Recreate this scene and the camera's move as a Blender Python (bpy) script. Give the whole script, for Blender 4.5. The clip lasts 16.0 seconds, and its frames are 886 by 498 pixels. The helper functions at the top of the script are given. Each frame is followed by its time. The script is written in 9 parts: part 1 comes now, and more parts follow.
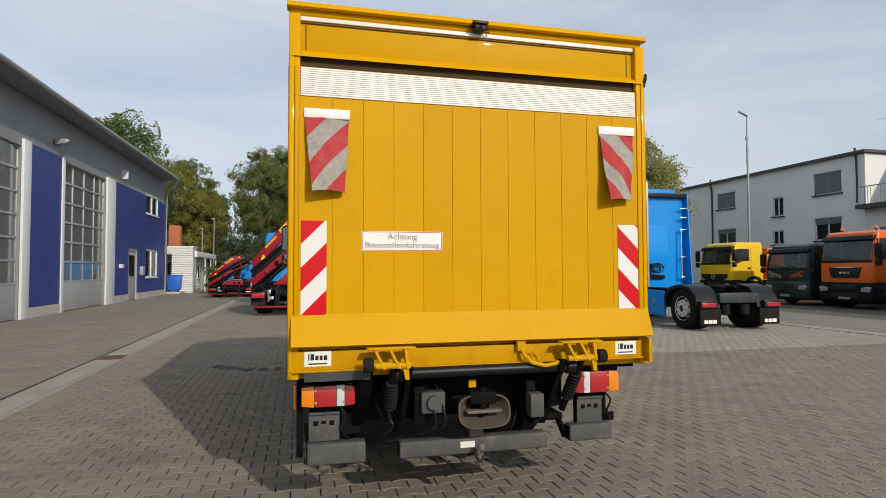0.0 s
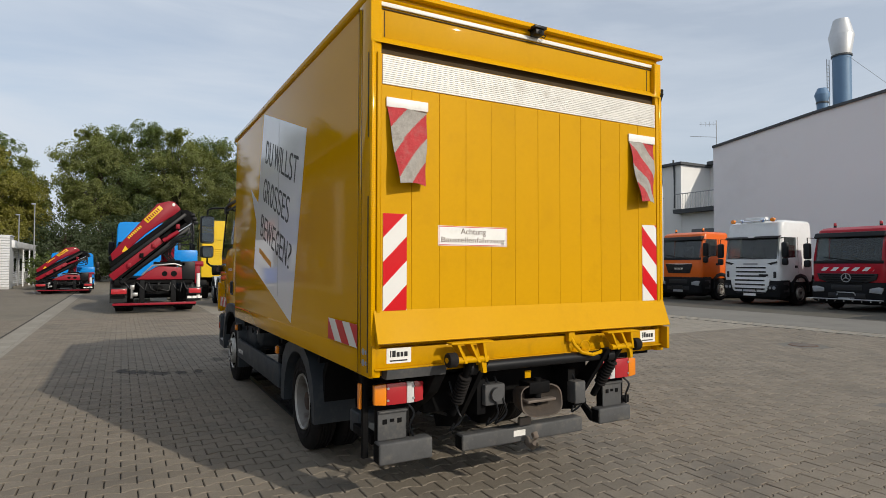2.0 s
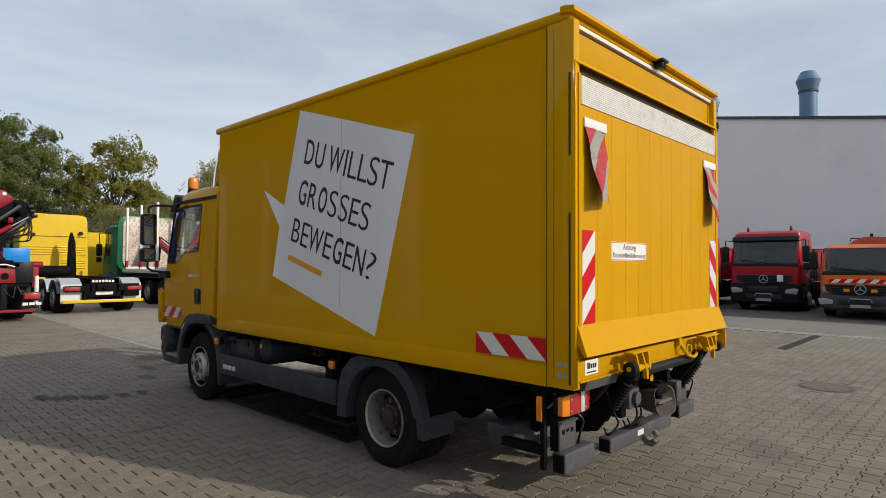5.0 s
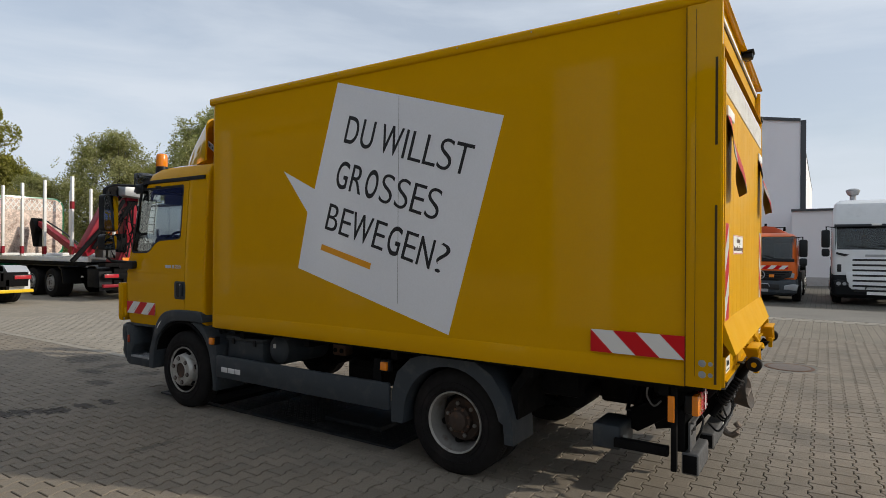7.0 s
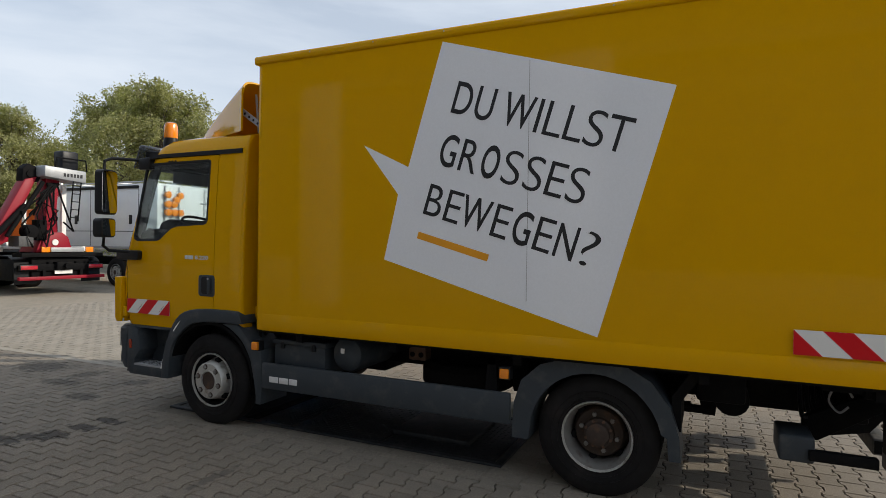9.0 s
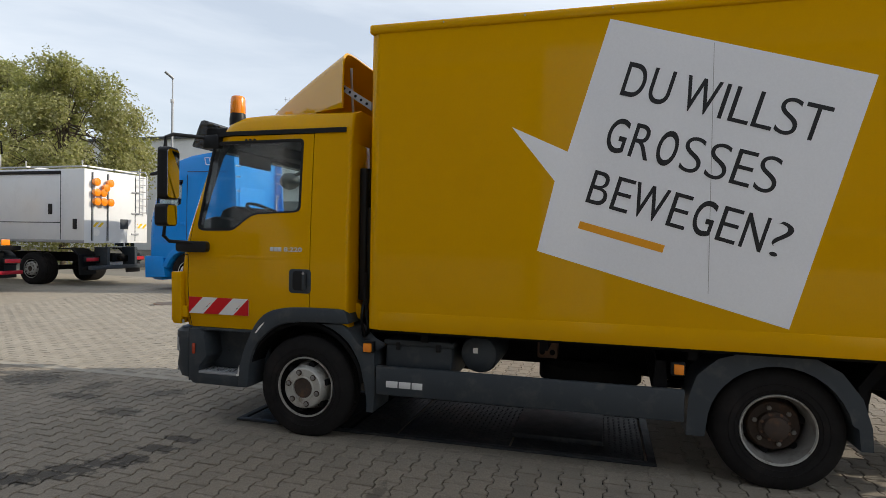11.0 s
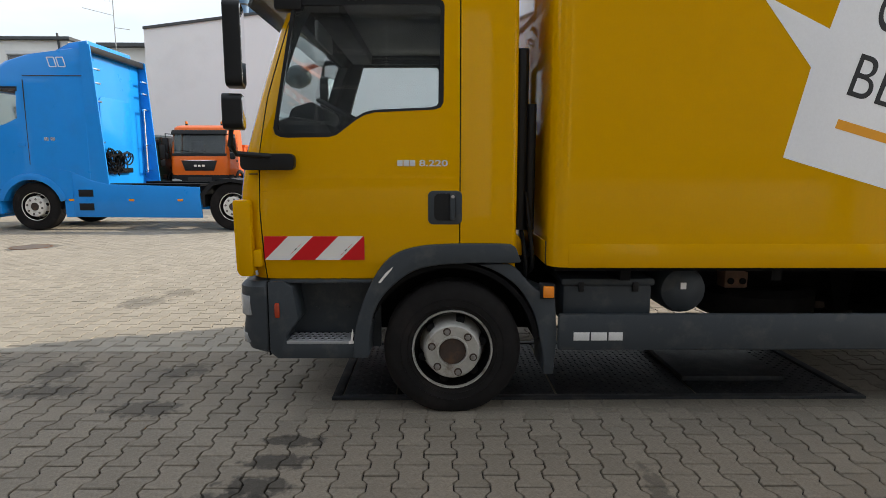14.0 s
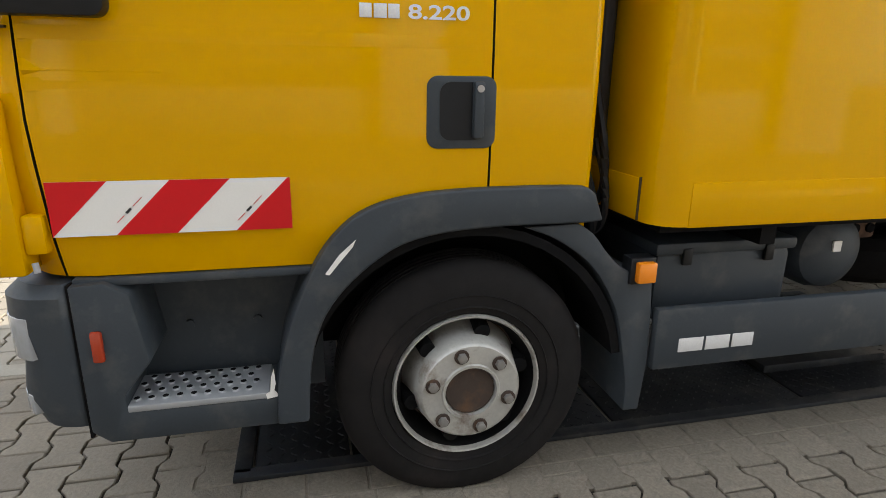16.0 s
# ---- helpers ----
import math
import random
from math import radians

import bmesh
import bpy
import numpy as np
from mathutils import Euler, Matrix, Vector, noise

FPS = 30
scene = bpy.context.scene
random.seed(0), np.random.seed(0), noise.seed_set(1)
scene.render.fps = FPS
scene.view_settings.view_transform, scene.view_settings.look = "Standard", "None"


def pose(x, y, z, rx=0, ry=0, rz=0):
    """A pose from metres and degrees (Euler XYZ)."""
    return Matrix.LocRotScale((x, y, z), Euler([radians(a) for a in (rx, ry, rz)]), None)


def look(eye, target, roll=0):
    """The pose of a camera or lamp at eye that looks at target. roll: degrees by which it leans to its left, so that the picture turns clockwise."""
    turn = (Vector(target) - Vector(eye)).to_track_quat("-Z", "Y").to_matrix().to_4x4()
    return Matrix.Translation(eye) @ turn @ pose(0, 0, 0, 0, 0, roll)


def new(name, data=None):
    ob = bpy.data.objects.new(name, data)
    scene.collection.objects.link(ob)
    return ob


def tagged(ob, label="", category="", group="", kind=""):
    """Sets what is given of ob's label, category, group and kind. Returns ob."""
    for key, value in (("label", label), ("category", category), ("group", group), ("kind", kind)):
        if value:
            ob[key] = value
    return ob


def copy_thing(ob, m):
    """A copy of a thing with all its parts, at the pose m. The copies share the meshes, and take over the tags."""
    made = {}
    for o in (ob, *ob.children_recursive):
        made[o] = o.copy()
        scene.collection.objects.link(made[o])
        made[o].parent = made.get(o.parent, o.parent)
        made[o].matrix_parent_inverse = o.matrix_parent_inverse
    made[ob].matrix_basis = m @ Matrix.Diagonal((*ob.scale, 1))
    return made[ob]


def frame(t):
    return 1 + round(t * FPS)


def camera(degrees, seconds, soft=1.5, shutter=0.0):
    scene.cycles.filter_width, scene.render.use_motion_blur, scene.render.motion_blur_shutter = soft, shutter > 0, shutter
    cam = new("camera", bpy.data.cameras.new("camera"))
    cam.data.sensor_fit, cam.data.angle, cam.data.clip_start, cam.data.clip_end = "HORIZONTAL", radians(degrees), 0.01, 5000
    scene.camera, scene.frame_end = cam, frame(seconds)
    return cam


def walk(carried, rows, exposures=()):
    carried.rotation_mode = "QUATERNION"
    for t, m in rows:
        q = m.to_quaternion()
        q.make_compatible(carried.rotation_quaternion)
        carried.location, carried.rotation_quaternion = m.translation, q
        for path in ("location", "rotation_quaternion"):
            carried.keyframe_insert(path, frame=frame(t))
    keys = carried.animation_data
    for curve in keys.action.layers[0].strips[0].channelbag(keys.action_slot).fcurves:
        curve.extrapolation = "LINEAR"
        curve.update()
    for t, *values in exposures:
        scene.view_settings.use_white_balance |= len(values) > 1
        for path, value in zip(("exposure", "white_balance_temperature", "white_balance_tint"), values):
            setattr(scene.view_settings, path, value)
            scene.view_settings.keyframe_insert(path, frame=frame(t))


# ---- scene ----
cam = camera(74.4, 16.0, soft=0.6)
PATH = [
    (0, (-1.159, -3.672, 1.59), (-0.678, -1.732, 1.664), -0.2),
    (0.5, (-1.502, -3.597, 1.596), (-0.883, -1.696, 1.661), -0.1),
    (1, (-1.823, -3.422, 1.592), (-1.075, -1.568, 1.648), 0.0),
    (1.5, (-2.164, -3.307, 1.58), (-1.301, -1.504, 1.632), 0.1),
    (2, (-2.497, -3.199, 1.593), (-1.532, -1.448, 1.648), 0.1),
    (2.5, (-2.821, -3.016, 1.643), (-1.765, -1.317, 1.684), 0.4),
    (3, (-3.158, -2.848, 1.634), (-2.021, -1.205, 1.697), 0.2),
    (3.5, (-3.499, -2.675, 1.657), (-2.284, -1.089, 1.727), 0.2),
    (4, (-3.77, -2.399, 1.655), (-2.476, -0.875, 1.724), 0.3),
    (6.5, (-4.863, -0.905, 1.731), (-3.232, 0.252, 1.746), 0.3),
    (7, (-4.916, -0.49, 1.726), (-3.24, 0.601, 1.731), 0.4),
    (7.5, (-4.977, -0.079, 1.707), (-3.261, 0.947, 1.705), 0.5),
    (8, (-5.044, 0.313, 1.726), (-3.293, 1.278, 1.711), 0.6),
    (8.5, (-5.046, 0.753, 1.707), (-3.262, 1.655, 1.684), 0.6),
    (10.8, (-5.398, 2.851, 1.645), (-3.478, 3.409, 1.623), 1.2),
    (11, (-5.397, 3.035, 1.63), (-3.468, 3.562, 1.597), 1.0),
    (11.5, (-5.373, 3.492, 1.626), (-3.424, 3.937, 1.568), 0.9),
    (12, (-5.332, 3.934, 1.605), (-3.367, 4.294, 1.511), 0.8),
    (12.5, (-5.201, 4.34, 1.59), (-3.225, 4.613, 1.452), 0.7),
    (13, (-5.011, 4.765, 1.583), (-3.027, 4.945, 1.398), 0.5),
    (13.5, (-4.841, 5.163, 1.555), (-2.856, 5.245, 1.325), 0.4),
    (14, (-4.531, 5.453, 1.519), (-2.552, 5.428, 1.232), 0.1),
    (14.5, (-4.141, 5.698, 1.508), (-2.18, 5.555, 1.139), 0.0),
    (15, (-3.686, 5.876, 1.498), (-1.761, 5.618, 1.02), -0.2),
    (15.5, (-3.183, 5.874, 1.467), (-1.31, 5.496, 0.875), 0.5),
    (16, (-2.741, 5.828, 1.36), (-0.874, 5.384, 0.8), 0.8),
]
EXPOSURES = [(0, 0.0, 6500, 10), (4, 0.0, 6500, 10), (6.5, 0.04, 6500, 10), (8.5, 0.2, 6500, 10), (11, 0.42, 6650, 10), (12.5, 0.52, 6720, 10), (13, 0.58, 6750, 10), (14, 0.87, 6850, 10), (15, 1.16, 6950, 10), (15.5, 1.36, 7000, 10), (16, 1.7, 7000, 10)]
walk(cam, [(t, look(eye, target, roll)) for t, eye, target, roll in PATH], EXPOSURES)

# ---- light settings ----
SUN_POWER = 2.9
SKY_STRENGTH, SKY_GAIN = 0.124, 1.0
CLOUD_LOW, CLOUD_HIGH, CLOUD_COLOUR = 0.55, 0.95, (5.3, 5.8, 6.45, 1)

# ---- sky and sun ----
SUN_WAY = Vector((2.2, -5.85, 3.3)).normalized()
world = bpy.data.worlds.new("sky")
scene.world = world
world.use_nodes = True
wn, wl = world.node_tree.nodes, world.node_tree.links
wn.clear()
sky = wn.new("ShaderNodeTexSky")
sky.sky_type = "NISHITA"
sky.sun_disc = False
sky.sun_elevation = math.asin(SUN_WAY.z)
sky.sun_rotation = math.atan2(SUN_WAY.x, SUN_WAY.y)
sky.air_density, sky.dust_density, sky.ozone_density = 1.0, 2.2, 1.2
sky_gain = wn.new("ShaderNodeMixRGB")
sky_gain.blend_type = "MULTIPLY"
sky_gain.inputs[0].default_value = 1.0
sky_gain.inputs[2].default_value = (SKY_GAIN, SKY_GAIN, SKY_GAIN, 1)
w_co = wn.new("ShaderNodeTexCoord")
w_map = wn.new("ShaderNodeMapping")
w_map.inputs["Scale"].default_value = (1.0, 1.0, 4.5)
w_noise = wn.new("ShaderNodeTexNoise")
w_noise.inputs["Scale"].default_value = 1.6
w_noise.inputs["Detail"].default_value = 7
w_noise.inputs["Roughness"].default_value = 0.55
w_noise.inputs["Distortion"].default_value = 0.5
w_ramp = wn.new("ShaderNodeValToRGB")
w_ramp.color_ramp.elements[0].position, w_ramp.color_ramp.elements[1].position = 0.38, 0.66
w_ramp.color_ramp.elements[0].color = (CLOUD_LOW, CLOUD_LOW, CLOUD_LOW, 1)
w_ramp.color_ramp.elements[1].color = (CLOUD_HIGH, CLOUD_HIGH, CLOUD_HIGH, 1)
w_mix = wn.new("ShaderNodeMixRGB")
w_mix.inputs[2].default_value = CLOUD_COLOUR
w_bg = wn.new("ShaderNodeBackground")
w_bg.inputs["Strength"].default_value = SKY_STRENGTH
w_out = wn.new("ShaderNodeOutputWorld")
wl.new(w_co.outputs["Generated"], w_map.inputs["Vector"])
wl.new(w_map.outputs[0], w_noise.inputs["Vector"])
wl.new(w_noise.outputs["Fac"], w_ramp.inputs[0])
wl.new(w_ramp.outputs[0], w_mix.inputs[0])
wl.new(sky.outputs[0], sky_gain.inputs[1])
wl.new(sky_gain.outputs[0], w_mix.inputs[1])
wl.new(w_mix.outputs[0], w_bg.inputs["Color"])
wl.new(w_bg.outputs[0], w_out.inputs[0])

sun_data = bpy.data.lights.new("sun", "SUN")
sun_data.energy, sun_data.angle, sun_data.color = SUN_POWER, radians(0.6), (1.0, 0.92, 0.79)
sun = new("sun", sun_data)
sun.matrix_world = look((20, -50, 30), Vector((20, -50, 30)) - SUN_WAY)


# ---- materials ----
def mat(name, col, rough=0.5, metal=0.0, var=0.12, vscale=2.5, grain=0.06, gscale=70.0, bump=0.0, bscale=90.0, coat=0.0,
        dirt=None, rand=0.0, island=0.0, glow=None, transmission=0.0, ior=1.45, spec=0.5, spots=()):
    """A surface with variation at two scales, fine relief and, with dirt=(colour, amount, scale), stains."""
    m = bpy.data.materials.new(name)
    m.use_nodes = True
    n, l = m.node_tree.nodes, m.node_tree.links
    p = n["Principled BSDF"]
    p.inputs["Metallic"].default_value = metal
    p.inputs["Coat Weight"].default_value = coat
    p.inputs["Coat Roughness"].default_value = 0.04
    p.inputs["IOR"].default_value = ior
    p.inputs["Specular IOR Level"].default_value = spec
    p.inputs["Transmission Weight"].default_value = transmission
    co = n.new("ShaderNodeTexCoord")

    def noise_at(scale, detail=4, r=0.6):
        t = n.new("ShaderNodeTexNoise")
        t.inputs["Scale"].default_value, t.inputs["Detail"].default_value, t.inputs["Roughness"].default_value = scale, detail, r
        l.new(co.outputs["Object"], t.inputs["Vector"])
        return t.outputs["Fac"]

    def math_node(op, a, b):
        t = n.new("ShaderNodeMath")
        t.operation = op
        for i, v in enumerate((a, b)):
            if isinstance(v, (int, float)):
                t.inputs[i].default_value = v
            else:
                l.new(v, t.inputs[i])
        return t.outputs[0]

    def scaled(fac, amount):
        return math_node("ADD", math_node("MULTIPLY", fac, 2 * amount), 1 - amount)

    value = math_node("MULTIPLY", scaled(noise_at(vscale), var), scaled(noise_at(gscale, 3, 0.7), grain))
    if rand:
        info = n.new("ShaderNodeObjectInfo")
        value = math_node("MULTIPLY", value, scaled(info.outputs["Random"], rand))
    if island:
        geo = n.new("ShaderNodeNewGeometry")
        value = math_node("MULTIPLY", value, scaled(geo.outputs["Random Per Island"], island))
    mul = n.new("ShaderNodeVectorMath")
    mul.operation = "SCALE"
    mul.inputs[0].default_value = col[:3]
    l.new(value, mul.inputs["Scale"])
    colour = mul.outputs[0]
    if dirt:
        ramp = n.new("ShaderNodeValToRGB")
        ramp.color_ramp.elements[0].position, ramp.color_ramp.elements[1].position = 0.52, 0.72
        l.new(noise_at(dirt[2], 6, 0.65), ramp.inputs[0])
        mix = n.new("ShaderNodeMixRGB")
        l.new(math_node("MULTIPLY", ramp.outputs[0], dirt[1]), mix.inputs[0])
        l.new(colour, mix.inputs[1])
        mix.inputs[2].default_value = (*dirt[0], 1)
        colour = mix.outputs[0]
    for sx, sy, wide, long_, amount in spots:      # dark oil stains at places in the yard
        where = n.new("ShaderNodeNewGeometry")
        shift = n.new("ShaderNodeVectorMath")
        shift.operation = "SUBTRACT"
        l.new(where.outputs["Position"], shift.inputs[0])
        shift.inputs[1].default_value = (sx, sy, 0)
        squeeze = n.new("ShaderNodeVectorMath")
        squeeze.operation = "MULTIPLY"
        l.new(shift.outputs[0], squeeze.inputs[0])
        squeeze.inputs[1].default_value = (1 / wide, 1 / long_, 0)
        far = n.new("ShaderNodeVectorMath")
        far.operation = "LENGTH"
        l.new(squeeze.outputs[0], far.inputs[0])
        blot = n.new("ShaderNodeTexNoise")
        blot.inputs["Scale"].default_value, blot.inputs["Detail"].default_value = 16.0, 6.0
        l.new(where.outputs["Position"], blot.inputs["Vector"])
        edge_ramp = n.new("ShaderNodeValToRGB")
        edge_ramp.color_ramp.elements[0].position, edge_ramp.color_ramp.elements[1].position = 0.05, 0.35
        l.new(math_node("SUBTRACT", math_node("MULTIPLY", blot.outputs["Fac"], 1.9), far.outputs["Value"]), edge_ramp.inputs[0])
        mix = n.new("ShaderNodeMixRGB")
        l.new(math_node("MULTIPLY", edge_ramp.outputs[0], amount), mix.inputs[0])
        l.new(colour, mix.inputs[1])
        mix.inputs[2].default_value = (0.028, 0.025, 0.021, 1)
        colour = mix.outputs[0]
    l.new(colour, p.inputs["Base Color"])
    l.new(math_node("MULTIPLY", scaled(noise_at(vscale * 3), 0.25), rough), p.inputs["Roughness"])
    if bump:
        b = n.new("ShaderNodeBump")
        b.inputs["Strength"].default_value, b.inputs["Distance"].default_value = bump, 0.01
        l.new(noise_at(bscale, 5, 0.7), b.inputs["Height"])
        l.new(b.outputs[0], p.inputs["Normal"])
    if glow:
        p.inputs["Emission Color"].default_value = (*glow[:3], 1)
        p.inputs["Emission Strength"].default_value = glow[3]
    return m


YELLOW = mat("yellow_paint", (0.635, 0.325, 0.0), 0.42, var=0.05, vscale=0.9, grain=0.02, bump=0.012, bscale=14, coat=0.36, spec=0.0, dirt=((0.44, 0.21, 0.0), 0.15, 1.3))
YELLOW.node_tree.nodes["Principled BSDF"].inputs["Coat Roughness"].default_value = 0.055
yn, yl = YELLOW.node_tree.nodes, YELLOW.node_tree.links
facing = yn.new("ShaderNodeLayerWeight")      # the clear coat turns to a mirror at a glancing angle
facing.inputs["Blend"].default_value = 0.5
gloss = yn.new("ShaderNodeMapRange")
gloss.inputs["From Min"].default_value, gloss.inputs["From Max"].default_value = 0.72, 0.95
gloss.inputs["To Min"].default_value, gloss.inputs["To Max"].default_value = 0.36, 1.0
yl.new(facing.outputs["Facing"], gloss.inputs["Value"])
yl.new(gloss.outputs["Result"], yn["Principled BSDF"].inputs["Coat Weight"])
YELLOW_GEL = mat("yellow_gel_coat", (0.635, 0.325, 0.0), 0.42, var=0.04, vscale=0.9, grain=0.02, bump=0.008, bscale=9, coat=1.0, spec=0.0, dirt=((0.44, 0.21, 0.0), 0.15, 1.3))
YELLOW_GEL.node_tree.nodes["Principled BSDF"].inputs["Coat IOR"].default_value = 1.75
YELLOW_LIFT = mat("worn_yellow_paint", (0.575, 0.298, 0.0), 0.5, var=0.06, vscale=1.6, grain=0.05, gscale=45, bump=0.03, bscale=30, coat=0.03, spec=0.1, dirt=((0.42, 0.205, 0.003), 0.22, 4.5), rand=0.03)
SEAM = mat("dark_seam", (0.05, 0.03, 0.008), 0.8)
GREY_PLASTIC = mat("grey_plastic", (0.036, 0.044, 0.052), 0.5, spec=0.35, var=0.12, grain=0.1, gscale=150, bump=0.05, bscale=260, dirt=((0.16, 0.15, 0.13), 0.25, 7))
DUSTY = mat("dusty_grey_steel", (0.068, 0.069, 0.071), 0.7, var=0.3, vscale=6, grain=0.15, bump=0.15, bscale=60, dirt=((0.17, 0.155, 0.13), 0.6, 7))
BLACK_PLASTIC = mat("black_plastic", (0.009, 0.0098, 0.0115), 0.42, spec=0.3, grain=0.12, bump=0.04, bscale=220)
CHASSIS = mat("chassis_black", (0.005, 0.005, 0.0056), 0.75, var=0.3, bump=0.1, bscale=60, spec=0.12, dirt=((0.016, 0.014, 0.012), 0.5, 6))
RUBBER = mat("tyre_rubber", (0.0125, 0.0115, 0.0115), 0.82, spec=0.2, var=0.25, vscale=5, grain=0.15, bump=0.06, bscale=150, dirt=((0.035, 0.028, 0.026), 0.5, 3))
RIM = mat("silver_rim", (0.45, 0.44, 0.41), 0.4, 0.35, var=0.25, vscale=7, grain=0.15, bump=0.08, bscale=120, dirt=((0.14, 0.09, 0.055), 0.8, 11))
RIM_GREY = mat("dirty_rim", (0.22, 0.21, 0.195), 0.55, 0.3, var=0.3, vscale=7, grain=0.15, bump=0.08, bscale=120, dirt=((0.09, 0.055, 0.035), 0.8, 9))
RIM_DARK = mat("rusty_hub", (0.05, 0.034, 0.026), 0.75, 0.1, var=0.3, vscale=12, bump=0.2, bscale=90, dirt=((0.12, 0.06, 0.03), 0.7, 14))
STEEL = mat("bare_steel", (0.42, 0.42, 0.42), 0.38, 0.8, var=0.2, vscale=6, bump=0.06, dirt=((0.2, 0.12, 0.07), 0.3, 9))
GALV = mat("galvanised_steel", (0.34, 0.35, 0.36), 0.5, 0.4, var=0.2, vscale=9, bump=0.04)
CHROME = mat("chrome", (0.75, 0.76, 0.78), 0.14, 1.0, var=0.04)
RUST = mat("rusty_iron", (0.13, 0.075, 0.05), 0.8, 0.2, var=0.35, vscale=9, bump=0.3, bscale=70, dirt=((0.28, 0.13, 0.06), 0.6, 10))
WORN_IRON = mat("worn_iron", (0.15, 0.125, 0.105), 0.7, 0.3, var=0.3, vscale=7, bump=0.2, bscale=70, dirt=((0.2, 0.11, 0.06), 0.4, 8))
MOUTH_IRON = mat("brown_worn_iron", (0.075, 0.06, 0.048), 0.65, 0.2, var=0.35, vscale=9, bump=0.2, bscale=60, dirt=((0.17, 0.10, 0.06), 0.6, 7))
YELLOW_GRIMY = mat("grimy_yellow_paint", (0.53, 0.27, 0.0), 0.55, var=0.12, vscale=3, grain=0.12, gscale=40, bump=0.08, bscale=40, coat=0.02, spec=0.1, dirt=((0.10, 0.06, 0.015), 0.55, 5))
ALU = mat("ribbed_aluminium", (0.70, 0.685, 0.64), 0.5, 0.12, var=0.16, vscale=5, grain=0.12, gscale=35, bump=0.08, dirt=((0.3, 0.26, 0.2), 0.4, 12))
RED_FILM = mat("red_reflective_film", (0.56, 0.006, 0.012), 0.3, var=0.08, grain=0.05, gscale=250, coat=0.2, spec=0.2)
WHITE_FILM = mat("white_reflective_film", (0.72, 0.71, 0.68), 0.3, var=0.05, grain=0.05, gscale=250, coat=0.4)
DECAL = mat("grey_white_decal", (0.80, 0.805, 0.83), 0.35, var=0.04, vscale=1.2, coat=0.8)
INK = mat("black_ink", (0.012, 0.012, 0.014), 0.45)
DECAL_EDGE = mat("dusty_decal_edge", (0.34, 0.33, 0.32), 0.6)
ORANGE_BAR = mat("orange_decal", (0.78, 0.33, 0.01), 0.4)
LABEL_WHITE = mat("label_white", (0.78, 0.77, 0.74), 0.4, dirt=((0.45, 0.42, 0.36), 0.3, 12))
FLAG_RED = mat("faded_red_canvas", (0.42, 0.035, 0.04), 0.8, var=0.25, vscale=22, bump=0.9, bscale=32, dirt=((0.3, 0.16, 0.14), 0.5, 9))
FLAG_GREY = mat("dirty_grey_canvas", (0.33, 0.31, 0.28), 0.8, var=0.3, vscale=22, bump=0.9, bscale=32, dirt=((0.16, 0.14, 0.12), 0.6, 10))
FLAG_BACK = mat("brown_canvas_back", (0.11, 0.08, 0.05), 0.85, bump=0.2)
AMBER = mat("amber_lens", (0.82, 0.24, 0.01), 0.15, grain=0.12, gscale=260, coat=0.6, bump=0.1, bscale=200)
RED_LENS = mat("red_lens", (0.42, 0.022, 0.03), 0.15, grain=0.15, gscale=220, coat=0.6, bump=0.1, bscale=200)
INK_FADED = mat("faded_brown_print", (0.16, 0.12, 0.10), 0.7)
CLEAR_LENS = mat("clear_lens", (0.62, 0.62, 0.62), 0.15, grain=0.2, gscale=200, coat=0.6)
GLASS = mat("window_glass", (0.84, 0.92, 0.92), 0.02, var=0.0, grain=0.0, transmission=1.0, ior=1.42, spec=0.6)
SCREEN_GLASS = mat("cab_screen_glass", (0.34, 0.38, 0.37), 0.02, var=0.0, grain=0.0, transmission=0.95, ior=1.45)
HEADLIGHT = mat("headlight_glass", (0.30, 0.31, 0.32), 0.15, grain=0.3, gscale=90, coat=0.5)
DARK_GLASS = mat("tinted_glass", (0.10, 0.12, 0.13), 0.03, var=0.0, grain=0.0, transmission=0.85, ior=1.2, spec=0.9)
LAMP_GLASS = mat("headlight_glass", (0.30, 0.31, 0.32), 0.08, var=0.3, vscale=12, coat=0.8)
VISOR = mat("smoked_visor", (0.16, 0.17, 0.18), 0.2, coat=0.3, transmission=0.6, ior=1.2)
REFLECTOR = mat("orange_red_reflector", (0.34, 0.035, 0.01), 0.25, grain=0.2, gscale=180, coat=0.5, bump=0.1, bscale=200)
MIRROR = mat("mirror", (0.8, 0.82, 0.83), 0.03, 1.0, var=0.0, grain=0.0)
TRIM_DARK = mat("cab_trim", (0.02, 0.022, 0.026), 0.7, spec=0.3, bump=0.08, bscale=180)
SEAT = mat("seat_cloth", (0.022, 0.026, 0.038), 0.9, grain=0.2, gscale=160, bump=0.2, bscale=240)
CAB_LINER = mat("cab_liner", (0.16, 0.165, 0.17), 0.85, grain=0.1)


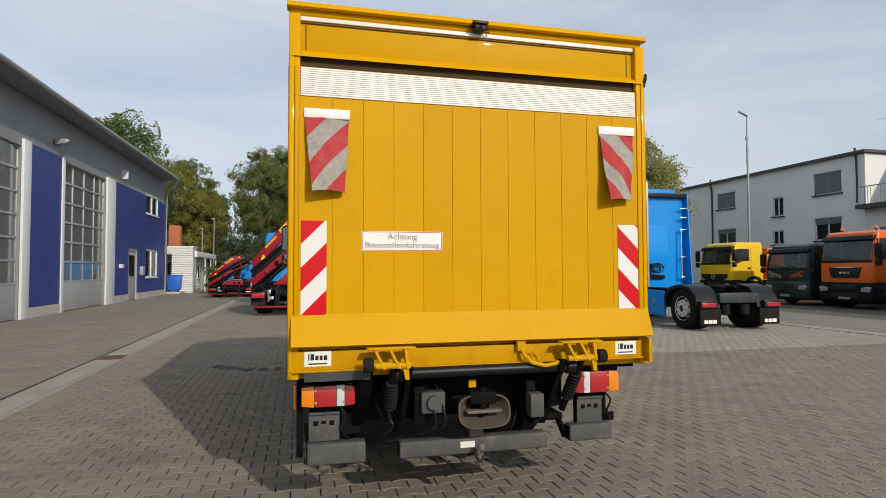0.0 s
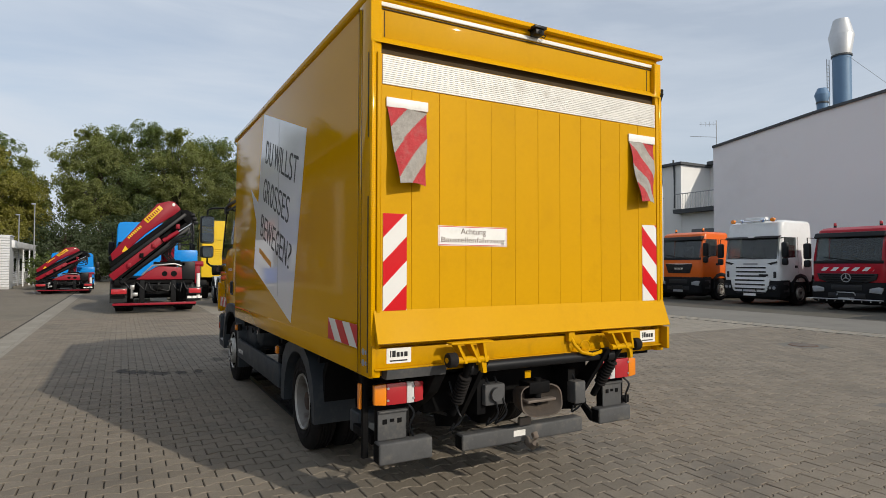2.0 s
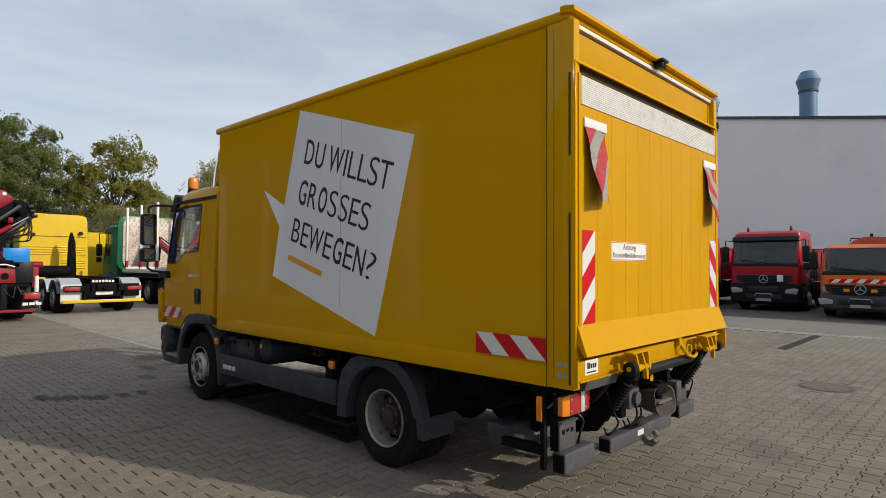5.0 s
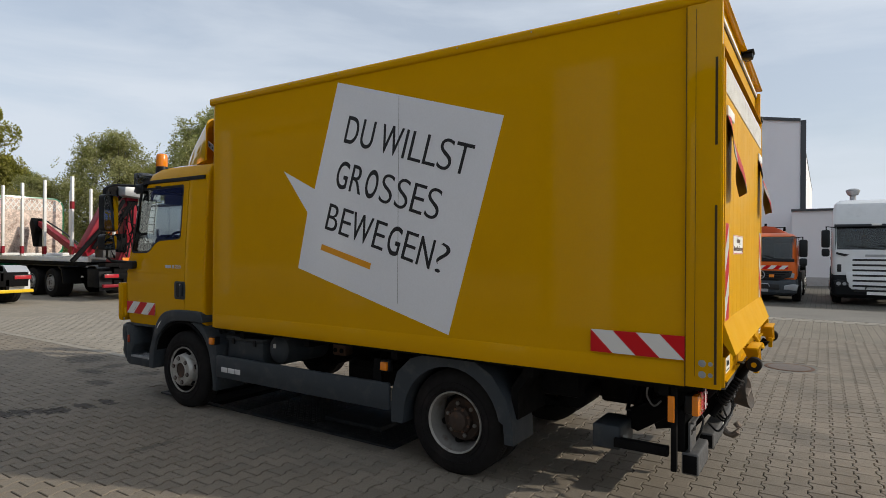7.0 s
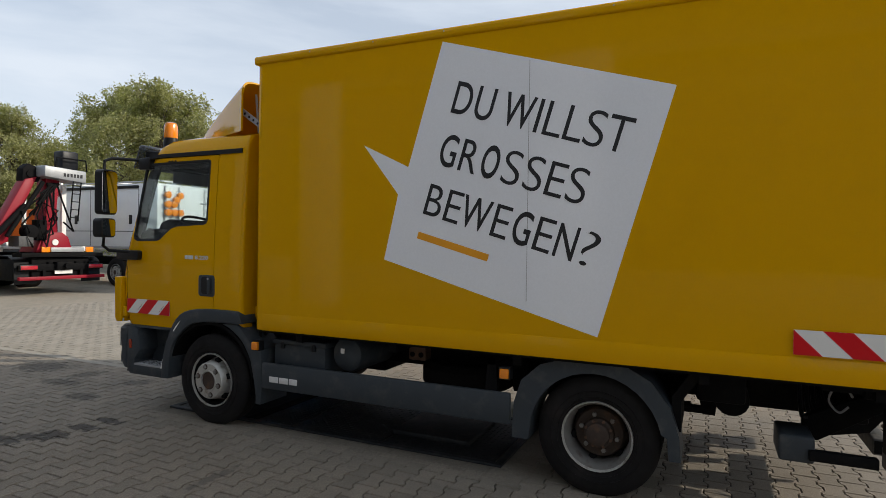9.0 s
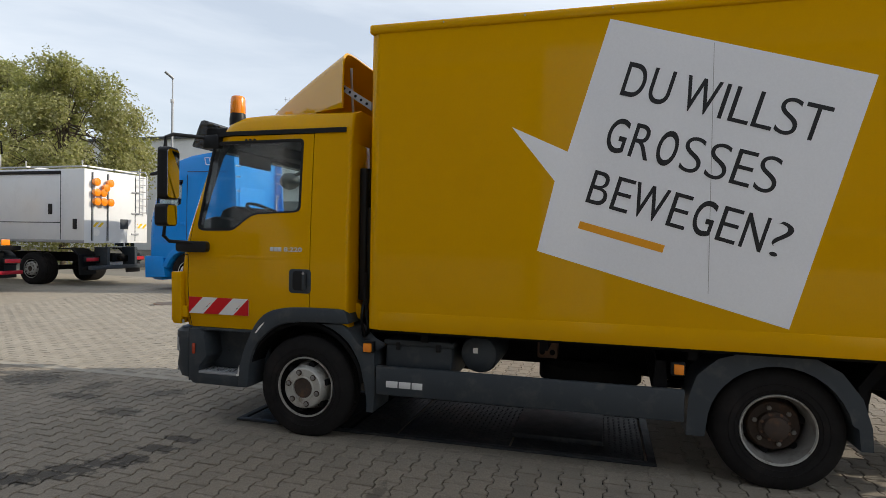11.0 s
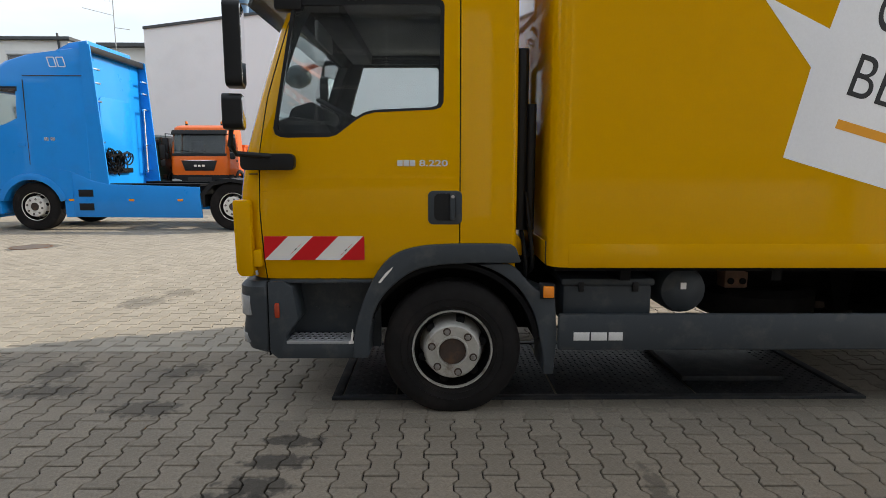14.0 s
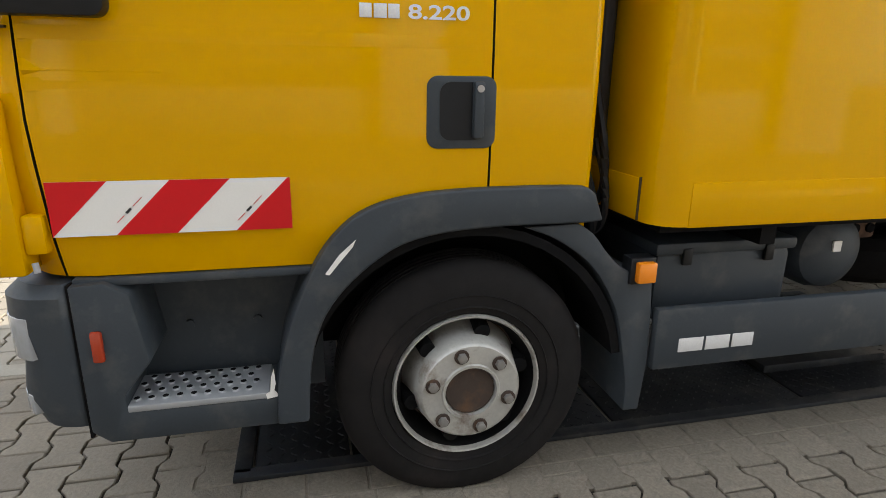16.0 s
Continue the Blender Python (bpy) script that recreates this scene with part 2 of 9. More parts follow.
# ---- mesh building ----
class Mesh:
    """A bmesh with the shapes that the things here are made of."""

    def __init__(self):
        self.bm = bmesh.new()

    def _bevel(self, faces, bev, seg=2):
        if bev > 0:
            edges = list({e for f in faces for e in f.edges})
            bmesh.ops.bevel(self.bm, geom=edges, offset=bev, segments=seg, profile=0.5, affect="EDGES", clamp_overlap=True)
        return self

    def box(self, x0, x1, y0, y1, z0, z1, bev=0.0, m=None, seg=2):
        v = [self.bm.verts.new(c) for c in ((x0, y0, z0), (x1, y0, z0), (x1, y1, z0), (x0, y1, z0), (x0, y0, z1), (x1, y0, z1), (x1, y1, z1), (x0, y1, z1))]
        if m is not None:
            for a in v:
                a.co = m @ a.co
        f = [self.bm.faces.new([v[i] for i in q]) for q in ((3, 2, 1, 0), (4, 5, 6, 7), (0, 1, 5, 4), (1, 2, 6, 5), (2, 3, 7, 6), (3, 0, 4, 7))]
        return self._bevel(f, bev, seg)

    def prism(self, pts, axis, a, b, bev=0.0, seg=2):
        """A polygon pushed along an axis. pts are (y, z) for x, (x, z) for y and (x, y) for z."""
        def at(p, h):
            return {"x": (h, p[0], p[1]), "y": (p[0], h, p[1]), "z": (p[0], p[1], h)}[axis]
        lo = [self.bm.verts.new(at(p, a)) for p in pts]
        hi = [self.bm.verts.new(at(p, b)) for p in pts]
        k = len(pts)
        f = [self.bm.faces.new(lo), self.bm.faces.new(hi[::-1])]
        f += [self.bm.faces.new((lo[i], hi[i], hi[(i + 1) % k], lo[(i + 1) % k])) for i in range(k)]
        bmesh.ops.recalc_face_normals(self.bm, faces=f)
        return self._bevel(f, bev, seg)

    def cyl(self, p, q, r, r2=None, seg=16, bev=0.0):
        p, q = Vector(p), Vector(q)
        r2 = r if r2 is None else r2
        turn = (q - p).to_track_quat("Z", "Y").to_matrix()
        ring = [Vector((math.cos(2 * math.pi * i / seg), math.sin(2 * math.pi * i / seg), 0)) for i in range(seg)]
        lo = [self.bm.verts.new(p + turn @ (c * r)) for c in ring]
        hi = [self.bm.verts.new(q + turn @ (c * r2)) for c in ring]
        f = [self.bm.faces.new(lo[::-1]), self.bm.faces.new(hi)]
        side = [self.bm.faces.new((lo[i], lo[(i + 1) % seg], hi[(i + 1) % seg], hi[i])) for i in range(seg)]
        if bev:
            edges = [e for c in f for e in c.edges]
            bmesh.ops.bevel(self.bm, geom=edges, offset=bev, segments=2, profile=0.5, affect="EDGES", clamp_overlap=True)
        return self

    def lathe(self, profile, origin, axis="x", seg=32, closed=False):
        """Spins a profile of (radius, height along the axis) round an axis."""
        o = Vector(origin)
        rings = []
        for r, h in profile:
            ring = []
            for i in range(seg):
                c, s = r * math.cos(2 * math.pi * i / seg), r * math.sin(2 * math.pi * i / seg)
                ring.append(self.bm.verts.new(o + Vector({"x": (h, c, s), "y": (c, h, s), "z": (c, s, h)}[axis])))
            rings.append(ring)
        pairs = list(zip(rings, rings[1:])) + ([(rings[-1], rings[0])] if closed else [])
        f = [self.bm.faces.new((a[i], a[(i + 1) % seg], b[(i + 1) % seg], b[i])) for a, b in pairs for i in range(seg)]
        if not closed:
            f += [self.bm.faces.new(rings[0][::-1]), self.bm.faces.new(rings[-1])]
        bmesh.ops.recalc_face_normals(self.bm, faces=f)
        return self

    def tube(self, pts, r, seg=8):
        pts = [Vector(p) for p in pts]
        rings = []
        for i, p in enumerate(pts):
            way = (pts[min(i + 1, len(pts) - 1)] - pts[max(i - 1, 0)]).normalized()
            turn = way.to_track_quat("Z", "Y").to_matrix()
            rings.append([self.bm.verts.new(p + turn @ Vector((r * math.cos(2 * math.pi * k / seg), r * math.sin(2 * math.pi * k / seg), 0))) for k in range(seg)])
        f = [self.bm.faces.new((a[k], a[(k + 1) % seg], b[(k + 1) % seg], b[k])) for a, b in zip(rings, rings[1:]) for k in range(seg)]
        f += [self.bm.faces.new(rings[0][::-1]), self.bm.faces.new(rings[-1])]
        bmesh.ops.recalc_face_normals(self.bm, faces=f)
        return self

    def ball(self, c, r, sx=1, sy=1, sz=1, sub=2):
        m = Matrix.Translation(c) @ Matrix.Diagonal((r * sx, r * sy, r * sz, 1))
        bmesh.ops.create_icosphere(self.bm, subdivisions=sub, radius=1, matrix=m)
        return self

    def loft(self, rings):
        """Joins rings of equal length, and closes both ends."""
        vs = [[self.bm.verts.new(p) for p in ring] for ring in rings]
        k = len(vs[0])
        f = [self.bm.faces.new((a[i], a[(i + 1) % k], b[(i + 1) % k], b[i])) for a, b in zip(vs, vs[1:]) for i in range(k)]
        f += [self.bm.faces.new(vs[0][::-1]), self.bm.faces.new(vs[-1])]
        bmesh.ops.recalc_face_normals(self.bm, faces=f)
        return self


def mesh_of(name, shape, material, smooth=35):
    data = bpy.data.meshes.new(name)
    shape.bm.to_mesh(data)
    shape.bm.free()
    data.materials.append(material)
    data.polygons.foreach_set("use_smooth", [True] * len(data.polygons))
    data.set_sharp_from_angle(angle=radians(smooth))
    return data


def part(name, shape, material, parent, label=""):
    ob = new(name, mesh_of(name, shape, material))
    ob.parent = parent
    return tagged(ob, label=label)


def twin(ob, m, parent=None):
    """A second object on the same mesh, under the same or another parent."""
    other = new(ob.name.split(".")[0], ob.data)
    other.parent = parent or ob.parent
    other.matrix_local = m
    if "label" in ob:
        other["label"] = ob["label"]
    return other


def thing(name, label, category, group="", m=None):
    ob = new(name)
    ob.empty_display_size = 0.2
    if m is not None:
        ob.matrix_world = m
    return tagged(ob, label, category, group)


def setting(name, shape, material, label="", category="structure"):
    ob = new(name, mesh_of(name, shape, material))
    return tagged(ob, label, category, kind="structure")


def carve(ob, cutters, keep=False, lining=None):
    """Cuts shapes out of an object's mesh, or with keep leaves only what lies inside them. lining: the material of the cut faces."""
    helpers = []
    for shape in cutters:
        data = bpy.data.meshes.new("cut")
        shape.bm.to_mesh(data)
        shape.bm.free()
        data.materials.append(lining or ob.data.materials[0])
        helper = new("cut", data)
        helper.parent = ob
        mod = ob.modifiers.new("cut", "BOOLEAN")
        mod.operation, mod.solver, mod.object = ("INTERSECT" if keep else "DIFFERENCE"), "EXACT", helper
        mod.material_mode = "TRANSFER"
        helpers.append(helper)
    bpy.context.view_layer.update()
    done = bpy.data.meshes.new_from_object(ob.evaluated_get(bpy.context.evaluated_depsgraph_get()))
    ob.modifiers.clear()
    old, ob.data = ob.data, done
    done.polygons.foreach_set("use_smooth", [True] * len(done.polygons))
    done.set_sharp_from_angle(angle=radians(32))
    for helper in helpers:
        data = helper.data
        bpy.data.objects.remove(helper)
        bpy.data.meshes.remove(data)
    return ob


def rounded(x0, x1, y0, y1, r, n=5):
    """A rectangle with rounded corners, as a list of points."""
    pts = []
    for cx, cy, a in ((x1 - r, y1 - r, 0), (x0 + r, y1 - r, 90), (x0 + r, y0 + r, 180), (x1 - r, y0 + r, 270)):
        pts += [(cx + r * math.cos(radians(a + 90 * i / n)), cy + r * math.sin(radians(a + 90 * i / n))) for i in range(n + 1)]
    return pts


def clip(poly, nx, ny, d):
    """The part of a polygon where nx * x + ny * y <= d."""
    out = []
    for i, a in enumerate(poly):
        b = poly[(i + 1) % len(poly)]
        da, db = nx * a[0] + ny * a[1] - d, nx * b[0] + ny * b[1] - d
        if da <= 0:
            out.append(a)
        if (da < 0 < db) or (db < 0 < da):
            k = da / (da - db)
            out.append((a[0] + k * (b[0] - a[0]), a[1] + k * (b[1] - a[1])))
    return out


def stripe_plate(parent, u0, u1, v0, v1, put, rise, first, step, red=RED_FILM, white=WHITE_FILM):
    """A red and white warning plate. put(u, v, d) gives a place d off the surface; stripes lean by rise and start at first."""
    s = Mesh()
    corners = [(u0, v0), (u1, v0), (u1, v1), (u0, v1)]

    def slab(shape, poly, d0, d1):
        lo = [shape.bm.verts.new(put(u, v, d0)) for u, v in poly]
        hi = [shape.bm.verts.new(put(u, v, d1)) for u, v in poly]
        k = len(poly)
        f = [shape.bm.faces.new(hi), shape.bm.faces.new(lo[::-1])]
        f += [shape.bm.faces.new((lo[i], lo[(i + 1) % k], hi[(i + 1) % k], hi[i])) for i in range(k)]
        bmesh.ops.recalc_face_normals(shape.bm, faces=f)

    slab(s, corners, 0.001, 0.003)
    plate = part("warning_plate", s, white, parent, "red and white striped reflective warning plate")
    n = Vector((1, -rise)).normalized()
    w = step * n.x
    start = n.x * first[0] + n.y * first[1]
    for k in range(-12, 12):
        poly = clip(clip(corners, n.x, n.y, start + (2 * k + 1) * w), -n.x, -n.y, -(start + 2 * k * w))
        if len(poly) > 2:
            s = Mesh()
            slab(s, poly, 0.003, 0.0042)
            part("red_stripe", s, red, plate)
    return plate


def bend(pts, n=6):
    """A smooth way through points."""
    p = [Vector(q) for q in pts]
    p = [p[0] * 2 - p[1]] + p + [p[-1] * 2 - p[-2]]
    out = []
    for a, b, c, d in zip(p, p[1:], p[2:], p[3:]):
        for k in range(n):
            f = k / n
            out.append(0.5 * (2 * b + (c - a) * f + (2 * a - 5 * b + 4 * c - d) * f * f + (3 * b - a - 3 * c + d) * f ** 3))
    return out + [p[-2]]


def glyphs(text, bold):
    """Words in the built-in font as a flat mesh one unit wide and one high from the lower left corner, and their true width and height."""
    curve = bpy.data.curves.new("letters", "FONT")
    curve.body, curve.size, curve.offset = text, 1.0, bold
    curve.extrude = 0.0008
    helper = new("letters", curve)
    bpy.context.view_layer.update()
    data = bpy.data.meshes.new_from_object(helper.evaluated_get(bpy.context.evaluated_depsgraph_get()))
    bpy.data.objects.remove(helper)
    bpy.data.curves.remove(curve)
    xs, ys = [v.co.x for v in data.vertices], [v.co.y for v in data.vertices]
    x0, wide, y0, high = min(xs), max(xs) - min(xs), min(ys), max(ys) - min(ys)
    for v in data.vertices:
        v.co.x, v.co.y = (v.co.x - x0) / wide, (v.co.y - y0) / high
    return data, wide, high


def flat_words(name, data, material, parent, m, label):
    data.name = name
    data.materials.clear()
    data.materials.append(material)
    ob = new(name, data)
    ob.parent = parent
    ob.matrix_local = m
    return tagged(ob, label=label)


def lettering(name, text, size, width, material, parent, m, label="", bold=0.0):
    """A line of words stretched to a width; m places its lower left corner, x along the line."""
    data = glyphs(text, bold)[0]
    data.transform(Matrix.Diagonal((width, size, 1, 1)))
    return flat_words(name, data, material, parent, m, label)


def spaced_letters(text, size, stem, spans, material, parent, m, label=""):
    """Letters of an even stroke, each fitted to its span along the line."""
    plain = glyphs("I", 0.0)
    for c, (u0, u1) in zip(text.replace(" ", ""), spans):
        natural = glyphs(c, 0.0)
        k = size / plain[2]
        stretch = (u1 - u0) / (natural[1] * k)
        bold = 0.0 if c == "I" else max(-0.02, min(0.05, (stem / (k * stretch ** 0.8) - plain[1]) / 2))
        data = glyphs(c, bold)[0]
        over = 0.004 if c in "GOSU" else 0.0
        data.transform(Matrix.Translation((u0, -over, 0)) @ Matrix.Diagonal((u1 - u0, size + (over if c == "U" else 2 * over), 1, 1)))
        flat_words("letter", data, material, parent, m, label)


def wheel(parent, x, y, z, r, width, out, rim_r, rim=RIM, hub=None, deep=0.0, bolts=6, flange=0.04, name="wheel", holes=True, disc=0.715, bore=0.29):
    """A tyre on its rim. x is the outer face of the tyre; out is -1 or 1, the way that face looks."""
    hub = hub or rim
    w = new(name)
    w.parent = parent
    w.matrix_local = pose(x, y, z)
    w.empty_display_size = 0.1
    i = -out
    prof = [(rim_r, 0.03), (rim_r + 0.012, 0.01), (rim_r + 0.05, 0.0), (r - 0.06, 0.006), (r - 0.02, 0.02), (r - 0.006, 0.035)]
    k = 4
    tread0, tread1 = 0.04, width - 0.04
    for g in range(k + 1):
        a = tread0 + (tread1 - tread0) * g / (k + 1)
        b = tread0 + (tread1 - tread0) * (g + 1) / (k + 1)
        prof += [(r, a + 0.006), (r, b - 0.006)]
        if g < k:
            prof += [(r - 0.012, b - 0.004), (r - 0.012, b + 0.004)]
    prof += [(r - 0.006, width - 0.035), (r - 0.05, width - 0.006), (rim_r + 0.03, width), (rim_r, width - 0.03)]
    tyre = Mesh().lathe([(a, i * h) for a, h in prof], (0, 0, 0), "x", 56, True)
    for ring_r in (rim_r + 0.035, rim_r + 0.075):
        tyre.lathe([(ring_r - 0.003, i * 0.004), (ring_r, -i * 0.0025), (ring_r + 0.003, i * 0.004)], (0, 0, 0), "x", 56, True)
    for v in tyre.bm.verts:      # pressed flat where it stands
        if z > 0 and v.co.z < -z:
            v.co.z = -z
    part("tyre", tyre, RUBBER, w)
    d, R, f = deep, rim_r, flange
    part("rim", Mesh().lathe([(a_, i * h) for a_, h in ((R + 0.008, 0.014), (R + 0.004, 0.0), (R - 0.001, 0.001), (R - 0.005, 0.008), (R - 0.008, 0.018), (R - 0.003, 0.03), (R + 0.004, 0.03))], (0, 0, 0), "x", 48, True), rim, w)
    # deep shade of the well is in its colour, near-black or dirty grey
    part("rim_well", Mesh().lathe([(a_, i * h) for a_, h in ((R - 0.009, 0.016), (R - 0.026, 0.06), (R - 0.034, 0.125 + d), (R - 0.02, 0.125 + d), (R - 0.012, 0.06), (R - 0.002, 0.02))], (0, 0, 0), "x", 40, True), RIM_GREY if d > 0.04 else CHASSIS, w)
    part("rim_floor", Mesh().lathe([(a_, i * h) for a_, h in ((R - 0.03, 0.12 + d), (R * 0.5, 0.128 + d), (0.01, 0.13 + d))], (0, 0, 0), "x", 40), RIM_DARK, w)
    dish = [(R * 0.83, 0.118 + d), (R * 0.80, 0.10 + d), (R * (disc + 0.035), 0.050 + d - f * 0.6), (R * disc, 0.030 + d - f), (R * (disc - 0.035), 0.022 + d - f), (R * (bore + 0.07), 0.022 + d - f), (R * (bore + 0.055), 0.016 + d - f), (R * (bore + 0.02), 0.016 + d - f), (R * bore, 0.05 + d - f), (R * bore, 0.11 + d), (R * 0.7, 0.12 + d)]
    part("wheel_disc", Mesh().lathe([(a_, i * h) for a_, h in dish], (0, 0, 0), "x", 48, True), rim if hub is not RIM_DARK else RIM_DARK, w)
    for b in range(bolts):
        s = Mesh()
        a = 2 * math.pi * (b + 0.25) / bolts
        c, e = R * 0.54 * math.cos(a), R * 0.54 * math.sin(a)
        h = 0.022 + d - f
        s.cyl((i * (h + 0.004), c, e), (i * (h - 0.006), c, e), 0.024, seg=14)
        part("nut_seat", s, RIM_DARK, w)
        part("wheel_nut", Mesh().cyl((i * (h - 0.004), c, e), (i * (h - 0.02), c, e), 0.0165, seg=6, bev=0.002), RIM_GREY, w)
    for b in range(bolts if holes else 0):
        s = Mesh()
        a = 2 * math.pi * (b + 0.75) / bolts
        c, e = R * math.cos(a), R * math.sin(a)
        s.cyl((i * (0.042 + d - f * 0.4), c * 0.775, e * 0.775), (i * (0.115 + d), c * 0.86, e * 0.86), R * 0.11, seg=14)
        part("rim_hole", s, CHASSIS, w)
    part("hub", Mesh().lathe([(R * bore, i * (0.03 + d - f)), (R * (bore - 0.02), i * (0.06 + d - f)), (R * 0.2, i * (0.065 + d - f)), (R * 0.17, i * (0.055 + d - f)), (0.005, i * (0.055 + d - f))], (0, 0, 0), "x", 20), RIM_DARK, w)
    return w


# ---- the yellow box truck ----
HUB_F, HUB_R, TYRE = 5.352, 1.885, 0.405


def cab_ring(z, w, rear, front, rf, rr=0.05, n=5):
    """A level of a cab seen from above, with rounded front corners."""
    pts = []
    for cx, cy, r, a in ((w - rf, front - rf, rf, 0), (-w + rf, front - rf, rf, 90), (-w + rr, rear + rr, rr, 180), (w - rr, rear + rr, rr, 270)):
        pts += [(cx + r * math.cos(radians(a + 90 * i / n)), cy + r * math.sin(radians(a + 90 * i / n)), z) for i in range(n + 1)]
    return pts


def build_box_truck():
    t = thing("box_truck", "yellow box truck with raised tail lift and speech bubble decal", "truck")

    # box body: panels with edge rails
    s = Mesh()
    plan = [(-1.205, 0.06), (1.225, 0.06)] + [(1.125 + 0.1 * math.cos(radians(a)), 4.695 + 0.1 * math.sin(radians(a))) for a in range(0, 91, 9)] + [(-1.105 - 0.1 * math.sin(radians(a)), 4.695 + 0.1 * math.cos(radians(a))) for a in range(0, 91, 9)]
    s.prism(plan, "z", 0.928, 3.22)
    body = part("box_body", s, YELLOW, t)
    part("front_base_rail", Mesh().box(-1.10, 1.12, 4.79, 4.801, 0.93, 1.066, 0.003), YELLOW, body)
    for x in (-1.10, 1.12):
        part("panel_joint", Mesh().box(x - 0.002, x + 0.002, 4.794, 4.8025, 0.93, 1.07), SEAM, body)
    s = Mesh()
    s.box(-1.222, 1.242, 0.03, 4.79, 3.19, 3.262, 0.02, seg=3)
    part("roof_rail", s, YELLOW, body)
    for x0, x1, nm in ((-1.22, -1.15, 0), (1.17, 1.24, 0)):
        s = Mesh().box(x0 + (0.012 if x0 < 0 else 0), x1 - (0 if x0 < 0 else 0.012), 0.195, 4.685, 0.925, 1.066, 0.003)
        part("base_rail", s, YELLOW, body)
        xo = -1.2235 if x0 < 0 else 1.2435
        s = Mesh().box(min(xo, xo + (0.07 if x0 < 0 else -0.07)), max(xo, xo + (0.07 if x0 < 0 else -0.07)), 0.0, 0.192, 0.93, 3.19, 0.006)
        part("rear_corner_post", s, YELLOW, body)
        s = Mesh()
        xs = -1.2245 if x0 < 0 else 1.2445
        s.box(xs - 0.001, xs + 0.001, 0.140, 0.142, 1.0, 3.16)
        s.box(xs - 0.001, xs + 0.001, 0.192, 0.196, 0.93, 3.18)
        part("panel_joint", s, SEAM, body)
    for z in (1.01, 1.075):
        s = Mesh().cyl((-1.226, 0.10, z), (-1.20, 0.10, z), 0.022, seg=14, bev=0.004).cyl((-1.226, 0.055, z), (-1.20, 0.055, z), 0.013, seg=10)
        part("lashing_bolt", s, GALV, body, "galvanised lashing bolt")
    for z0, z1 in ((0.96, 2.0), (2.35, 2.86)):
        s = Mesh().box(-1.2255, -1.2205, 0.022, 0.036, z0, z1)
        part("door_gap", s, SEAM, body)
    for y in (0.6, 1.2, 1.8, 3.0, 3.6, 4.2):
        for z in (3.235,):
            part("rivet", Mesh().cyl((-1.2225, y, z), (-1.225, y, z), 0.006, seg=8), GALV, body)

    # speech bubble and its words
    tl, tr, br, bl = (3.015, 3.165), (1.415, 2.69), (1.87, 1.09), (3.485, 1.56)
    tip, tip_hi, tip_lo = (3.68, 2.445), (3.285, 2.26), (3.37, 2.055)
    s = Mesh()
    s.prism([tl, tr, br, bl, tip_lo, tip, tip_hi], "x", -1.2078, -1.2062)
    bubble = part("speech_bubble", s, DECAL, t, "pale grey speech bubble decal")
    lean = math.degrees(math.atan2(tl[1] - tr[1], tl[0] - tr[0]))
    base = Matrix.Translation((-1.2088, 0, 0)) @ Matrix(((0, 0, -1, 0), (-1, 0, 0, 0), (0, 1, 0, 0), (0, 0, 0, 1)))

    def on_side(y, z):
        return Matrix.Translation((0, y, z)) @ base @ pose(0, 0, 0, 0, 0, -lean)
    for words, y, z, spans in (
            ("DU WILLST", 2.945, 2.640, ((0.0, 0.143), (0.177, 0.316), (0.392, 0.616), (0.642, 0.668), (0.706, 0.832), (0.851, 0.975), (0.988, 1.116), (1.130, 1.287))),
            ("GROSSES", 3.035, 2.265, ((-0.012, 0.118), (0.155, 0.292), (0.325, 0.456), (0.492, 0.622), (0.656, 0.786), (0.820, 0.943), (0.966, 1.095))),
            ("BEWEGEN?", 3.155, 1.905, ((-0.004, 0.129), (0.162, 0.284), (0.291, 0.516), (0.545, 0.666), (0.700, 0.829), (0.865, 0.988), (1.014, 1.152), (1.184, 1.298)))):
        spaced_letters(words, 0.231, 0.026, spans, INK, bubble, on_side(y, z + 0.003), "black slogan letter")
    s = Mesh().prism([(3.19, 1.775), (2.63, 1.615), (2.645, 1.565), (3.205, 1.725)], "x", -1.2092, -1.2078)
    part("underline", s, ORANGE_BAR, bubble, "orange underline")
    s = Mesh().box(-1.2094, -1.2079, 2.3525, 2.3555, 1.30, 2.955)
    part("decal_joint", s, DECAL_EDGE, bubble)

    # side warning plate on the base rail
    stripe_plate(body, -0.768, -0.196, 1.083, 1.226, lambda u, v, d: (-1.2215 - d, -u, v), -1.0, (-0.768 + 0.143, 1.226), 0.143)

    # rear portal: top flap, rails, camera
    flap = part("top_flap", Mesh().box(-1.215, 1.235, 0.040, 0.09, 2.945, 3.215, 0.006), YELLOW_LIFT, t)
    part("roof_lip", Mesh().prism([(-0.012, 3.232), (-0.006, 3.262), (0.06, 3.276), (0.09, 3.276), (0.09, 3.235), (0.0, 3.225)], "x", -1.235, 1.255), YELLOW, flap)
    part("white_strip", Mesh().box(-1.19, 1.20, 0.026, 0.040, 3.158, 3.185, 0.004), LABEL_WHITE, flap, "white painted strip")
    part("strip_groove", Mesh().box(-1.19, 1.20, 0.033, 0.040, 3.141, 3.149, 0.002), SEAM, flap)
    part("lip", Mesh().prism([(0.040, 2.97), (-0.008, 2.93), (-0.012, 2.918), (0.040, 2.938)], "x", -1.21, 1.225), YELLOW_LIFT, flap)
    # dark strip across the gap below the flap; the gap's shade is its colour
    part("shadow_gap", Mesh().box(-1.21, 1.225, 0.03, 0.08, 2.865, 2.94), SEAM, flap)
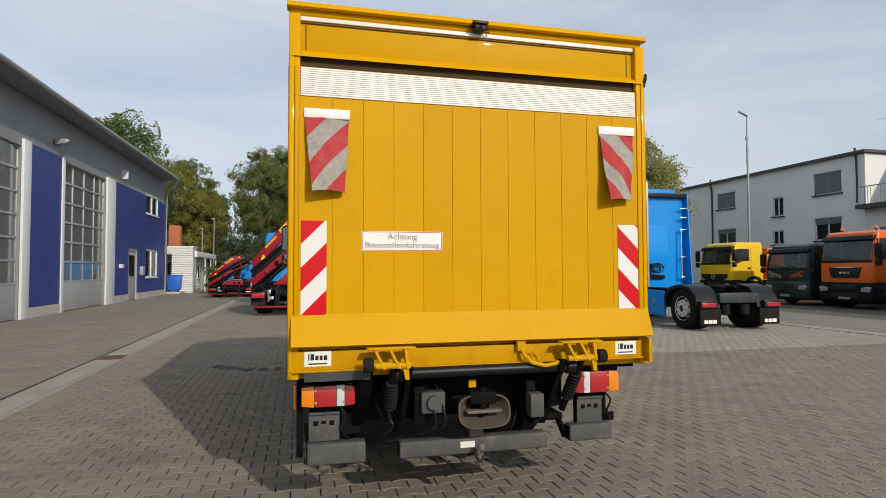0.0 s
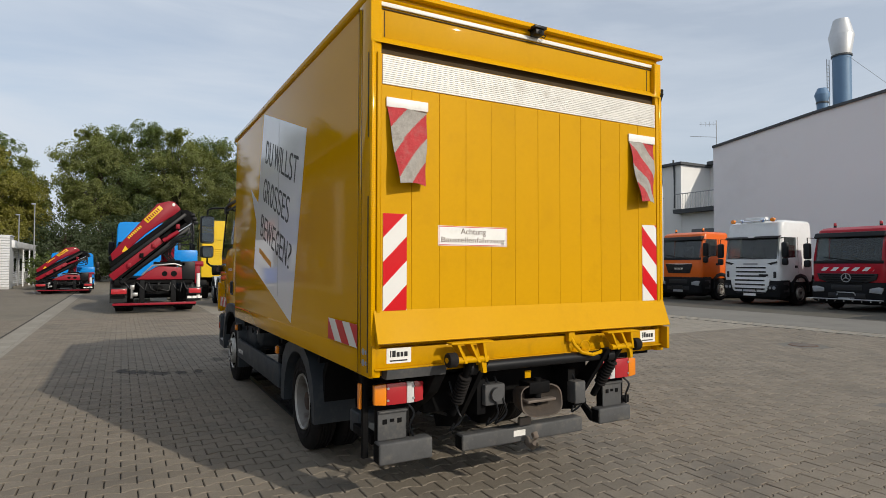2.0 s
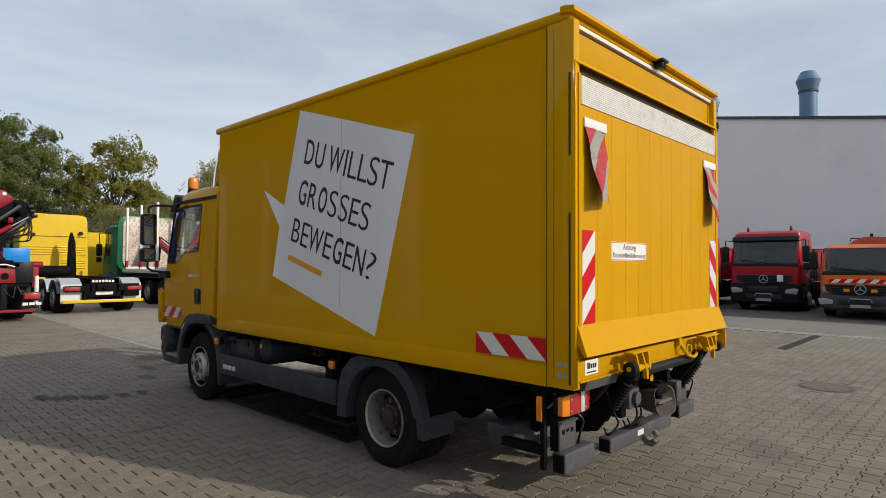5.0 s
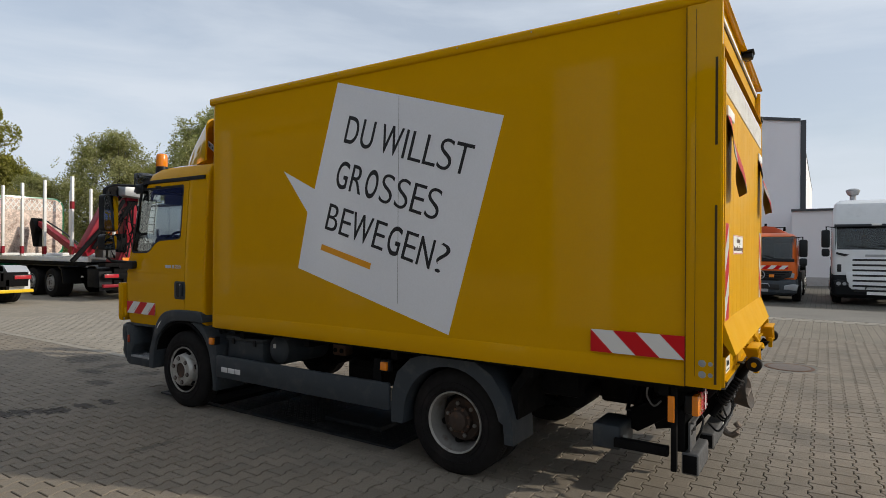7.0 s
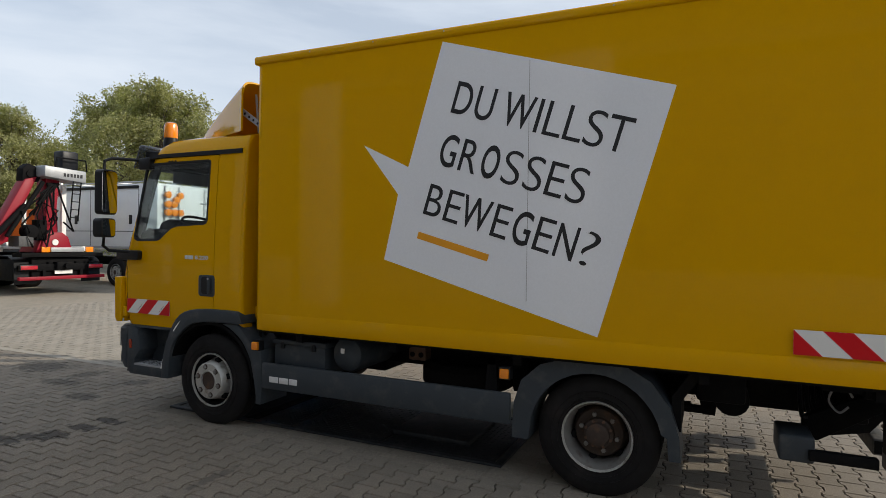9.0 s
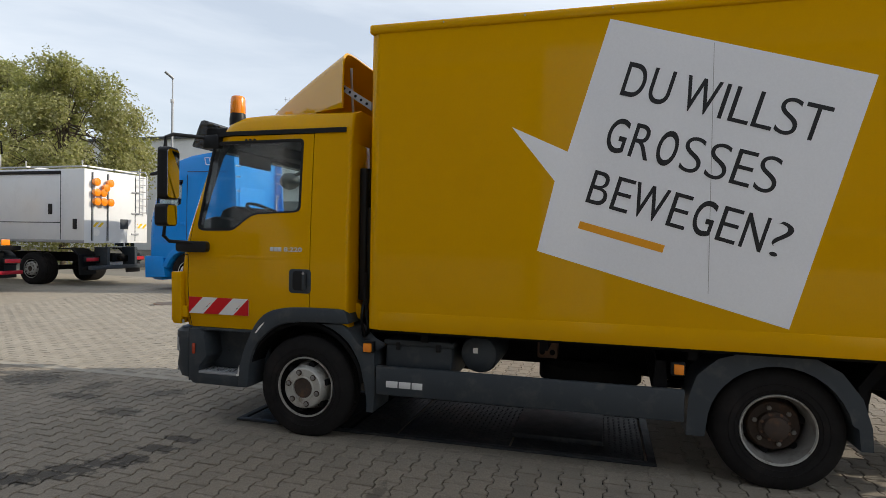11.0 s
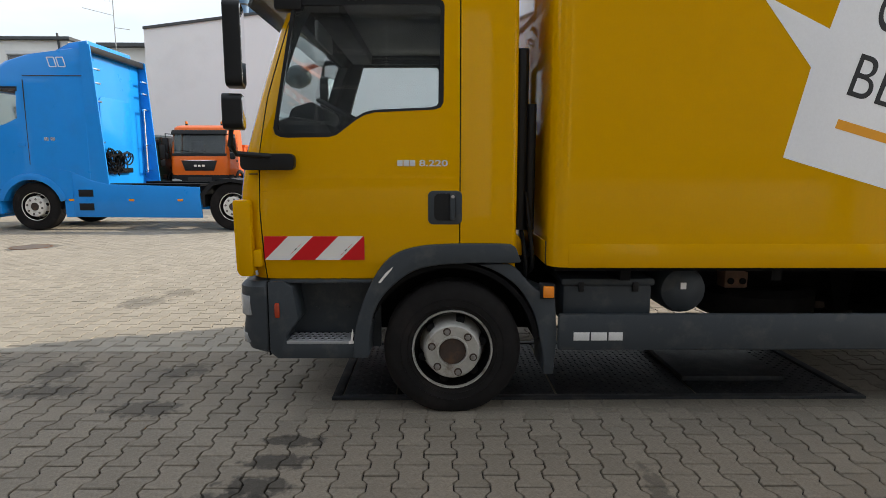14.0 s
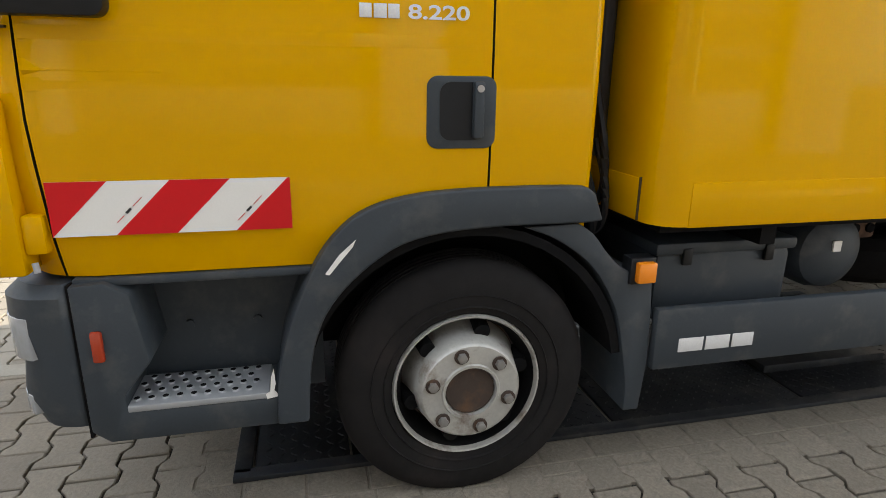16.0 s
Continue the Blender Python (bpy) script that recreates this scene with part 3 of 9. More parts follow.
    for x in (-1.12, 1.125):
        part("edge_seam", Mesh().box(x - 0.003, x + 0.003, 0.0375, 0.040, 2.975, 3.135), SEAM, flap)
    cam_part = part("reversing_camera", Mesh().box(-0.05, 0.055, -0.055, 0.04, 3.218, 3.238, 0.004).box(-0.035, 0.04, -0.045, 0.025, 3.178, 3.218, 0.008), BLACK_PLASTIC, t, "small black reversing camera")
    part("lens", Mesh().cyl((0.0, -0.045, 3.196), (0.0, -0.051, 3.194), 0.014, seg=14), DARK_GLASS, cam_part)
    part("camera_cable", Mesh().tube([(0.04, -0.015, 3.203), (0.07, -0.02, 3.188), (0.075, 0.005, 3.183), (0.06, 0.03, 3.203)], 0.004, 6), BLACK_PLASTIC, cam_part)
    part("hook", Mesh().tube([(1.21, 0.03, 2.88), (1.235, 0.0, 2.9), (1.245, -0.01, 2.95), (1.255, 0.0, 2.99)], 0.011, 8), BLACK_PLASTIC, flap)
    for x in (-1.205, 1.225):
        part("frame_post", Mesh().box(x - 0.014, x + 0.014, -0.008, 0.06, 0.95, 2.93, 0.004), YELLOW, t)

    # tail lift platform, standing upright behind the box
    lift = new("tail_lift_platform")
    lift.parent = t
    tagged(lift, label="upright yellow tail lift platform with ribbed aluminium tip")
    s = Mesh().box(-1.185, 1.20, -0.0035, 0.034, 1.30, 2.855)
    part("platform_core", s, YELLOW_LIFT, lift)
    n = 12
    edges = [-1.15 + (2.315) * k / n for k in range(n + 1)]
    edges[0], edges[-1] = -1.16, 1.168
    for a, b in zip(edges, edges[1:]):
        part("plank", Mesh().box(a + 0.0009, b - 0.0009, -0.008, 0.0045, 1.305, 2.665, 0.0015, seg=1), YELLOW_LIFT, lift)
    for x0, x1 in ((-1.185, -1.1615), (1.1695, 1.20)):
        part("side_profile", Mesh().box(x0, x1, -0.014, 0.034, 1.31, 2.86, 0.004), YELLOW_LIFT, lift)
    for k in range(14):
        z = 2.672 + k * 0.0128
        part("aluminium_rib", Mesh().box(-1.152, 1.158, -0.0115, 0.0045, z, z + 0.0121, 0.002, seg=1), ALU, lift)
    s = Mesh().prism([(-0.008, 1.325), (-0.07, 1.152), (-0.077, 1.137), (-0.06, 1.13), (0.03, 1.255), (0.034, 1.31)], "x", -1.20, 1.235)
    part("ramp_edge", s, YELLOW_LIFT, lift)

    # grey edge bar beside the platform
    part("edge_bar", Mesh().box(1.246, 1.262, 0.0, 0.02, 1.47, 2.22, 0.003).box(1.236, 1.25, 0.002, 0.018, 2.1, 2.13).box(1.236, 1.25, 0.002, 0.018, 1.56, 1.59), GALV, lift, "bare grey steel edge bar")

    # label with words
    s = Mesh().box(-0.775, -0.255, -0.0105, -0.0085, 1.715, 1.84)
    lab = part("warning_label", s, LABEL_WHITE, lift, "white warning label with red frame")
    for x0, x1, z0, z1 in ((-0.77, -0.26, 1.718, 1.722), (-0.77, -0.26, 1.833, 1.837), (-0.77, -0.766, 1.718, 1.837), (-0.264, -0.26, 1.718, 1.837)):
        part("label_frame", Mesh().box(x0, x1, -0.0112, -0.0104, z0, z1), RED_FILM, lab)
    stand = Matrix.Rotation(radians(90), 4, "X")
    lettering("label_text", "Achtung", 0.050, 0.19, INK_FADED, lab, Matrix.Translation((-0.612, -0.0115, 1.777)) @ stand)
    lettering("label_text", "Baustellenfahrzeug", 0.044, 0.475, INK_FADED, lab, Matrix.Translation((-0.752, -0.0115, 1.726)) @ stand)

    # striped plates on the platform
    stripe_plate(lift, -1.145, -0.99, 1.322, 1.90, lambda u, v, d: (u, -0.0085 - d, v), 1.0, (-1.145, 1.90), 0.145)
    stripe_plate(lift, 1.008, 1.163, 1.322, 1.905, lambda u, v, d: (u, -0.0085 - d, v), -1.0, (1.008, 1.747), 0.145)

    # warning flags, hanging a little off the platform
    def flag(x0, x1, lean, mirror):
        f = new("warning_flag")
        f.parent = lift
        tagged(f, label="worn red and grey striped canvas warning flag")
        part("flag_holder", Mesh().box(x0 - 0.005, x1 + 0.005, -0.022, -0.0085, 2.535, 2.595, 0.004), LABEL_WHITE, f, "white flag holder strip")
        nu, nv, h = 9, 16, 0.47
        mid = (x0 + x1) / 2

        def place(u, v, off):
            w = (x1 - x0) / 2 * (1 - 0.27 * v)
            x = mid + (u - 0.5) * 2 * w + (0.012 * v * mirror)
            bulge = 0.025 * math.sin(math.pi * u) * v + 0.008 * math.sin(9 * v + 4 * u)
            return Vector((x, -0.014 - (0.10 - 0.06 * u) * v - bulge - off, 2.54 - h * v * (1 - 0.02 * math.sin(3.1 * u))))
        cells = {}
        for i in range(nu * 3):
            for j in range(nv * 3):
                u, v = (i + 0.5) / (nu * 3), (j + 0.5) / (nv * 3)
                k = math.floor(((u * 0.27 * (1 if mirror > 0 else -1)) + v * 0.47 + (0 if mirror > 0 else 0.27)) / 0.152 + 0.12)
                cells.setdefault(k, []).append((i, j))
        for k, some in cells.items():
            s = Mesh()
            at = {}
            for i, j in some:
                q = []
                for a, b in ((i, j), (i + 1, j), (i + 1, j + 1), (i, j + 1)):
                    if (a, b) not in at:
                        at[a, b] = s.bm.verts.new(place(a / (nu * 3), b / (nv * 3), 0.0))
                    q.append(at[a, b])
                s.bm.faces.new(q)
            part("flag_stripe", s, FLAG_RED if k % 2 == 0 else FLAG_GREY, f)
        s = Mesh()
        g = [[s.bm.verts.new(place(i / nu, j / nv, -0.004)) for j in range(nv + 1)] for i in range(nu + 1)]
        for i in range(nu):
            for j in range(nv):
                s.bm.faces.new((g[i][j], g[i][j + 1], g[i + 1][j + 1], g[i + 1][j]))
        part("flag_backing", s, FLAG_BACK, f)
    flag(-1.125, -0.855, 0, 0.6)
    flag(0.87, 1.14, 0, -0.9)

    # lower cross member with rollers, arms and hydraulics
    lower = new("lift_mechanism")
    lower.parent = t
    part("cross_member", Mesh().box(-1.20, 1.222, -0.012, 0.06, 0.985, 1.10, 0.005), YELLOW_GRIMY, lower)
    part("member_lip", Mesh().box(-1.20, 1.222, -0.03, 0.06, 0.975, 0.986, 0.002), YELLOW_GRIMY, lower)
    part("end_plate", Mesh().box(1.20, 1.226, -0.075, 0.06, 0.955, 1.12, 0.003), YELLOW_GRIMY, lower)
    part("end_plate", Mesh().box(-1.215, -1.192, -0.02, 0.06, 0.945, 1.12, 0.003), YELLOW_GRIMY, lower)
    part("under_strip", Mesh().prism([(-0.03, 0.974), (-0.01, 0.915), (0.06, 0.915), (0.06, 0.974)], "x", -1.12, -0.72), DUSTY, lower)
    for x, z in ((-1.04, 1.055), (1.055, 1.05)):
        p = part("maker_label", Mesh().box(x - 0.08, x + 0.08, -0.0145, -0.012, z - 0.045, z + 0.045), LABEL_WHITE, lower, "white maker label")
        for k, (u0, u1) in enumerate(((-0.058, -0.050), (-0.044, -0.022), (-0.016, 0.004), (0.010, 0.028), (0.034, 0.056))):
            part("label_bar", Mesh().box(x + u0, x + u1, -0.0155, -0.0144, z - 0.008, z + (0.03 if k < 2 else 0.02)), INK, p)
        part("label_bar", Mesh().box(x - 0.06, x + 0.055, -0.0155, -0.0144, z - 0.034, z - 0.026), INK, p)
    for c, sgn in ((-0.605, -1), (0.66, 1)):
        br_ = part("arm_bracket", Mesh().box(c - 0.15, c + 0.15, -0.15, -0.085, 1.112, 1.124, 0.003), YELLOW_LIFT, lower)
        for k, (x_top, x_low) in enumerate(((-0.1, -0.045), (-0.01, 0.05), (0.085, 0.1))):
            rib = Mesh()
            rib.loft([[(c + x_top - 0.009, -0.145, 1.113), (c + x_top + 0.009, -0.145, 1.113), (c + x_top + 0.009, -0.06, 1.113), (c + x_top - 0.009, -0.06, 1.113)],
                      [(c + x_low - 0.009, -0.15, 0.995), (c + x_low + 0.009, -0.15, 0.995), (c + x_low + 0.009, -0.105, 0.995), (c + x_low - 0.009, -0.105, 0.995)]])
            part("bracket_rib", rib, YELLOW_LIFT, br_)
        part("bracket_pin", Mesh().cyl((c - 0.1, -0.128, 1.012), (c + 0.12, -0.128, 1.012), 0.02, seg=12), YELLOW_LIFT, br_)
        part("bracket_tab", Mesh().prism([(c + 0.07, 1.0), (c + 0.105, 1.0), (c + 0.11, 0.925), (c + 0.085, 0.925)], "y", -0.135, -0.105), YELLOW_LIFT, br_)
        xr = c + sgn * 0.14
        part("roller", Mesh().cyl((xr - 0.03, -0.13, 1.02), (xr + 0.03, -0.13, 1.02), 0.045, seg=20, bev=0.008), RUBBER, lower, "black rubber roller")
        part("roller_pin", Mesh().cyl((xr - 0.036, -0.13, 1.02), (c, -0.13, 1.02), 0.016, seg=10), YELLOW_GRIMY, lower)
        s = Mesh().cyl((c + 0.02, -0.09, 1.0), (c - sgn * 0.02, 0.14, 0.62), 0.024, seg=12)
        part("lift_cylinder", s, CHASSIS, lower)
        for k in range(9):
            s = Mesh()
            f = 0.28 + 0.055 * k
            a = Vector((c + 0.02, -0.09, 1.0)).lerp(Vector((c - sgn * 0.02, 0.14, 0.62)), f)
            b = Vector((c + 0.02, -0.09, 1.0)).lerp(Vector((c - sgn * 0.02, 0.14, 0.62)), f + 0.028)
            s.cyl(a, b, 0.044, seg=14, bev=0.006)
            part("bellows_ring", s, RUBBER, lower)
        xa = c - sgn * -0.1
        part("lift_arm", Mesh().prism([(-0.13, 1.0), (-0.06, 1.0), (0.36, 0.60), (0.55, 0.52), (0.52, 0.44), (0.25, 0.50)], "x", c - sgn * 0.135, c - sgn * 0.10), CHASSIS, lower)
    part("torsion_tube", Mesh().cyl((-0.56, -0.03, 0.945), (0.64, -0.03, 0.945), 0.036, seg=20), BLACK_PLASTIC, lower)
    part("tube_collar", Mesh().cyl((-0.575, -0.03, 0.945), (-0.52, -0.03, 0.945), 0.05, seg=18), BLACK_PLASTIC, lower)
    part("tube_collar", Mesh().cyl((0.59, -0.03, 0.945), (0.65, -0.03, 0.945), 0.05, seg=18), BLACK_PLASTIC, lower)
    part("yellow_tab", Mesh().box(-0.535, -0.505, -0.075, -0.06, 0.93, 1.02, 0.003), YELLOW_LIFT, lower)
    part("yellow_hose", Mesh().tube([(0.27, -0.03, 1.10), (0.28, -0.06, 1.04), (0.33, -0.08, 0.985), (0.42, -0.09, 0.965), (0.5, -0.08, 0.975), (0.56, -0.06, 0.99)], 0.013, 8), YELLOW_LIFT, lower, "yellow hydraulic hose")
    part("hose_clip", Mesh().box(0.24, 0.30, -0.05, -0.012, 1.06, 1.13, 0.006), YELLOW_LIFT, lower)
    part("hose_loop", Mesh().tube([(0.37 + 0.045 * math.cos(a / 2), -0.07, 1.02 + 0.045 * math.sin(a / 2)) for a in range(0, 13)], 0.005, 6), YELLOW_LIFT, lower)
    part("yellow_sticker", Mesh().box(-0.065, -0.015, 0.048, 0.052, 0.82, 0.87), YELLOW_LIFT, lower)

    # lamps, bumper pieces and hitch
    for sgn, x0, x1, z0, z1 in ((-1, -1.135, -0.80, 0.728, 0.862), (1, 0.735, 1.085, 0.72, 0.868)):
        lamp = part("tail_light", Mesh().box(x0 + 0.012, x1 - 0.012, 0.15, 0.22, z0 + 0.008, z1 - 0.008, 0.018), BLACK_PLASTIC, t, "red, amber and clear tail light")
        a, long_ = (x0 if sgn < 0 else x1), x1 - x0
        for k0, k1, mm in ((0.0, 0.235, AMBER), (0.238, 0.645, RED_LENS), (0.648, 0.80, CLEAR_LENS), (0.803, 1.0, RED_LENS)):
            u, v = sorted((a - sgn * k0 * long_, a - sgn * k1 * long_))
            lens = Mesh().box(u, v, 0.128, 0.165, z0, z1, 0.006)
            for w_ in lens.bm.verts:      # rounded ends
                end = min(w_.co.x - x0, x1 - w_.co.x)
                if end < 0.008:
                    w_.co.y += 0.006
                    w_.co.z += 0.007 if w_.co.z < (z0 + z1) / 2 else -0.007
            part("lens", lens, mm, lamp)
        for u in (0.26, 0.78):
            for z in (z0 + 0.03, z1 - 0.03):
                xx = a - sgn * u * long_
                part("screw", Mesh().cyl((xx, 0.133, z), (xx, 0.122, z), 0.008, seg=8), GALV, lamp)
        part("bracket", Mesh().box(x0 + 0.05, x1 - 0.06, 0.215, 0.26, 0.49, 0.75, 0.004).box(x0 + 0.07, x0 + 0.10, 0.18, 0.6, 0.86, 0.9), CHASSIS, t)
        plate = part("bracket_plate", Mesh().box(x0 + 0.045, x0 + 0.24, 0.184, 0.198, 0.50, 0.685, 0.004), DUSTY, t, "dusty grey lamp bracket plate")
        part("plate_lip", Mesh().box(x0 + 0.045, x0 + 0.24, 0.165, 0.184, 0.672, 0.685, 0.003), DUSTY, plate)
        for k in range(3):
            part("plate_slot", Mesh().box(x0 + 0.075 + 0.05 * k, x0 + 0.105 + 0.05 * k, 0.181, 0.186, 0.60 + 0.01 * (k % 2), 0.63, 0.001), CHASSIS, plate)
        part("lamp_cable", Mesh().tube(bend([(x1 - 0.1, 0.19, z0), (x1 - 0.06, 0.15, 0.66), (x1 - 0.085, 0.16, 0.58), (x1 - 0.04, 0.2, 0.50)]), 0.008, 6), BLACK_PLASTIC, t)
    part("side_marker", Mesh().box(-1.185, -1.167, 0.26, 0.30, 0.69, 0.85, 0.006), AMBER, t, "amber side marker")
    part("marker_post", Mesh().box(-1.165, -1.125, 0.25, 0.285, 0.385, 0.9, 0.006), CHASSIS, t)
    for x0, x1, z0, z1 in ((-1.10, -0.73, 0.36, 0.495), (-0.51, 0.53, 0.36, 0.468), (0.70, 1.03, 0.385, 0.50)):
        beam = part("rear_bumper", Mesh().box(x0, x1, 0.135, 0.235, z0, z1, 0.014, seg=3), DUSTY, t, "dusty grey under-run beam")
        part("beam_end", Mesh().box(x0 - 0.004, x0 + 0.003, 0.145, 0.225, z0 + 0.012, z1 - 0.012, 0.003), CHASSIS, beam)
    part("bumper_bracket", Mesh().prism([(0.36, 0.56), (0.42, 0.56), (0.30, 0.47), (0.22, 0.40), (0.20, 0.40), (0.20, 0.47)], "x", 0.675, 0.70, 0.003)
         .box(0.94, 1.08, 0.20, 0.215, 0.50, 0.56, 0.004).box(0.94, 1.08, 0.29, 0.305, 0.50, 0.56, 0.004).box(0.94, 0.955, 0.20, 0.305, 0.47, 0.56, 0.004)
         .box(0.50, 0.72, 0.30, 0.62, 0.50, 0.55, 0.006).box(0.80, 0.86, 0.21, 0.26, 0.49, 0.75, 0.006), CHASSIS, t)
    # springs, cross frame and dark blocks, added to fill the space under the tail
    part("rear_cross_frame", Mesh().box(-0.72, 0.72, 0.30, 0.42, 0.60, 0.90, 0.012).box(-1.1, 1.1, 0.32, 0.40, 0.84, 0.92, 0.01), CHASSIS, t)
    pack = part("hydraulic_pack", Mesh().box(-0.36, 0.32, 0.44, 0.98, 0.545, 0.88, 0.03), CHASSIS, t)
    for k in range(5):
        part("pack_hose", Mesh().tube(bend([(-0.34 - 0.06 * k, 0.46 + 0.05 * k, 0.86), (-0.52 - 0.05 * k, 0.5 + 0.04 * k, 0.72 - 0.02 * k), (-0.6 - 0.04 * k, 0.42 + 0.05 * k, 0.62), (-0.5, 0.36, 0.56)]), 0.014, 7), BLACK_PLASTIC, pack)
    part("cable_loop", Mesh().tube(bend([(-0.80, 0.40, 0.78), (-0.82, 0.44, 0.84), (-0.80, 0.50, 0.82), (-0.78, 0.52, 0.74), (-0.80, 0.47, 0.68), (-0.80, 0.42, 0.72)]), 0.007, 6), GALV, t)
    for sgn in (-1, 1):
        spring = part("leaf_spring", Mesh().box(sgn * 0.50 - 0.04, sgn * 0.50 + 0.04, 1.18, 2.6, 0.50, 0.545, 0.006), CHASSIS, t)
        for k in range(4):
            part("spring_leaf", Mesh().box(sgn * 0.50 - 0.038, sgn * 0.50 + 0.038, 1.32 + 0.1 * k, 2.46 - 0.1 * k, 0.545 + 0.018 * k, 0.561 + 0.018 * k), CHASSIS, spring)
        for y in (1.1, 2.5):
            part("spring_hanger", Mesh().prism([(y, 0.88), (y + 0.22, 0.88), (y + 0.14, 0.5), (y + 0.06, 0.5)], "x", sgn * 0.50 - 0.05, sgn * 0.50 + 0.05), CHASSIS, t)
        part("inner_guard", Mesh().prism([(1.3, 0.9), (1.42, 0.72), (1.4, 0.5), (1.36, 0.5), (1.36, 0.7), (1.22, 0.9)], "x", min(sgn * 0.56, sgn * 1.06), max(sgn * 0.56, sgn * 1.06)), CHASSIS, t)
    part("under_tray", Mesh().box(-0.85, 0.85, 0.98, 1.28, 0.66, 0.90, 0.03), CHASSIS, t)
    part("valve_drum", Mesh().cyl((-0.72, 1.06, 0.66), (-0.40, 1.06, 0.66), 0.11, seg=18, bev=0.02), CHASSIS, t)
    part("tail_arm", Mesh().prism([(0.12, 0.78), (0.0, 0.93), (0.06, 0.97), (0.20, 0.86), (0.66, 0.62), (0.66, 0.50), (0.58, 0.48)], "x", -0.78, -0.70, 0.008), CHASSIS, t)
    # the far side: tank, box and guard, added to block light under the box
    part("fuel_tank", Mesh().prism(rounded(2.66, 3.76, 0.40, 0.86, 0.07), "x", 0.60, 1.14, 0.02), GREY_PLASTIC, t)
    part("side_box", Mesh().box(0.58, 1.12, 3.80, 4.66, 0.44, 0.84, 0.02), GREY_PLASTIC, t)
    part("side_guard", Mesh().box(1.125, 1.165, 2.475, 4.72, 0.415, 0.52, 0.012), GREY_PLASTIC, t)
    part("plate_sticker", Mesh().box(-0.10, 0.0, 0.131, 0.136, 0.405, 0.445), LABEL_WHITE, t)
    def oval(w, h, y, p=3.2, n=36):
        pts = []
        for k in range(n):
            c_, s_ = math.cos(2 * math.pi * k / n), math.sin(2 * math.pi * k / n)
            pts.append((0.02 + w * abs(c_) ** (2 / p) * (1 if c_ > 0 else -1), y + 0.03 * s_, 0.678 + h * abs(s_) ** (2 / p) * (1 if s_ > 0 else -1)))
        return pts
    mouth = part("coupling_mouth", Mesh().loft([oval(0.15, 0.08, 0.10), oval(0.172, 0.1, 0.0), oval(0.176, 0.104, -0.03), oval(0.166, 0.095, -0.03), oval(0.13, 0.072, 0.03), oval(0.07, 0.038, 0.075)]), MOUTH_IRON, t, "worn funnel-shaped trailer coupling mouth")
    part("coupling_throat", Mesh().loft([oval(0.066, 0.036, 0.068), oval(0.06, 0.034, 0.073)]), CHASSIS, mouth)
    part("coupling_jaw", Mesh().box(-0.07, 0.11, -0.01, 0.12, 0.715, 0.80, 0.015).cyl((0.02, 0.02, 0.64), (0.02, 0.02, 0.82), 0.026, seg=12), CHASSIS, mouth)
    part("jaw_lip", Mesh().box(-0.10, 0.14, -0.035, 0.03, 0.665, 0.685, 0.006), WORN_IRON, mouth)
    part("tow_hook", Mesh().tube([(0.02, 0.22, 0.45), (0.02, 0.17, 0.40), (0.02, 0.12, 0.345), (0.02, 0.08, 0.335), (0.02, 0.045, 0.365), (0.02, 0.04, 0.41), (0.02, 0.06, 0.435)], 0.024, 10).box(-0.03, 0.07, 0.15, 0.19, 0.37, 0.52, 0.01), WORN_IRON, t, "rusty tow hook")
    part("socket_box", Mesh().box(-0.38, -0.22, 0.06, 0.16, 0.66, 0.80, 0.012).cyl((-0.30, 0.03, 0.735), (-0.30, 0.07, 0.735), 0.045, seg=16), DUSTY, t)
    part("socket_box", Mesh().box(0.36, 0.46, 0.02, 0.12, 0.60, 0.76, 0.012), DUSTY, t)
    for k, x in enumerate((-0.34, -0.27, 0.40, -0.62)):
        part("cable", Mesh().tube(bend([(x, 0.12, 0.84), (x + 0.03, 0.06, 0.72 - 0.02 * k), (x + 0.05, 0.05, 0.60), (x - 0.01, 0.09, 0.53), (x + 0.06, 0.16, 0.55)]), 0.007, 6), BLACK_PLASTIC, t)

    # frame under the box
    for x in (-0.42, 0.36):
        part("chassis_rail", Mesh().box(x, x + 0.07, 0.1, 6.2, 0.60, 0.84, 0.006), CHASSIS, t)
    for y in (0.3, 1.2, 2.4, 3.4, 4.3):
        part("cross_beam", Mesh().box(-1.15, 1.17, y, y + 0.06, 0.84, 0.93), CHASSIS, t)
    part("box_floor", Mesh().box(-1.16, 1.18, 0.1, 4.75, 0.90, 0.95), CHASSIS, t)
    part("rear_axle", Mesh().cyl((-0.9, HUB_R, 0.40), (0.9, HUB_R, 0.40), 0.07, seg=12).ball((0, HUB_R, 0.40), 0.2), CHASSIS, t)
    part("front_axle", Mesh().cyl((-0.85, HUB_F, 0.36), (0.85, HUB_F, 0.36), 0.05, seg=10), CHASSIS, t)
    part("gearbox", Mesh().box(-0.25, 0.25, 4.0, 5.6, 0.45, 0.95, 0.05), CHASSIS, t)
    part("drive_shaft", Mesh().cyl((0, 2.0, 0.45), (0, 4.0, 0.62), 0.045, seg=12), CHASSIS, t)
    part("rear_box", Mesh().box(-1.05, -0.72, 0.625, 0.815, 0.41, 0.57, 0.02, seg=3), GREY_PLASTIC, t)
    part("rear_strut", Mesh().box(-1.08, -1.02, 0.32, 0.66, 0.44, 0.50, 0.006), CHASSIS, t)
    battery = part("battery_box", Mesh().box(-1.06, -0.55, 4.13, 4.68, 0.545, 0.80, 0.03), GREY_PLASTIC, t)
    part("box_lid", Mesh().box(-1.07, -0.54, 4.12, 4.69, 0.79, 0.835, 0.014), GREY_PLASTIC, battery)
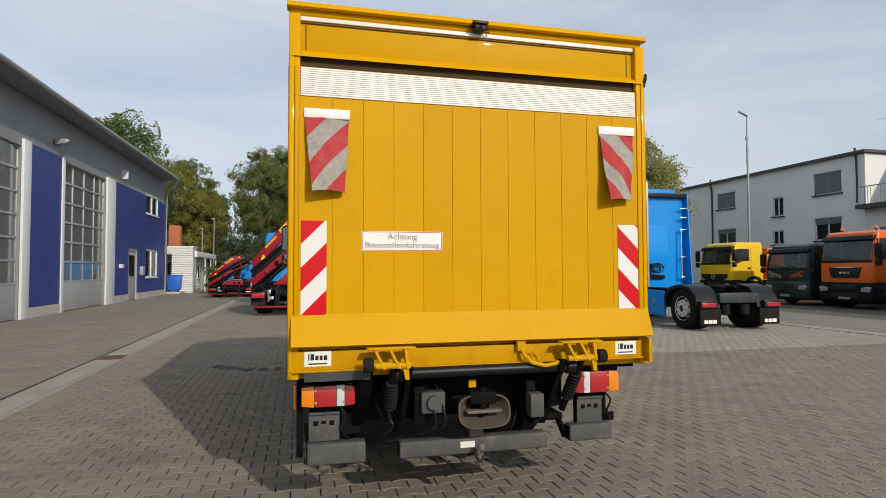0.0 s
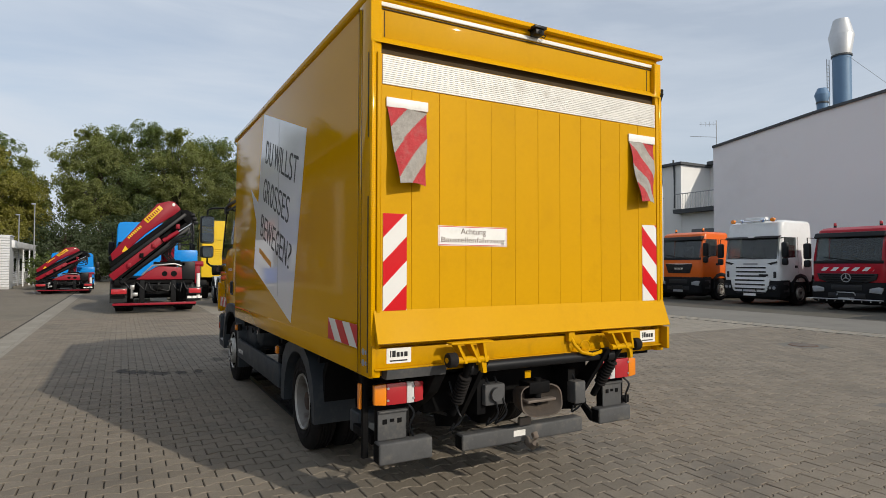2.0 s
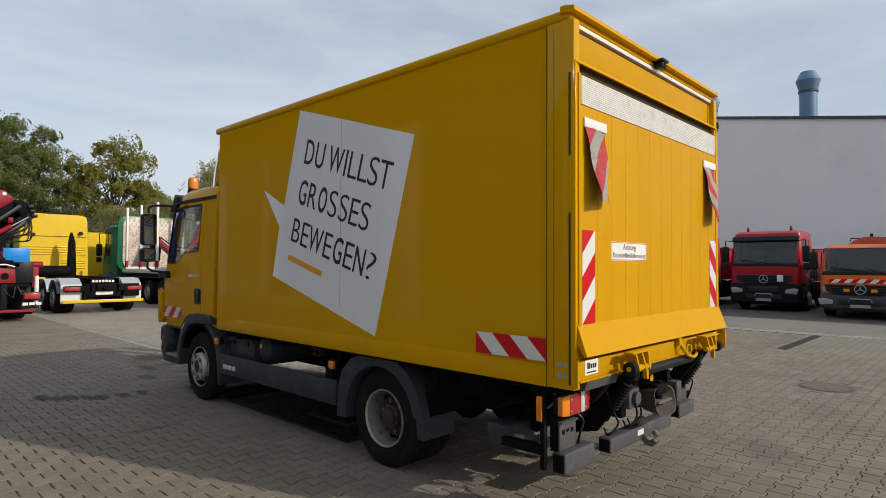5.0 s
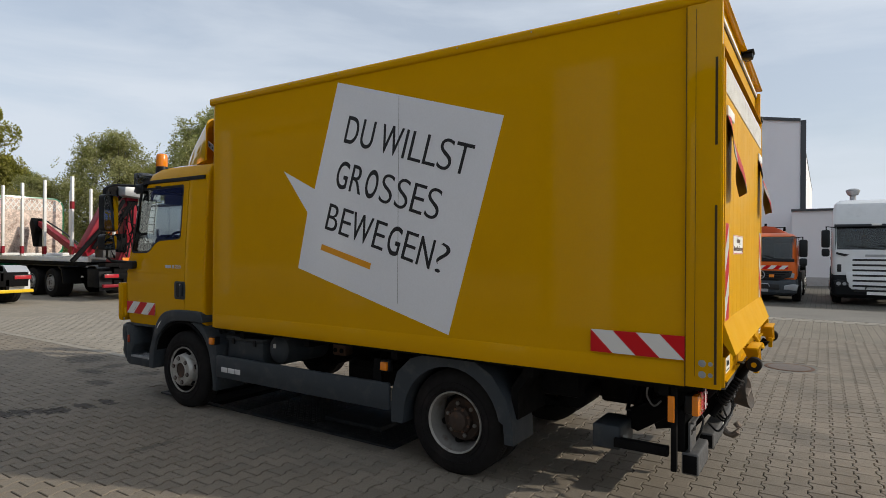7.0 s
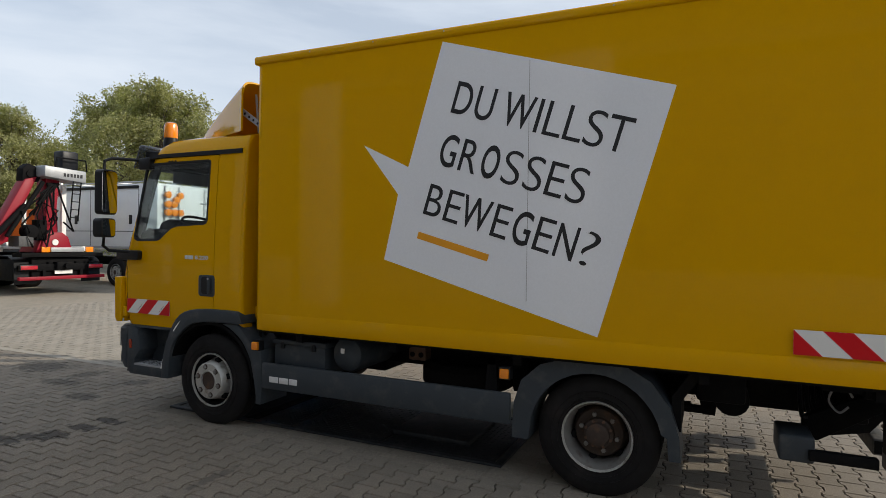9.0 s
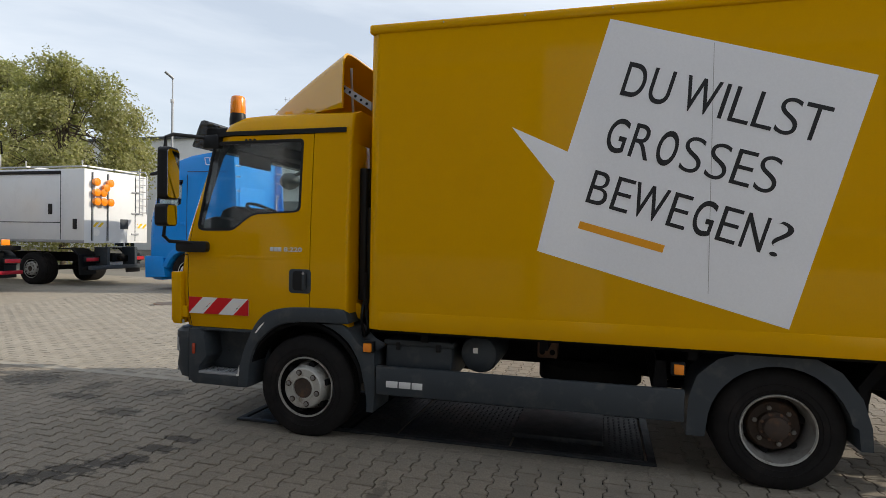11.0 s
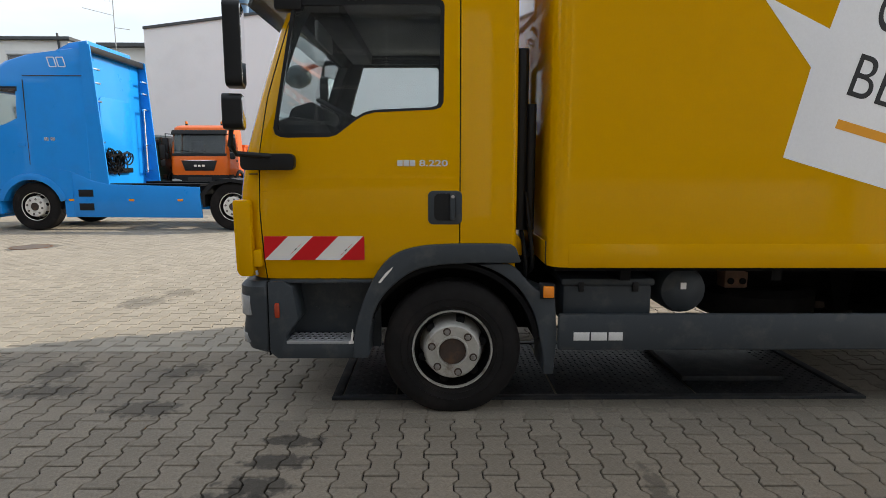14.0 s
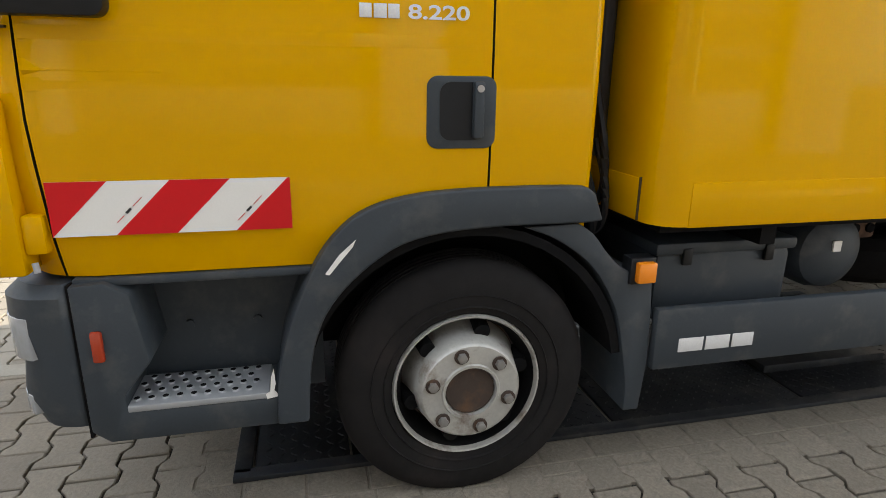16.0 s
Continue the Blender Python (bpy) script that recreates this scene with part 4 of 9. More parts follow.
    for y in (4.24, 4.57):
        part("lid_clip", Mesh().box(-1.078, -1.06, y - 0.018, y + 0.018, 0.755, 0.815, 0.005), BLACK_PLASTIC, battery)
    part("air_tank", Mesh().lathe([(0.03, -1.07), (0.09, -1.06), (0.135, -1.03), (0.15, -0.98), (0.15, -0.5), (0.1, -0.45)], (0, 3.93, 0.755), "x", 24), GREY_PLASTIC, t)
    part("tank_label", Mesh().box(-1.073, -1.066, 3.93, 3.965, 0.77, 0.81), LABEL_WHITE, t)
    part("spare_carrier", Mesh().lathe([(0.36, 0.45), (0.42, 0.49), (0.42, 0.62), (0.36, 0.665), (0.24, 0.66), (0.22, 0.62), (0.12, 0.62)], (-0.3, 3.12, 0), "z", 28), RUBBER, t, "spare wheel lying under the frame")
    valve = part("orange_valve", Mesh().box(-0.72, -0.6, 3.36, 3.52, 0.70, 0.86, 0.015), RUST, t, "rust-red valve block")
    for y in (3.40, 3.48):
        part("valve_port", Mesh().cyl((-0.73, y, 0.75), (-0.70, y, 0.75), 0.022, seg=12), CHASSIS, valve)
    part("side_guard", Mesh().box(-1.165, -1.125, 2.475, 4.72, 0.415, 0.638, 0.012), GREY_PLASTIC, t, "grey side underrun guard")
    part("guard_strut", Mesh().prism([(2.58, 0.60), (2.68, 0.60), (2.66, 0.86), (2.60, 0.86)], "x", -1.12, -1.08).box(-1.12, -0.4, 2.6, 2.66, 0.82, 0.86), CHASSIS, t)
    part("guard_strut", Mesh().box(-1.13, -0.4, 4.5, 4.56, 0.5, 0.56), CHASSIS, t)
    for y0, y1 in ((4.63, 4.535), (4.525, 4.43), (4.42, 4.335)):
        part("maker_mark", Mesh().box(-1.168, -1.1655, y1, y0, 0.478, 0.528, 0.001), CLEAR_LENS, t, "light grey maker mark")
    for y, z in ((4.79, 0.775), (2.52, 0.775)):
        lens = part("side_marker", Mesh().box(-1.185, -1.155, y - 0.035, y + 0.03, z - 0.035, z + 0.035, 0.008), AMBER, t, "amber side marker lamp")
        part("marker_base", Mesh().box(-1.158, -1.10, y - 0.045, y + 0.045, z - 0.045, z + 0.045, 0.006), BLACK_PLASTIC, lens)

    # fenders
    def arc(c, z, r, a0, a1, n):
        return [(c + r * math.cos(radians(a0 + (a1 - a0) * k / n)), z + r * math.sin(radians(a0 + (a1 - a0) * k / n))) for k in range(n + 1)]
    def smooth(pts):
        return [(v[1], v[2]) for v in bend([(0, y, z) for y, z in pts], 4)]
    outer = smooth([(5.945, 0.37), (5.935, 0.52), (5.895, 0.68), (5.815, 0.862), (5.737, 0.964), (5.652, 1.017), (5.542, 1.045), (5.429, 1.056), (5.3, 1.06), (5.10, 1.06), (5.012, 1.056)]) + [(4.982, 1.035), (4.95, 0.95)]
    inner = smooth([(5.0, 0.945), (5.173, 0.945), (5.309, 0.943), (5.453, 0.932), (5.567, 0.905), (5.655, 0.853), (5.744, 0.772), (5.805, 0.68), (5.84, 0.55), (5.855, 0.37)])
    guard = smooth([(5.02, 0.94), (4.965, 0.90), (4.911, 0.835), (4.85, 0.782), (4.745, 0.74)]) + [(4.735, 0.627), (4.728, 0.45), (4.742, 0.262)] + smooth([(4.80, 0.262), (4.803, 0.36), (4.835, 0.527), (4.872, 0.654), (4.96, 0.793), (5.085, 0.888), (5.2, 0.935)])
    for x0, x1 in ((-1.165, -0.80), (0.80, 1.165)):
        part("front_fender", Mesh().prism(outer + inner, "x", x0, x1, 0.016, 3), GREY_PLASTIC, t)
        part("rear_mudguard", Mesh().prism(guard, "x", x0 + (0.018 if x0 < 0 else 0), x1 - (0 if x0 < 0 else 0.018), 0.008), GREY_PLASTIC, t)
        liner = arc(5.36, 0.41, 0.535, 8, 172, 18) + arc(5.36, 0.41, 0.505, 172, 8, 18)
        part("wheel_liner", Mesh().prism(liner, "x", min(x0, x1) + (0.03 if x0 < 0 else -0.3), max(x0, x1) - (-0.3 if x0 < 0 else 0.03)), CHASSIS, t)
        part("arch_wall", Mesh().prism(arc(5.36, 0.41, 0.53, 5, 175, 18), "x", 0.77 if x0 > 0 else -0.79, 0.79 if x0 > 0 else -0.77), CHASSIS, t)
        r_out = [(2.462, 0.33), (2.452, 0.58)] + [(2.40, 0.74), (2.27, 0.86), (2.10, 0.915), (1.90, 0.925), (1.70, 0.905), (1.54, 0.82), (1.42, 0.66), (1.365, 0.48), (1.355, 0.33)]
        r_in = [(1.425, 0.33), (1.44, 0.47)] + arc(1.90, 0.40, 0.435, 168, 12, 16) + [(2.345, 0.33)]
        part("rear_fender", Mesh().prism(r_out + r_in, "x", x0 + (0.02 if x0 < 0 else 0), x1 - (0 if x0 < 0 else 0.02)), GREY_PLASTIC, t)
    part("paint_chip", Mesh().prism([(5.79, 0.832), (5.75, 0.885), (5.702, 0.928), (5.712, 0.906), (5.745, 0.868), (5.778, 0.828)], "x", -1.1665, -1.1635), LABEL_WHITE, t)

    # wheels
    for sgn in (-1, 1):
        wheel(t, sgn * 1.118, HUB_F, TYRE, 0.418, 0.22, sgn, 0.239, flange=0.055, name="front_wheel", disc=0.69, bore=0.335)
        wheel(t, sgn * 1.10, HUB_R, 0.401, 0.41, 0.21, sgn, 0.231, rim=RIM, hub=RIM_DARK, deep=0.10, flange=0.0, name="rear_wheel")
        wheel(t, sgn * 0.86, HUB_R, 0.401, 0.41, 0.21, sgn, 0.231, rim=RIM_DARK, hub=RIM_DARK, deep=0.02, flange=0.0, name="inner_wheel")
        hub_ = part("rear_hub", Mesh().lathe([(0.105, -sgn * 0.13), (0.1, -sgn * 0.085), (0.082, -sgn * 0.075), (0.075, -sgn * 0.045), (0.05, -sgn * 0.036), (0.01, -sgn * 0.036)], (sgn * 1.10, HUB_R, 0.401), "x", 24), RIM_DARK, t, "rusty rear wheel hub")
        for k in range(8):
            a_ = math.pi * (k + 0.5) / 4
            yy, zz = HUB_R + 0.09 * math.cos(a_), 0.401 + 0.09 * math.sin(a_)
            part("hub_stud", Mesh().cyl((sgn * 1.03, yy, zz), (sgn * 1.00, yy, zz), 0.011, seg=6), RUST, hub_)

    # cab: a lofted shell, hollowed, with its doors cut out
    levels = [(0.845, 1.105, 6.585, 0.20), (0.95, 1.125, 6.62, 0.21), (1.15, 1.135, 6.64, 0.21), (1.35, 1.137, 6.63, 0.21), (1.55, 1.135, 6.60, 0.21), (1.72, 1.13, 6.55, 0.21), (2.0, 1.115, 6.47, 0.22),
              (2.3, 1.098, 6.375, 0.23), (2.44, 1.088, 6.32, 0.24), (2.50, 1.084, 6.30, 0.25), (2.58, 1.068, 6.26, 0.27), (2.64, 1.025, 6.19, 0.3), (2.675, 0.93, 6.05, 0.3)]
    shell = part("cab_shell", Mesh().loft([cab_ring(z, w, 4.978, f, r, 0.035) for z, w, f, r in levels]), YELLOW, t)
    hollow = Mesh().loft([cab_ring(min(max(z, 0.95), 2.56), w - 0.06, 5.06, f - 0.07, r - 0.03) for z, w, f, r in levels if 0.9 < z < 2.6])
    carve(shell, [hollow], lining=TRIM_DARK)
    door_y = [(5.312, 1.055), (5.312, 2.475), (6.215, 2.475), (6.30, 2.3), (6.42, 1.9), (6.465, 1.6), (6.475, 1.25), (6.455, 0.80), (5.80, 0.80), (5.72, 0.93), (5.60, 1.01), (5.45, 1.05)]

    def grown(pts, d):
        cy, cz = 5.85, 1.65
        return [(y + d * (1 if y > cy else -1), z + d * (1 if z > cz else -1)) for y, z in pts]
    for sgn in (-1, 1):
        door = new("door", shell.data.copy())
        door.parent = t
        xa, xb = (-1.3, -1.0) if sgn < 0 else (1.0, 1.3)
        carve(door, [Mesh().prism(grown(door_y, -0.0035), "x", xa, xb)], keep=True)
        win = [(5.408, 1.87), (5.403, 2.40), (5.411, 2.424), (5.432, 2.434), (6.215, 2.428), (6.244, 2.416), (6.259, 2.388), (6.378, 1.72), (6.37, 1.688), (6.34, 1.672), (6.30, 1.668), (6.065, 1.672), (6.02, 1.684), (5.91, 1.766), (5.86, 1.796), (5.80, 1.812), (5.46, 1.828), (5.424, 1.84)]
        carve(door, [Mesh().prism(win, "x", xa, xb)], lining=TRIM_DARK)
        tagged(door, label="yellow cab door with side window")
        shape = [(y, z) for y, z in win]
        xin, xout = (-1.10, -1.085) if sgn < 0 else (1.085, 1.10)
        ring = Mesh()
        inner_w = [(5.90 + (y - 5.90) * 0.955, 2.03 + (z - 2.03) * 0.935) for y, z in shape]
        k = len(shape)

        def at_x(z, off):
            w = 1.13 - max(0, z - 1.72) * 0.058
            return sgn * (w + off)
        a = [ring.bm.verts.new((at_x(z, 0.004), y, z)) for y, z in shape]
        b = [ring.bm.verts.new((at_x(z, 0.001), y, z)) for y, z in inner_w]
        c = [ring.bm.verts.new((at_x(z, -0.02), y, z)) for y, z in inner_w]
        d = [ring.bm.verts.new((at_x(z, -0.02), y, z)) for y, z in shape]
        for p, q in ((a, b), (b, c), (c, d), (d, a)):
            for i in range(k):
                ring.bm.faces.new((p[i], p[(i + 1) % k], q[(i + 1) % k], q[i]))
        bmesh.ops.recalc_face_normals(ring.bm, faces=ring.bm.faces[:])
        part("window_seal", ring, BLACK_PLASTIC, door)
        pane = Mesh()
        a = [pane.bm.verts.new((at_x(z, -0.006), y, z)) for y, z in inner_w]
        b = [pane.bm.verts.new((at_x(z, -0.011), y, z)) for y, z in inner_w]
        pane.bm.faces.new(a)
        pane.bm.faces.new(b[::-1])
        for i in range(k):
            pane.bm.faces.new((a[i], a[(i + 1) % k], b[(i + 1) % k], b[i]))
        bmesh.ops.recalc_face_normals(pane.bm, faces=pane.bm.faces[:])
        g = part("window_pane", pane, GLASS, door)
        g.visible_shadow = False
        x = sgn * 1.1365
        cup = part("door_handle", Mesh().prism(rounded(5.30, 5.498, 1.172, 1.368, 0.03), "x", min(x - sgn * 0.02, x + sgn * 0.004), max(x - sgn * 0.02, x + sgn * 0.004), 0.003), GREY_PLASTIC, door, "dark plastic door handle")
        part("recess", Mesh().prism(rounded(5.335, 5.462, 1.195, 1.352, 0.03), "x", min(x, x + sgn * 0.006), max(x, x + sgn * 0.006)), BLACK_PLASTIC, cup)
        part("grip", Mesh().box(min(x, x + sgn * 0.03), max(x, x + sgn * 0.03), 5.340, 5.370, 1.20, 1.355, 0.008), GREY_PLASTIC, cup)
        part("lock", Mesh().cyl((x, 5.354, 1.335), (x + sgn * 0.034, 5.354, 1.335), 0.010, seg=10), STEEL, cup)
        part("door_crease", Mesh().prism([(sgn * 1.128, 1.352), (sgn * 1.1375, 1.366), (sgn * 1.128, 1.40)], "y", 6.16, 6.462), YELLOW, door)
        part("door_crease", Mesh().prism([(sgn * 1.128, 1.436), (sgn * 1.136, 1.471), (sgn * 1.128, 1.482)], "y", 5.33, 6.25), YELLOW, door)
        if sgn < 0:
            for cy, cz in ((6.274, 1.025), (5.98, 1.02)):
                for lo_, hi_, hw, mm in ((-0.006, 0.006, 0.0022, INK), (-0.03, -0.012, 0.0006, RED_FILM), (0.012, 0.034, 0.0006, RED_FILM)):
                    part("plate_mark", Mesh().prism([(cy - lo_ - hw, cz + lo_ - hw), (cy - lo_ + hw, cz + lo_ + hw), (cy - hi_ + hw, cz + hi_ + hw), (cy - hi_ - hw, cz + hi_ - hw)], "x", -1.1388, -1.1372), mm, door)
            for k, w_ in enumerate((0.032, 0.034, 0.03)):
                part("model_mark", Mesh().box(-1.1405, -1.1355, 5.675 - 0.037 * k - w_, 5.675 - 0.037 * k, 1.508, 1.543, 0.0015), CLEAR_LENS, door, "bright model mark")
            turn_side = Matrix(((0, 0, -1, 0), (-1, 0, 0, 0), (0, 1, 0, 0), (0, 0, 0, 1)))
            lettering("model_number", "8.220", 0.036, 0.165, CLEAR_LENS, door, Matrix.Translation((-1.1385, 5.548, 1.508)) @ turn_side, bold=0.02)
            for zz, y0, y1 in ((1.452, 5.33, 6.46), (1.335, 6.12, 6.46)):
                part("crease", Mesh().prism([(-1.1362, zz - 0.016), (-1.1362, zz + 0.016), (-1.1378, zz)], "y", y0, y1), YELLOW, door)
            stripe_plate(door, -6.456, -5.871, 0.962, 1.102, lambda u, v, d: (-1.134 - d, -u, v), 1.0, (-6.456 - 0.1465, 0.962), 0.1465)
    door_cut = [Mesh().prism(grown(door_y, 0.0035), "x", -1.3, -1.0), Mesh().prism(grown(door_y, 0.0035), "x", 1.0, 1.3)]
    carve(shell, door_cut + [
        Mesh().prism([(6.2, 2.38), (6.8, 2.38), (6.8, 1.62), (6.2, 1.62)], "x", -0.93, 0.93),
        Mesh().cyl((-2, 5.36, 0.42), (2, 5.36, 0.42), 0.60, seg=40), Mesh().box(-0.62, 0.62, 4.9, 5.2, 1.75, 2.3), Mesh().box(-1.0, 1.0, 4.9, 6.4, 0.7, 0.95)], lining=TRIM_DARK)
    s = Mesh().prism([(6.545, 1.61), (6.30, 2.40), (6.294, 2.398), (6.539, 1.608)], "x", -0.95, 0.95)
    screen = part("windscreen", s, GLASS, t)
    screen.visible_shadow = False
    rear_pane = part("rear_window", Mesh().box(-0.63, 0.63, 5.02, 5.026, 1.74, 2.31), GLASS, t)
    rear_pane.visible_shadow = False
    part("rear_window_seal", Mesh().box(-0.66, 0.66, 4.985, 5.0, 2.29, 2.33).box(-0.66, 0.66, 4.985, 5.0, 1.71, 1.75).box(-0.66, -0.62, 4.985, 5.0, 1.75, 2.29).box(0.62, 0.66, 4.985, 5.0, 1.75, 2.29), BLACK_PLASTIC, t)
    part("rear_rib", Mesh().box(-1.0, -0.72, 4.975, 5.0, 1.2, 2.4, 0.02).box(0.72, 1.0, 4.975, 5.0, 1.2, 2.4, 0.02), YELLOW, t)
    part("rain_strip", Mesh().prism([(5.03, 2.475), (5.03, 2.515), (6.16, 2.51), (6.24, 2.48), (6.23, 2.462), (6.12, 2.478)], "x", -1.098, -1.06), BLACK_PLASTIC, t)
    part("rain_strip", Mesh().prism([(5.03, 2.475), (5.03, 2.515), (6.16, 2.51), (6.24, 2.48), (6.23, 2.462), (6.12, 2.478)], "x", 1.06, 1.098), BLACK_PLASTIC, t)
    for y in (5.86, 5.90, 5.94):
        part("roof_clip", Mesh().cyl((-1.099, y, 2.435), (-1.085, y, 2.435), 0.010, seg=8), BLACK_PLASTIC, t)
    # corner deflector and front panel edge
    part("corner_deflector", Mesh().prism([(6.522, 0.865), (6.522, 1.296), (6.54, 1.314), (6.628, 1.312), (6.62, 0.90), (6.60, 0.865)], "x", -1.155, -1.02, 0.018), YELLOW, t)
    part("corner_deflector", Mesh().prism([(6.522, 0.865), (6.522, 1.296), (6.54, 1.314), (6.628, 1.312), (6.62, 0.90), (6.60, 0.865)], "x", 1.02, 1.155, 0.018), YELLOW, t)
    part("deflector_clip", Mesh().box(-1.145, -1.09, 6.47, 6.524, 0.918, 1.022, 0.012), YELLOW, t)
    part("clip_pin", Mesh().cyl((-1.142, 6.505, 0.90), (-1.148, 6.50, 0.874), 0.008, seg=8), GALV, t)
    part("front_panel_seam", Mesh().box(-1.131, -1.09, 6.482, 6.53, 1.459, 1.465), SEAM, t)
    # bumper, step
    part("front_bumper", Mesh().loft([cab_ring(z, w, 6.45, f, r, 0.02) for z, w, f, r in ((0.375, 1.06, 6.52, 0.06), (0.41, 1.12, 6.60, 0.12), (0.5, 1.14, 6.635, 0.14), (0.6, 1.135, 6.62, 0.13), (0.7, 1.145, 6.64, 0.14), (0.8, 1.145, 6.635, 0.14), (0.832, 1.12, 6.60, 0.12))]), GREY_PLASTIC, t)
    for sgn in (-1, 1):
        for nm, w_, f_, r_, z0, z1, a0, xin in (("headlight", 1.146, 6.64, 0.14, 0.625, 0.745, 24, 0.72), ("fog_light", 1.141, 6.635, 0.14, 0.45, 0.51, 42, 0.9)):
            rim_pts = [(sgn * (w_ - r_ + r_ * math.cos(radians(a))), f_ - r_ + r_ * math.sin(radians(a))) for a in range(a0, 91, 8)]
            part(nm, Mesh().prism(rim_pts + [(sgn * xin, f_), (sgn * xin, f_ - 0.05), (sgn * (w_ - r_), f_ - 0.08), (sgn * (w_ - 0.08), f_ - r_)], "z", z0, z1, 0.004), LAMP_GLASS, t)
        part("panel_gap", Mesh().box(min(sgn * 1.135, sgn * 1.1), max(sgn * 1.135, sgn * 1.1), 6.444, 6.452, 0.38, 0.83), CHASSIS, t)
        step = part("step_box", Mesh().prism([(5.90, 0.375), (5.92, 0.362), (6.40, 0.362), (6.445, 0.40), (6.445, 0.83), (6.36, 0.835), (6.30, 0.80), (6.27, 0.60), (6.345, 0.505), (6.345, 0.46), (5.95, 0.452), (5.90, 0.56), (5.88, 0.42)], "x", min(sgn * 1.145, sgn * 0.9), max(sgn * 1.145, sgn * 0.9), 0.008), GREY_PLASTIC, t)
        part("step_back", Mesh().box(min(sgn * 0.93, sgn * 0.90), max(sgn * 0.93, sgn * 0.90), 5.80, 6.44, 0.37, 0.85), GREY_PLASTIC, step)
        part("step_roof", Mesh().box(min(sgn * 1.12, sgn * 0.9), max(sgn * 1.12, sgn * 0.9), 5.80, 6.44, 0.818, 0.842, 0.006), GREY_PLASTIC, step)
        tread = part("step_tread", Mesh().box(min(sgn * 1.147, sgn * 0.96), max(sgn * 1.147, sgn * 0.96), 5.965, 6.345, 0.452, 0.472, 0.004), GALV, step, "perforated metal step tread")
        s = Mesh()
        for i in range(9):
            for j in range(4):
                y, x = 6.005 + 0.038 * i + (0.019 if j % 2 else 0), sgn * (0.985 + 0.042 * j)
                if y < 6.33:
                    s.lathe([(0.012, 0.4715), (0.009, 0.477), (0.007, 0.477), (0.006, 0.4725)], (x, y, 0), "z", 8)
        tagged(part("tread_buttons", s, GALV, tread), kind="stuff")
        s = Mesh()
        for i in range(9):
            for j in range(4):
                y, x = 6.005 + 0.038 * i + (0.019 if j % 2 else 0), sgn * (0.985 + 0.042 * j)
                if y < 6.33:
                    s.cyl((x, y, 0.4735), (x, y, 0.4778), 0.0088, seg=8)
        tagged(part("tread_perforation", s, CHASSIS, tread), kind="stuff")
        part("reflector", Mesh().box(min(sgn * 1.16, sgn * 1.14), max(sgn * 1.16, sgn * 1.14), 6.378, 6.408, 0.615, 0.705, 0.008), REFLECTOR, step, "orange-red side reflector")
        for y in (6.0, 6.2):
            part("screw", Mesh().cyl((sgn * 0.93, y, 0.62), (sgn * 0.942, y, 0.62), 0.014, seg=8), GREY_PLASTIC, step)
    part("scrape", Mesh().prism([(5.935, 0.458), (5.972, 0.452), (5.975, 0.468), (5.962, 0.475), (5.957, 0.52), (5.948, 0.548), (5.945, 0.50), (5.95, 0.478)], "x", -1.1475, -1.1455), LABEL_WHITE, t)

    # mirrors
    for sgn in (-1, 1):
        mir = new("mirror_set")
        mir.parent = t
        x = sgn * 1.325
        part("upper_arm", Mesh().tube([(sgn * 1.06, 6.30, 2.46), (sgn * 1.15, 6.42, 2.47), (sgn * 1.27, 6.52, 2.47), (x, 6.545, 2.44), (x, 6.55, 2.36)], 0.016, 10), BLACK_PLASTIC, mir)
        part("arm_mount", Mesh().box(min(sgn * 1.03, sgn * 1.11), max(sgn * 1.03, sgn * 1.11), 6.20, 6.36, 2.37, 2.49, 0.02), BLACK_PLASTIC, mir)
        part("mirror_housing", Mesh().prism(rounded(-0.095, 0.095, 0, 0.43, 0.04), "y", 0, 0.085, 0.022, 3), BLACK_PLASTIC, mir).matrix_local = pose(x, 6.47, 1.92, 0, 0, -sgn * 12)
        part("mirror_glass", Mesh().prism(rounded(-0.092, 0.092, 0.015, 0.415, 0.035), "y", -0.004, 0.0), MIRROR, mir).matrix_local = pose(x, 6.47, 1.92, 0, 0, -sgn * 12)
        part("wide_angle_housing", Mesh().prism(rounded(-0.09, 0.09, 0, 0.185, 0.04), "y", 0, 0.10, 0.025, 3), BLACK_PLASTIC, mir).matrix_local = pose(x, 6.48, 1.70, 0, 0, -sgn * 12)
        part("wide_angle_glass", Mesh().prism(rounded(-0.078, 0.078, 0.012, 0.173, 0.03), "y", -0.004, 0.0), MIRROR, mir).matrix_local = pose(x, 6.48, 1.70, 0, 0, -sgn * 12)
        part("lower_arm", Mesh().tube([(x, 6.55, 1.72), (x, 6.56, 1.62), (sgn * 1.27, 6.55, 1.575), (sgn * 1.15, 6.35, 1.56), (sgn * 1.13, 6.28, 1.555)], 0.016, 10), BLACK_PLASTIC, mir)
        part("lower_mount", Mesh().prism(rounded(6.255, 6.56, 1.485, 1.578, 0.03), "x", min(sgn * 1.125, sgn * 1.185), max(sgn * 1.125, sgn * 1.185), 0.015), BLACK_PLASTIC, mir)
    # visor edge, beacon, roof spoiler
    part("sun_visor", Mesh().prism(smooth([(6.345, 2.60), (6.385, 2.628), (6.42, 2.63), (6.445, 2.61), (6.49, 2.50), (6.525, 2.41)]) + [(6.51, 2.40), (6.47, 2.49), (6.43, 2.59), (6.36, 2.585)], "x", -1.03, 1.03, 0.006), VISOR, t, "smoked sun visor")
    part("visor_bracket", Mesh().box(-0.98, -0.92, 6.22, 6.42, 2.50, 2.57, 0.01), BLACK_PLASTIC, t)
